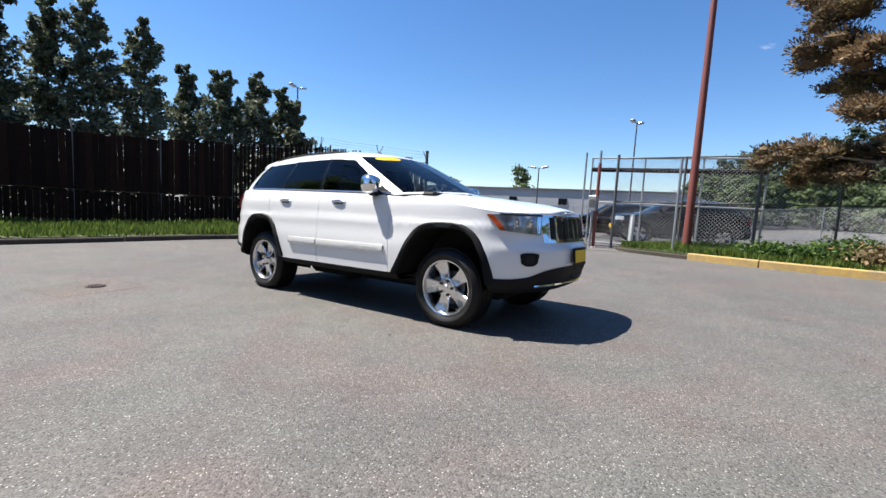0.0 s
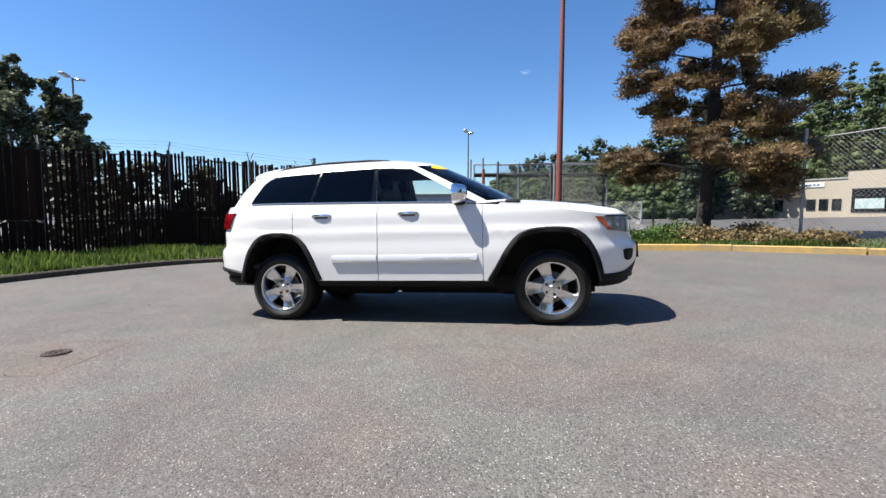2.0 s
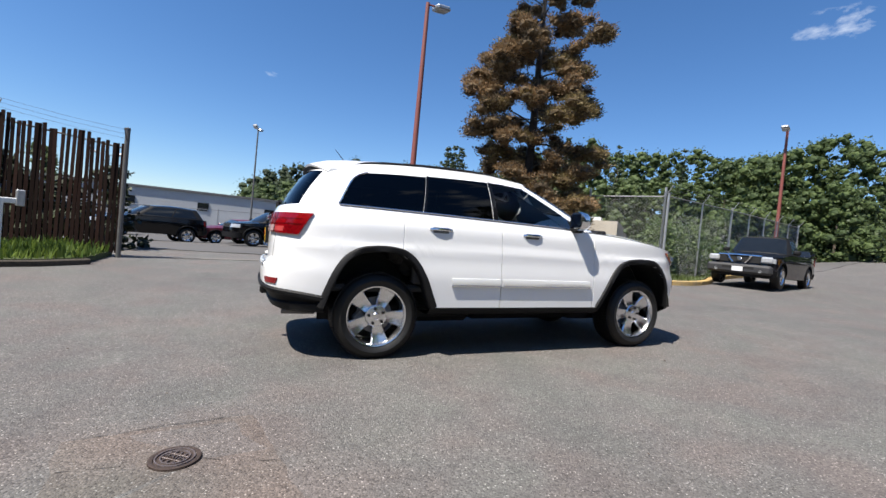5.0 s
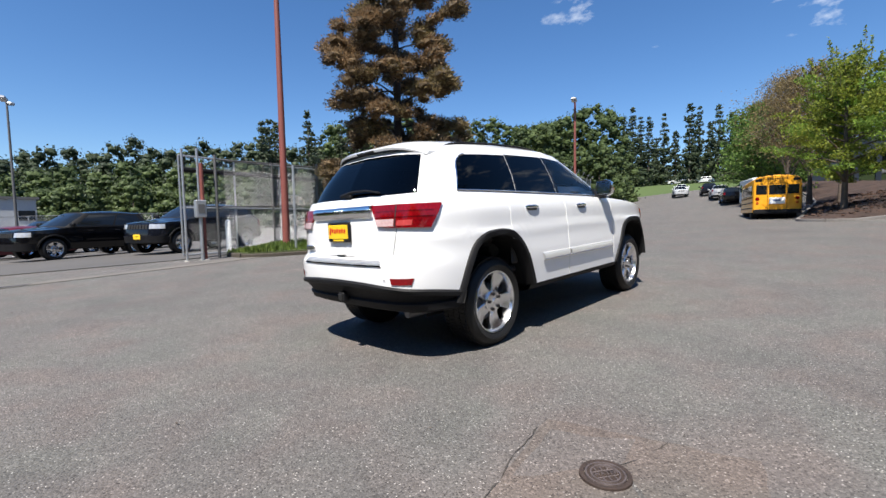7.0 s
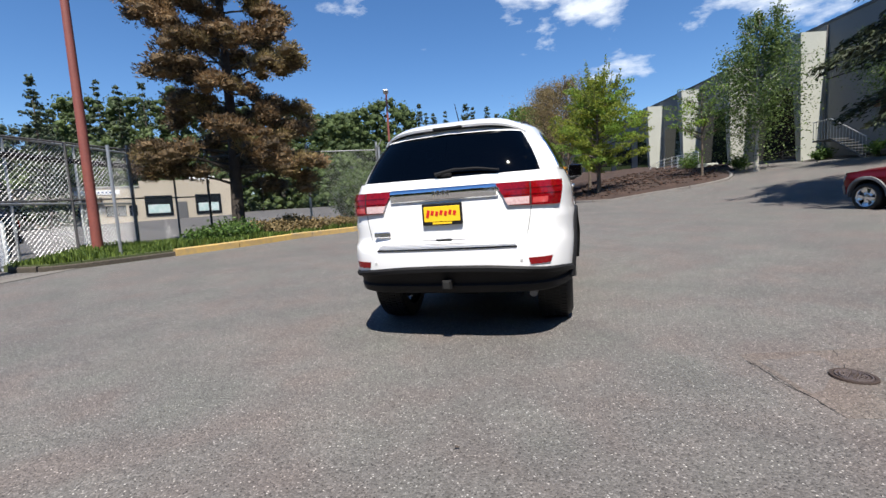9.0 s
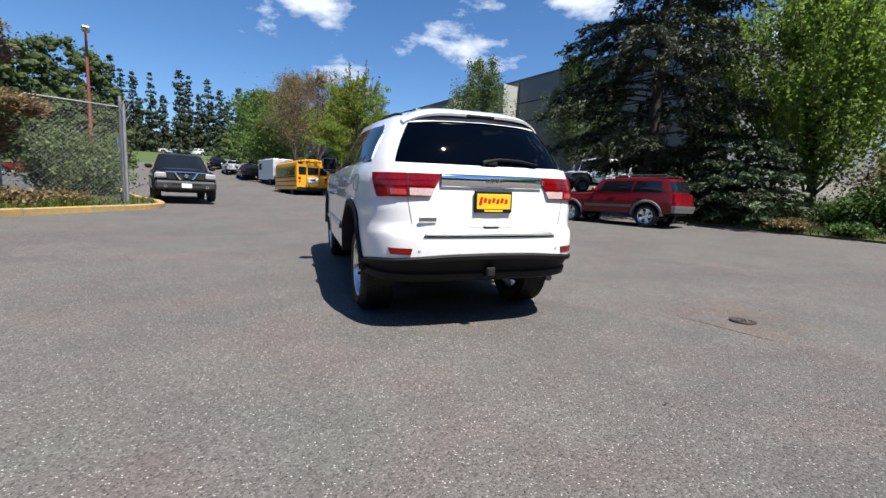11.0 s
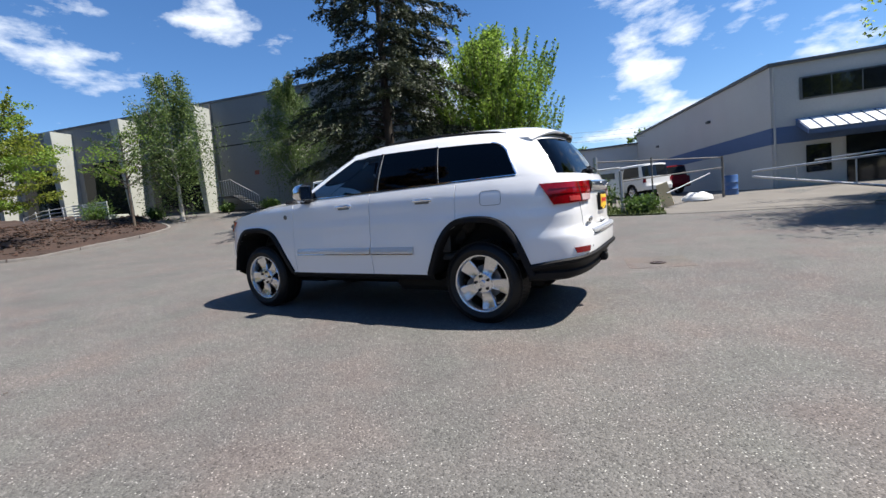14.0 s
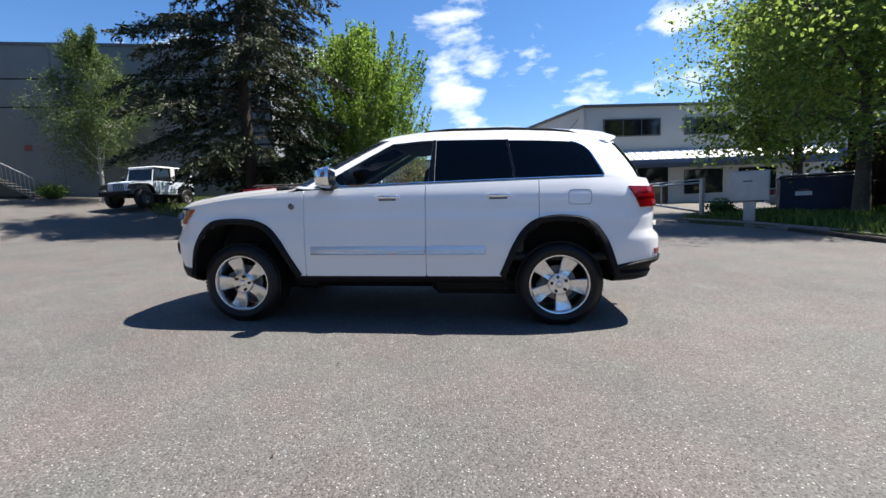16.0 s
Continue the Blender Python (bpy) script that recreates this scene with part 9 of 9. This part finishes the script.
def grass(name, label, outline, n, size, leaf, seed, lift=0.12, tall=None):
    """Upright blades of grass all over an outline: one object that nobody could count."""
    rng = np.random.default_rng(seed)
    o = np.array(outline)
    lo, hi = o.min(0), o.max(0)
    pts = rng.uniform(lo, hi, size=(n * 3, 2))
    x, y = pts[:, 0], pts[:, 1]
    inside = np.zeros(len(pts), bool)
    for (x0, y0), (x1, y1) in zip(outline, list(outline[1:]) + [outline[0]]):
        if y0 != y1:
            inside ^= ((y0 > y) != (y1 > y)) & (x < (x1 - x0) * (y - y0) / (y1 - y0) + x0)
    pts = pts[inside][:n]
    k = len(pts)
    z = np.array([rise(a, b) for a, b in pts]) + lift
    clump = np.array([noise.noise((a * 0.8, b * 0.8, 1.7)) for a, b in pts])
    h = size * rng.uniform(0.5, 1.2, k) * (1 + 0.8 * np.clip(clump, -0.6, 1))
    ang = rng.uniform(0, 6.28, k)
    w = h * 0.10 + 0.006
    dx, dy = np.cos(ang), np.sin(ang)
    bend = rng.uniform(0.1, 0.55, k) * h
    v = np.empty((k, 4, 3))
    v[:, 0] = np.c_[pts[:, 0] - dx * w, pts[:, 1] - dy * w, z - 0.02]
    v[:, 1] = np.c_[pts[:, 0] + dx * w, pts[:, 1] + dy * w, z - 0.02]
    v[:, 2] = np.c_[pts[:, 0] + dx * w * 0.5 - dy * bend * 0.5, pts[:, 1] + dy * w * 0.5 + dx * bend * 0.5, z + h * 0.65]
    v[:, 3] = np.c_[pts[:, 0] - dy * bend, pts[:, 1] + dx * bend, z + h]
    me = bpy.data.meshes.new(name)
    me.vertices.add(k * 4)
    me.vertices.foreach_set("co", v.ravel())
    me.loops.add(k * 4)
    me.loops.foreach_set("vertex_index", np.tile([0, 1, 2, 3], k).astype(np.int32) + np.repeat(np.arange(k) * 4, 4).astype(np.int32))
    me.polygons.add(k)
    me.polygons.foreach_set("loop_start", np.arange(0, k * 4, 4, dtype=np.int32))
    me.update(calc_edges=True)
    return tagged(part(name, me, leaf), label, "grass", "", "stuff")


grass("grass", "rough bright green grass along the slatted fence", VERGE, 26000, 0.20, GRASS, 1)
grass("grass", "bright green grass in the island", [p for p in ISLAND if p[0] < 8.2], 12000, 0.15, GRASS, 2)
grass("grass", "thin dry weeds behind the yellow kerb", [p for p in ISLAND if p[0] > 7.6], 3500, 0.09, WEEDS, 5)
grass("grass", "weedy grass along the planting strip", STRIP, 14000, 0.17, WEEDS, 3, 0.05)
grass("grass", "shaded grass in the corner under the trees", [(-7.4, -10.6), (-8.1, -8.2), (-8.4, -5.6), (-9.3, -4.0), (-16, -4), (-16, -14), (-8.8, -13.4)][::-1], 14000, 0.10, WEEDS, 4, 0.10)


# ---- woods and distance ----
def clad_mesh(points, normals, size, rng):
    """Leafy flakes that lie over rounded clumps, so that each clump has a lit and a shaded side."""
    c, nrm = np.asarray(points, float), np.asarray(normals, float)
    n = len(c)
    nrm = nrm + rng.normal(size=(n, 3)) * 1.3
    nrm /= np.linalg.norm(nrm, axis=1, keepdims=True) + 1e-9
    a = np.cross(nrm, rng.normal(size=(n, 3)))
    a /= np.linalg.norm(a, axis=1, keepdims=True) + 1e-9
    b = np.cross(nrm, a)
    s = 0.85 * size * rng.uniform(0.55, 1.35, (n, 1))
    v = np.empty((n, 4, 3))
    v[:, 0], v[:, 1], v[:, 2], v[:, 3] = c - a * s * 0.75, c - b * s * 0.5, c + a * s * 0.75, c + b * s * 0.5
    me = bpy.data.meshes.new("flakes")
    me.vertices.add(n * 4)
    me.vertices.foreach_set("co", v.ravel())
    me.loops.add(n * 4)
    me.loops.foreach_set("vertex_index", np.arange(n * 4, dtype=np.int32))
    me.polygons.add(n)
    me.polygons.foreach_set("loop_start", np.arange(0, n * 4, 4, dtype=np.int32))
    me.update(calc_edges=True)
    return me


def woods(name, label, rows, leaf, seed, per=260, size=0.9, cone=False):
    """Far trees, too many to count: each a stack of rounded leaf clumps, or tiers of drooping boughs, with dark gaps between them."""
    rng = np.random.default_rng(seed)
    out, ways, wood, hearts = [], [], Geo(), Geo()
    for x, y, z, h, w in rows:
        n = int(0.8 * per * rng.uniform(0.8, 1.2))
        clumps = []
        if cone:
            tiers = int(rng.integers(20, 25))
            for k in range(tiers):
                t = 0.10 + 0.89 * (k + rng.uniform(0, 0.6)) / tiers
                reach = w * (1.04 - t) ** 0.75 * rng.uniform(0.65, 1.15)
                for a in rng.uniform(0, 6.28, 7):
                    u = rng.uniform(0.15, 0.85)
                    clumps.append((x + math.cos(a) * reach * u, y + math.sin(a) * reach * u, z + h * t - 0.30 * reach * u, max(0.28, reach * rng.uniform(0.18, 0.34)), 0.9))
        else:
            many = 74 if per > 1000 else 40
            for k in range(many):
                t = 0.06 + 0.92 * (k + rng.uniform(0, 1)) / many
                broad = w * (0.55 + 0.45 * math.sin(math.pi * min(1.0, t * 1.5))) * (1.0 if t < 0.55 else (1 - ((t - 0.55) / 0.47) ** 2) ** 0.5)
                a, u = rng.uniform(0, 6.28), math.sqrt(rng.uniform(0.1, 1.0))
                clumps.append((x + math.cos(a) * broad * u, y + math.sin(a) * broad * u, z + h * t - 0.25 * broad * u, w * rng.uniform(0.15, 0.30), 0.85))
        total = sum(q[3] ** 2 for q in clumps)
        for cx, cy, cz, r_, flat in clumps:
            m_ = max(6, int(n * r_ ** 2 / total))
            e = rng.normal(size=(m_, 3))
            e /= np.linalg.norm(e, axis=1, keepdims=True)
            out.append(np.array([cx, cy, cz]) + e * r_ * [1, 1, flat] * rng.uniform(0.6, 1.45, (m_, 1)))
            ways.append(e * [flat, flat, 1])
            k_ = 0.66 * r_
            hearts.add([(cx + q.x * k_, cy + q.y * k_, cz + q.z * k_ * flat) for q in ICO], ICO_SIDES)
        wood.tube([(x, y, z - 0.5), (x, y, z + h * (0.85 if cone else 0.6))], [0.16 + 0.008 * h, 0.03], 5, False)
    whole = tagged(part(name, clad_mesh(np.concatenate(out), np.concatenate(ways), size, rng), leaf), label, "woods", "", "stuff")
    tagged(part("trunks", wood, BARK, whole), kind="stuff")
    tagged(part("inner_leaves", hearts, leaf, whole, "", True), kind="stuff")
    return whole


def ring(seed, az0, az1, n, d0, d1, h0, h1, w, ground=0.5, slope=0.0):
    rng = np.random.default_rng(seed)
    rows = []
    for k in range(n):
        a = radians(az0 + (az1 - az0) * (k + rng.uniform(0, 1)) / n)
        d = rng.uniform(d0, d1)
        rows.append((d * math.cos(a), d * math.sin(a), ground + slope * (d - d0), rng.uniform(h0, h1), w * rng.uniform(0.75, 1.3)))
    return rows


def poplars():
    """The row of tall trees behind the slatted fence, each a tree of its own."""
    rng = random.Random(9)
    for k, (az, d, h) in enumerate(((171.5, 36, 13.5), (167.5, 37, 12.6), (164.5, 36, 13.2), (160.0, 37, 12.4), (156.2, 40, 11.0), (152.5, 38, 10.6), (149.2, 38, 10.8), (146.2, 40, 10.4), (144.6, 39, 9.4), (175.0, 36, 13.0), (179.0, 37, 12.5))):
        x, y = 3.7 + d * math.cos(radians(az)), -4.1 + d * math.sin(radians(az))
        t = broadleaf("poplar_tree", "tall dark poplar behind the slatted fence", ground_pose(x, y), LEAF_POPLAR, h, 2.3 if k != 8 else 1.8, 0.10, 30, 34, 0.16, None, 300 + k, 0.9, 0.16, puff=0.72)
        t["group"] = "poplars behind the fence"


poplars()


def treeline(eye, crest_line, far, w, seed, step=1.5, ground=1.0, fill=0.72):
    """Trees whose tops follow a skyline given as (bearing, elevation) in degrees from a point, with a lower row before them."""
    rng = np.random.default_rng(seed)
    az, el = np.array(sorted(crest_line)).T
    rows, a = [], az[0]
    while a <= az[-1]:
        for d, share in ((far * rng.uniform(1.0, 1.1), 1.0), (far * rng.uniform(0.93, 0.99), fill * rng.uniform(0.75, 1.1))):
            b = radians(a + rng.uniform(-0.5, 0.5) * step * (0.3 if share == 1.0 else 1.0))
            top = eye[2] + 1.05 * share * d * math.tan(radians(float(np.interp(math.degrees(b), az, el))))
            rows.append((eye[0] + d * math.cos(b), eye[1] + d * math.sin(b), ground, top - ground, w * rng.uniform(0.75, 1.2)))
        a += step
    return rows


HILL_EYE, LOT_EYE = (-3.9, -3.5, 1.05), (-1.3, -5.0, 1.1)
HILLSIDE = [(92.5, 4.2), (90.1, 6.0), (88.4, 6.6), (86.1, 7.4), (84.7, 7.7), (83.0, 6.8), (81.2, 8.1), (79.3, 9.0), (77.9, 9.1), (77.1, 7.2), (73.9, 8.7), (72.6, 9.2), (70.8, 8.4), (68.9, 9.4), (63.2, 8.8), (57.0, 9.0)]
BEHIND = [(60.5, 11.5), (57.4, 12.0), (54.9, 12.4), (52.6, 12.4), (50.6, 13.5), (48.8, 12.3), (46.2, 11.8), (45.4, 12.4), (43.9, 12.2), (42.2, 11.9), (40.3, 12.8), (39.2, 12.5), (37.4, 11.9), (36.1, 11.0), (34.8, 11.5), (32.9, 11.7), (30.0, 11.6)]
ROADSIDE = [(34.0, 11.2), (32.5, 10.9), (30.5, 11.7), (28.5, 12.0), (27.2, 12.5), (25.1, 13.2), (23.8, 12.6), (22.3, 11.5)]
woods("far_woods", "dark mixed woods on the hillside beyond the storage lot", treeline(HILL_EYE, HILLSIDE, 100, 5.0, 41, 1.7), LEAF_HILL_DARK, 11, 2000, 0.33)
woods("far_woods", "lighter green trees low on the hillside", treeline(HILL_EYE, [(a, e * 0.74) for a, e in HILLSIDE], 80, 4.2, 42, 2.3), LEAF_HILL, 31, 1700, 0.28)
woods("far_woods", "tall mixed trees behind the beige building", treeline(LOT_EYE, BEHIND, 94, 4.6, 43, 1.6), LEAF_HILL, 15, 1800, 0.34)
woods("far_woods", "dark conifers rising above the trees behind the beige building", [(-1.3 + d * math.cos(radians(a)), -5.0 + d * math.sin(radians(a)), 1.0, 0.4 + d * math.tan(radians(e)), 4.0) for a, e, d in ((57.4, 14.1, 92), (55.8, 13.8, 90), (53.6, 14.6, 90), (47.5, 13.6, 90), (58.8, 12.8, 92), (40.4, 13.0, 92), (44.6, 12.8, 96), (36.8, 12.2, 96))], LEAF_HILL_DARK, 18, 2400, 0.30, True)
woods("far_woods", "tall trees along the road fence", treeline(HILL_EYE, ROADSIDE, 74, 4.2, 44, 1.3, 2.0, 0.66), LEAF_HILL, 33, 2200, 0.28)
woods("far_woods", "tall thin conifers behind the grass bank", [(-3.9 + d * math.cos(radians(a)), -3.5 + d * math.sin(radians(a)), 6.5, d * math.tan(radians(e)) - 5.0, w_ * 1.35) for a, e, d, w_ in ((21.6, 11.9, 104, 2.6), (20.6, 12.8, 106, 2.9), (19.7, 11.6, 110, 2.4), (18.8, 11.5, 106, 2.5), (17.2, 11.7, 108, 2.5), (16.0, 9.6, 112, 2.6), (14.6, 12.6, 106, 2.9), (13.7, 11.9, 108, 2.6), (12.6, 10.2, 112, 2.6), (11.8, 12.0, 107, 2.8), (10.6, 11.0, 108, 3.0), (8.6, 11.6, 108, 3.0), (6.4, 11.0, 110, 3.2), (4.0, 11.2, 110, 3.2), (18.0, 9.0, 116, 3.0), (9.6, 9.8, 116, 3.2))], LEAF_HILL_DARK, 13, 2400, 0.32, True)
woods("far_woods", "low broadleaf trees beside the grass bank", [(70, 29, 3.0, 7.5, 4.0), (66, 31, 2.5, 7.0, 3.8), (62, 33, 2.0, 7.0, 3.8), (100, 14, 7.0, 6.0, 4.4), (104, 9, 7.0, 6.0, 4.6), (100, 33, 7.0, 5.0, 4.4), (104, 24, 7.2, 4.0, 4.0)], LEAF_HILL, 34, 1900, 0.32)
woods("far_woods", "dark conifer clump beyond the gate", [(19.8 + 2.1 * j, 51 + 2.5 * (j % 3), 0.5, 13.6 + (j % 4) * 0.8, 3.0) for j in range(5)] + [(34.5, 62.0, 0.5, 15.0, 2.9)], LEAF_HILL_DARK, 14, 3000, 0.26, True)
woods("far_woods", "trees far behind the yard and the office", ring(6, -62, -108, 18, 55, 80, 5, 8, 3.2, 1.5), LEAF_MID, 16, 900, 0.4)
woods("far_woods", "lone round tree far behind the storage lot", [(-24.6, 54.0, 0.0, 7.2, 2.4)], LEAF_HILL, 19, 1400, 0.28)
# never in view: filler trees added for chrome and glass to mirror
woods("far_woods", "unseen filler woods closing the far side of the lot for reflections", ring(7, 172, 235, 46, 40, 70, 9, 13, 3.6, 0.0), LEAF_POPLAR, 17, 500, 0.7)
woods("far_woods", "dark undergrowth behind the slatted fence", [(-14.9 - 1.0 * (j % 3), -14 + 0.9 * j, 0.0, 2.2 + 0.5 * (j % 2), 1.4) for j in range(23)] + [(-13.6 + 0.9 * j, 6.6 + 0.75 * j, 0.0, 3.0, 1.5) for j in range(4)] + [(-11.4 + 0.95 * j, 9.4 + 0.2 * j, -0.2, 2.1 + 0.4 * (j % 2), 1.1) for j in range(6)], LEAF_DARK, 20, 700, 0.16)
g = Geo().add([(78, 12, 2.9), (72, 36, 2.9), (92, 44, 7.7), (98, 14, 7.7), (130, 14, 8.2), (125, 55, 8.2)], [(0, 3, 2, 1), (3, 4, 5, 2)])
setting("grass_bank", g, MEADOW, "green grass bank at the end of the road", "bank")
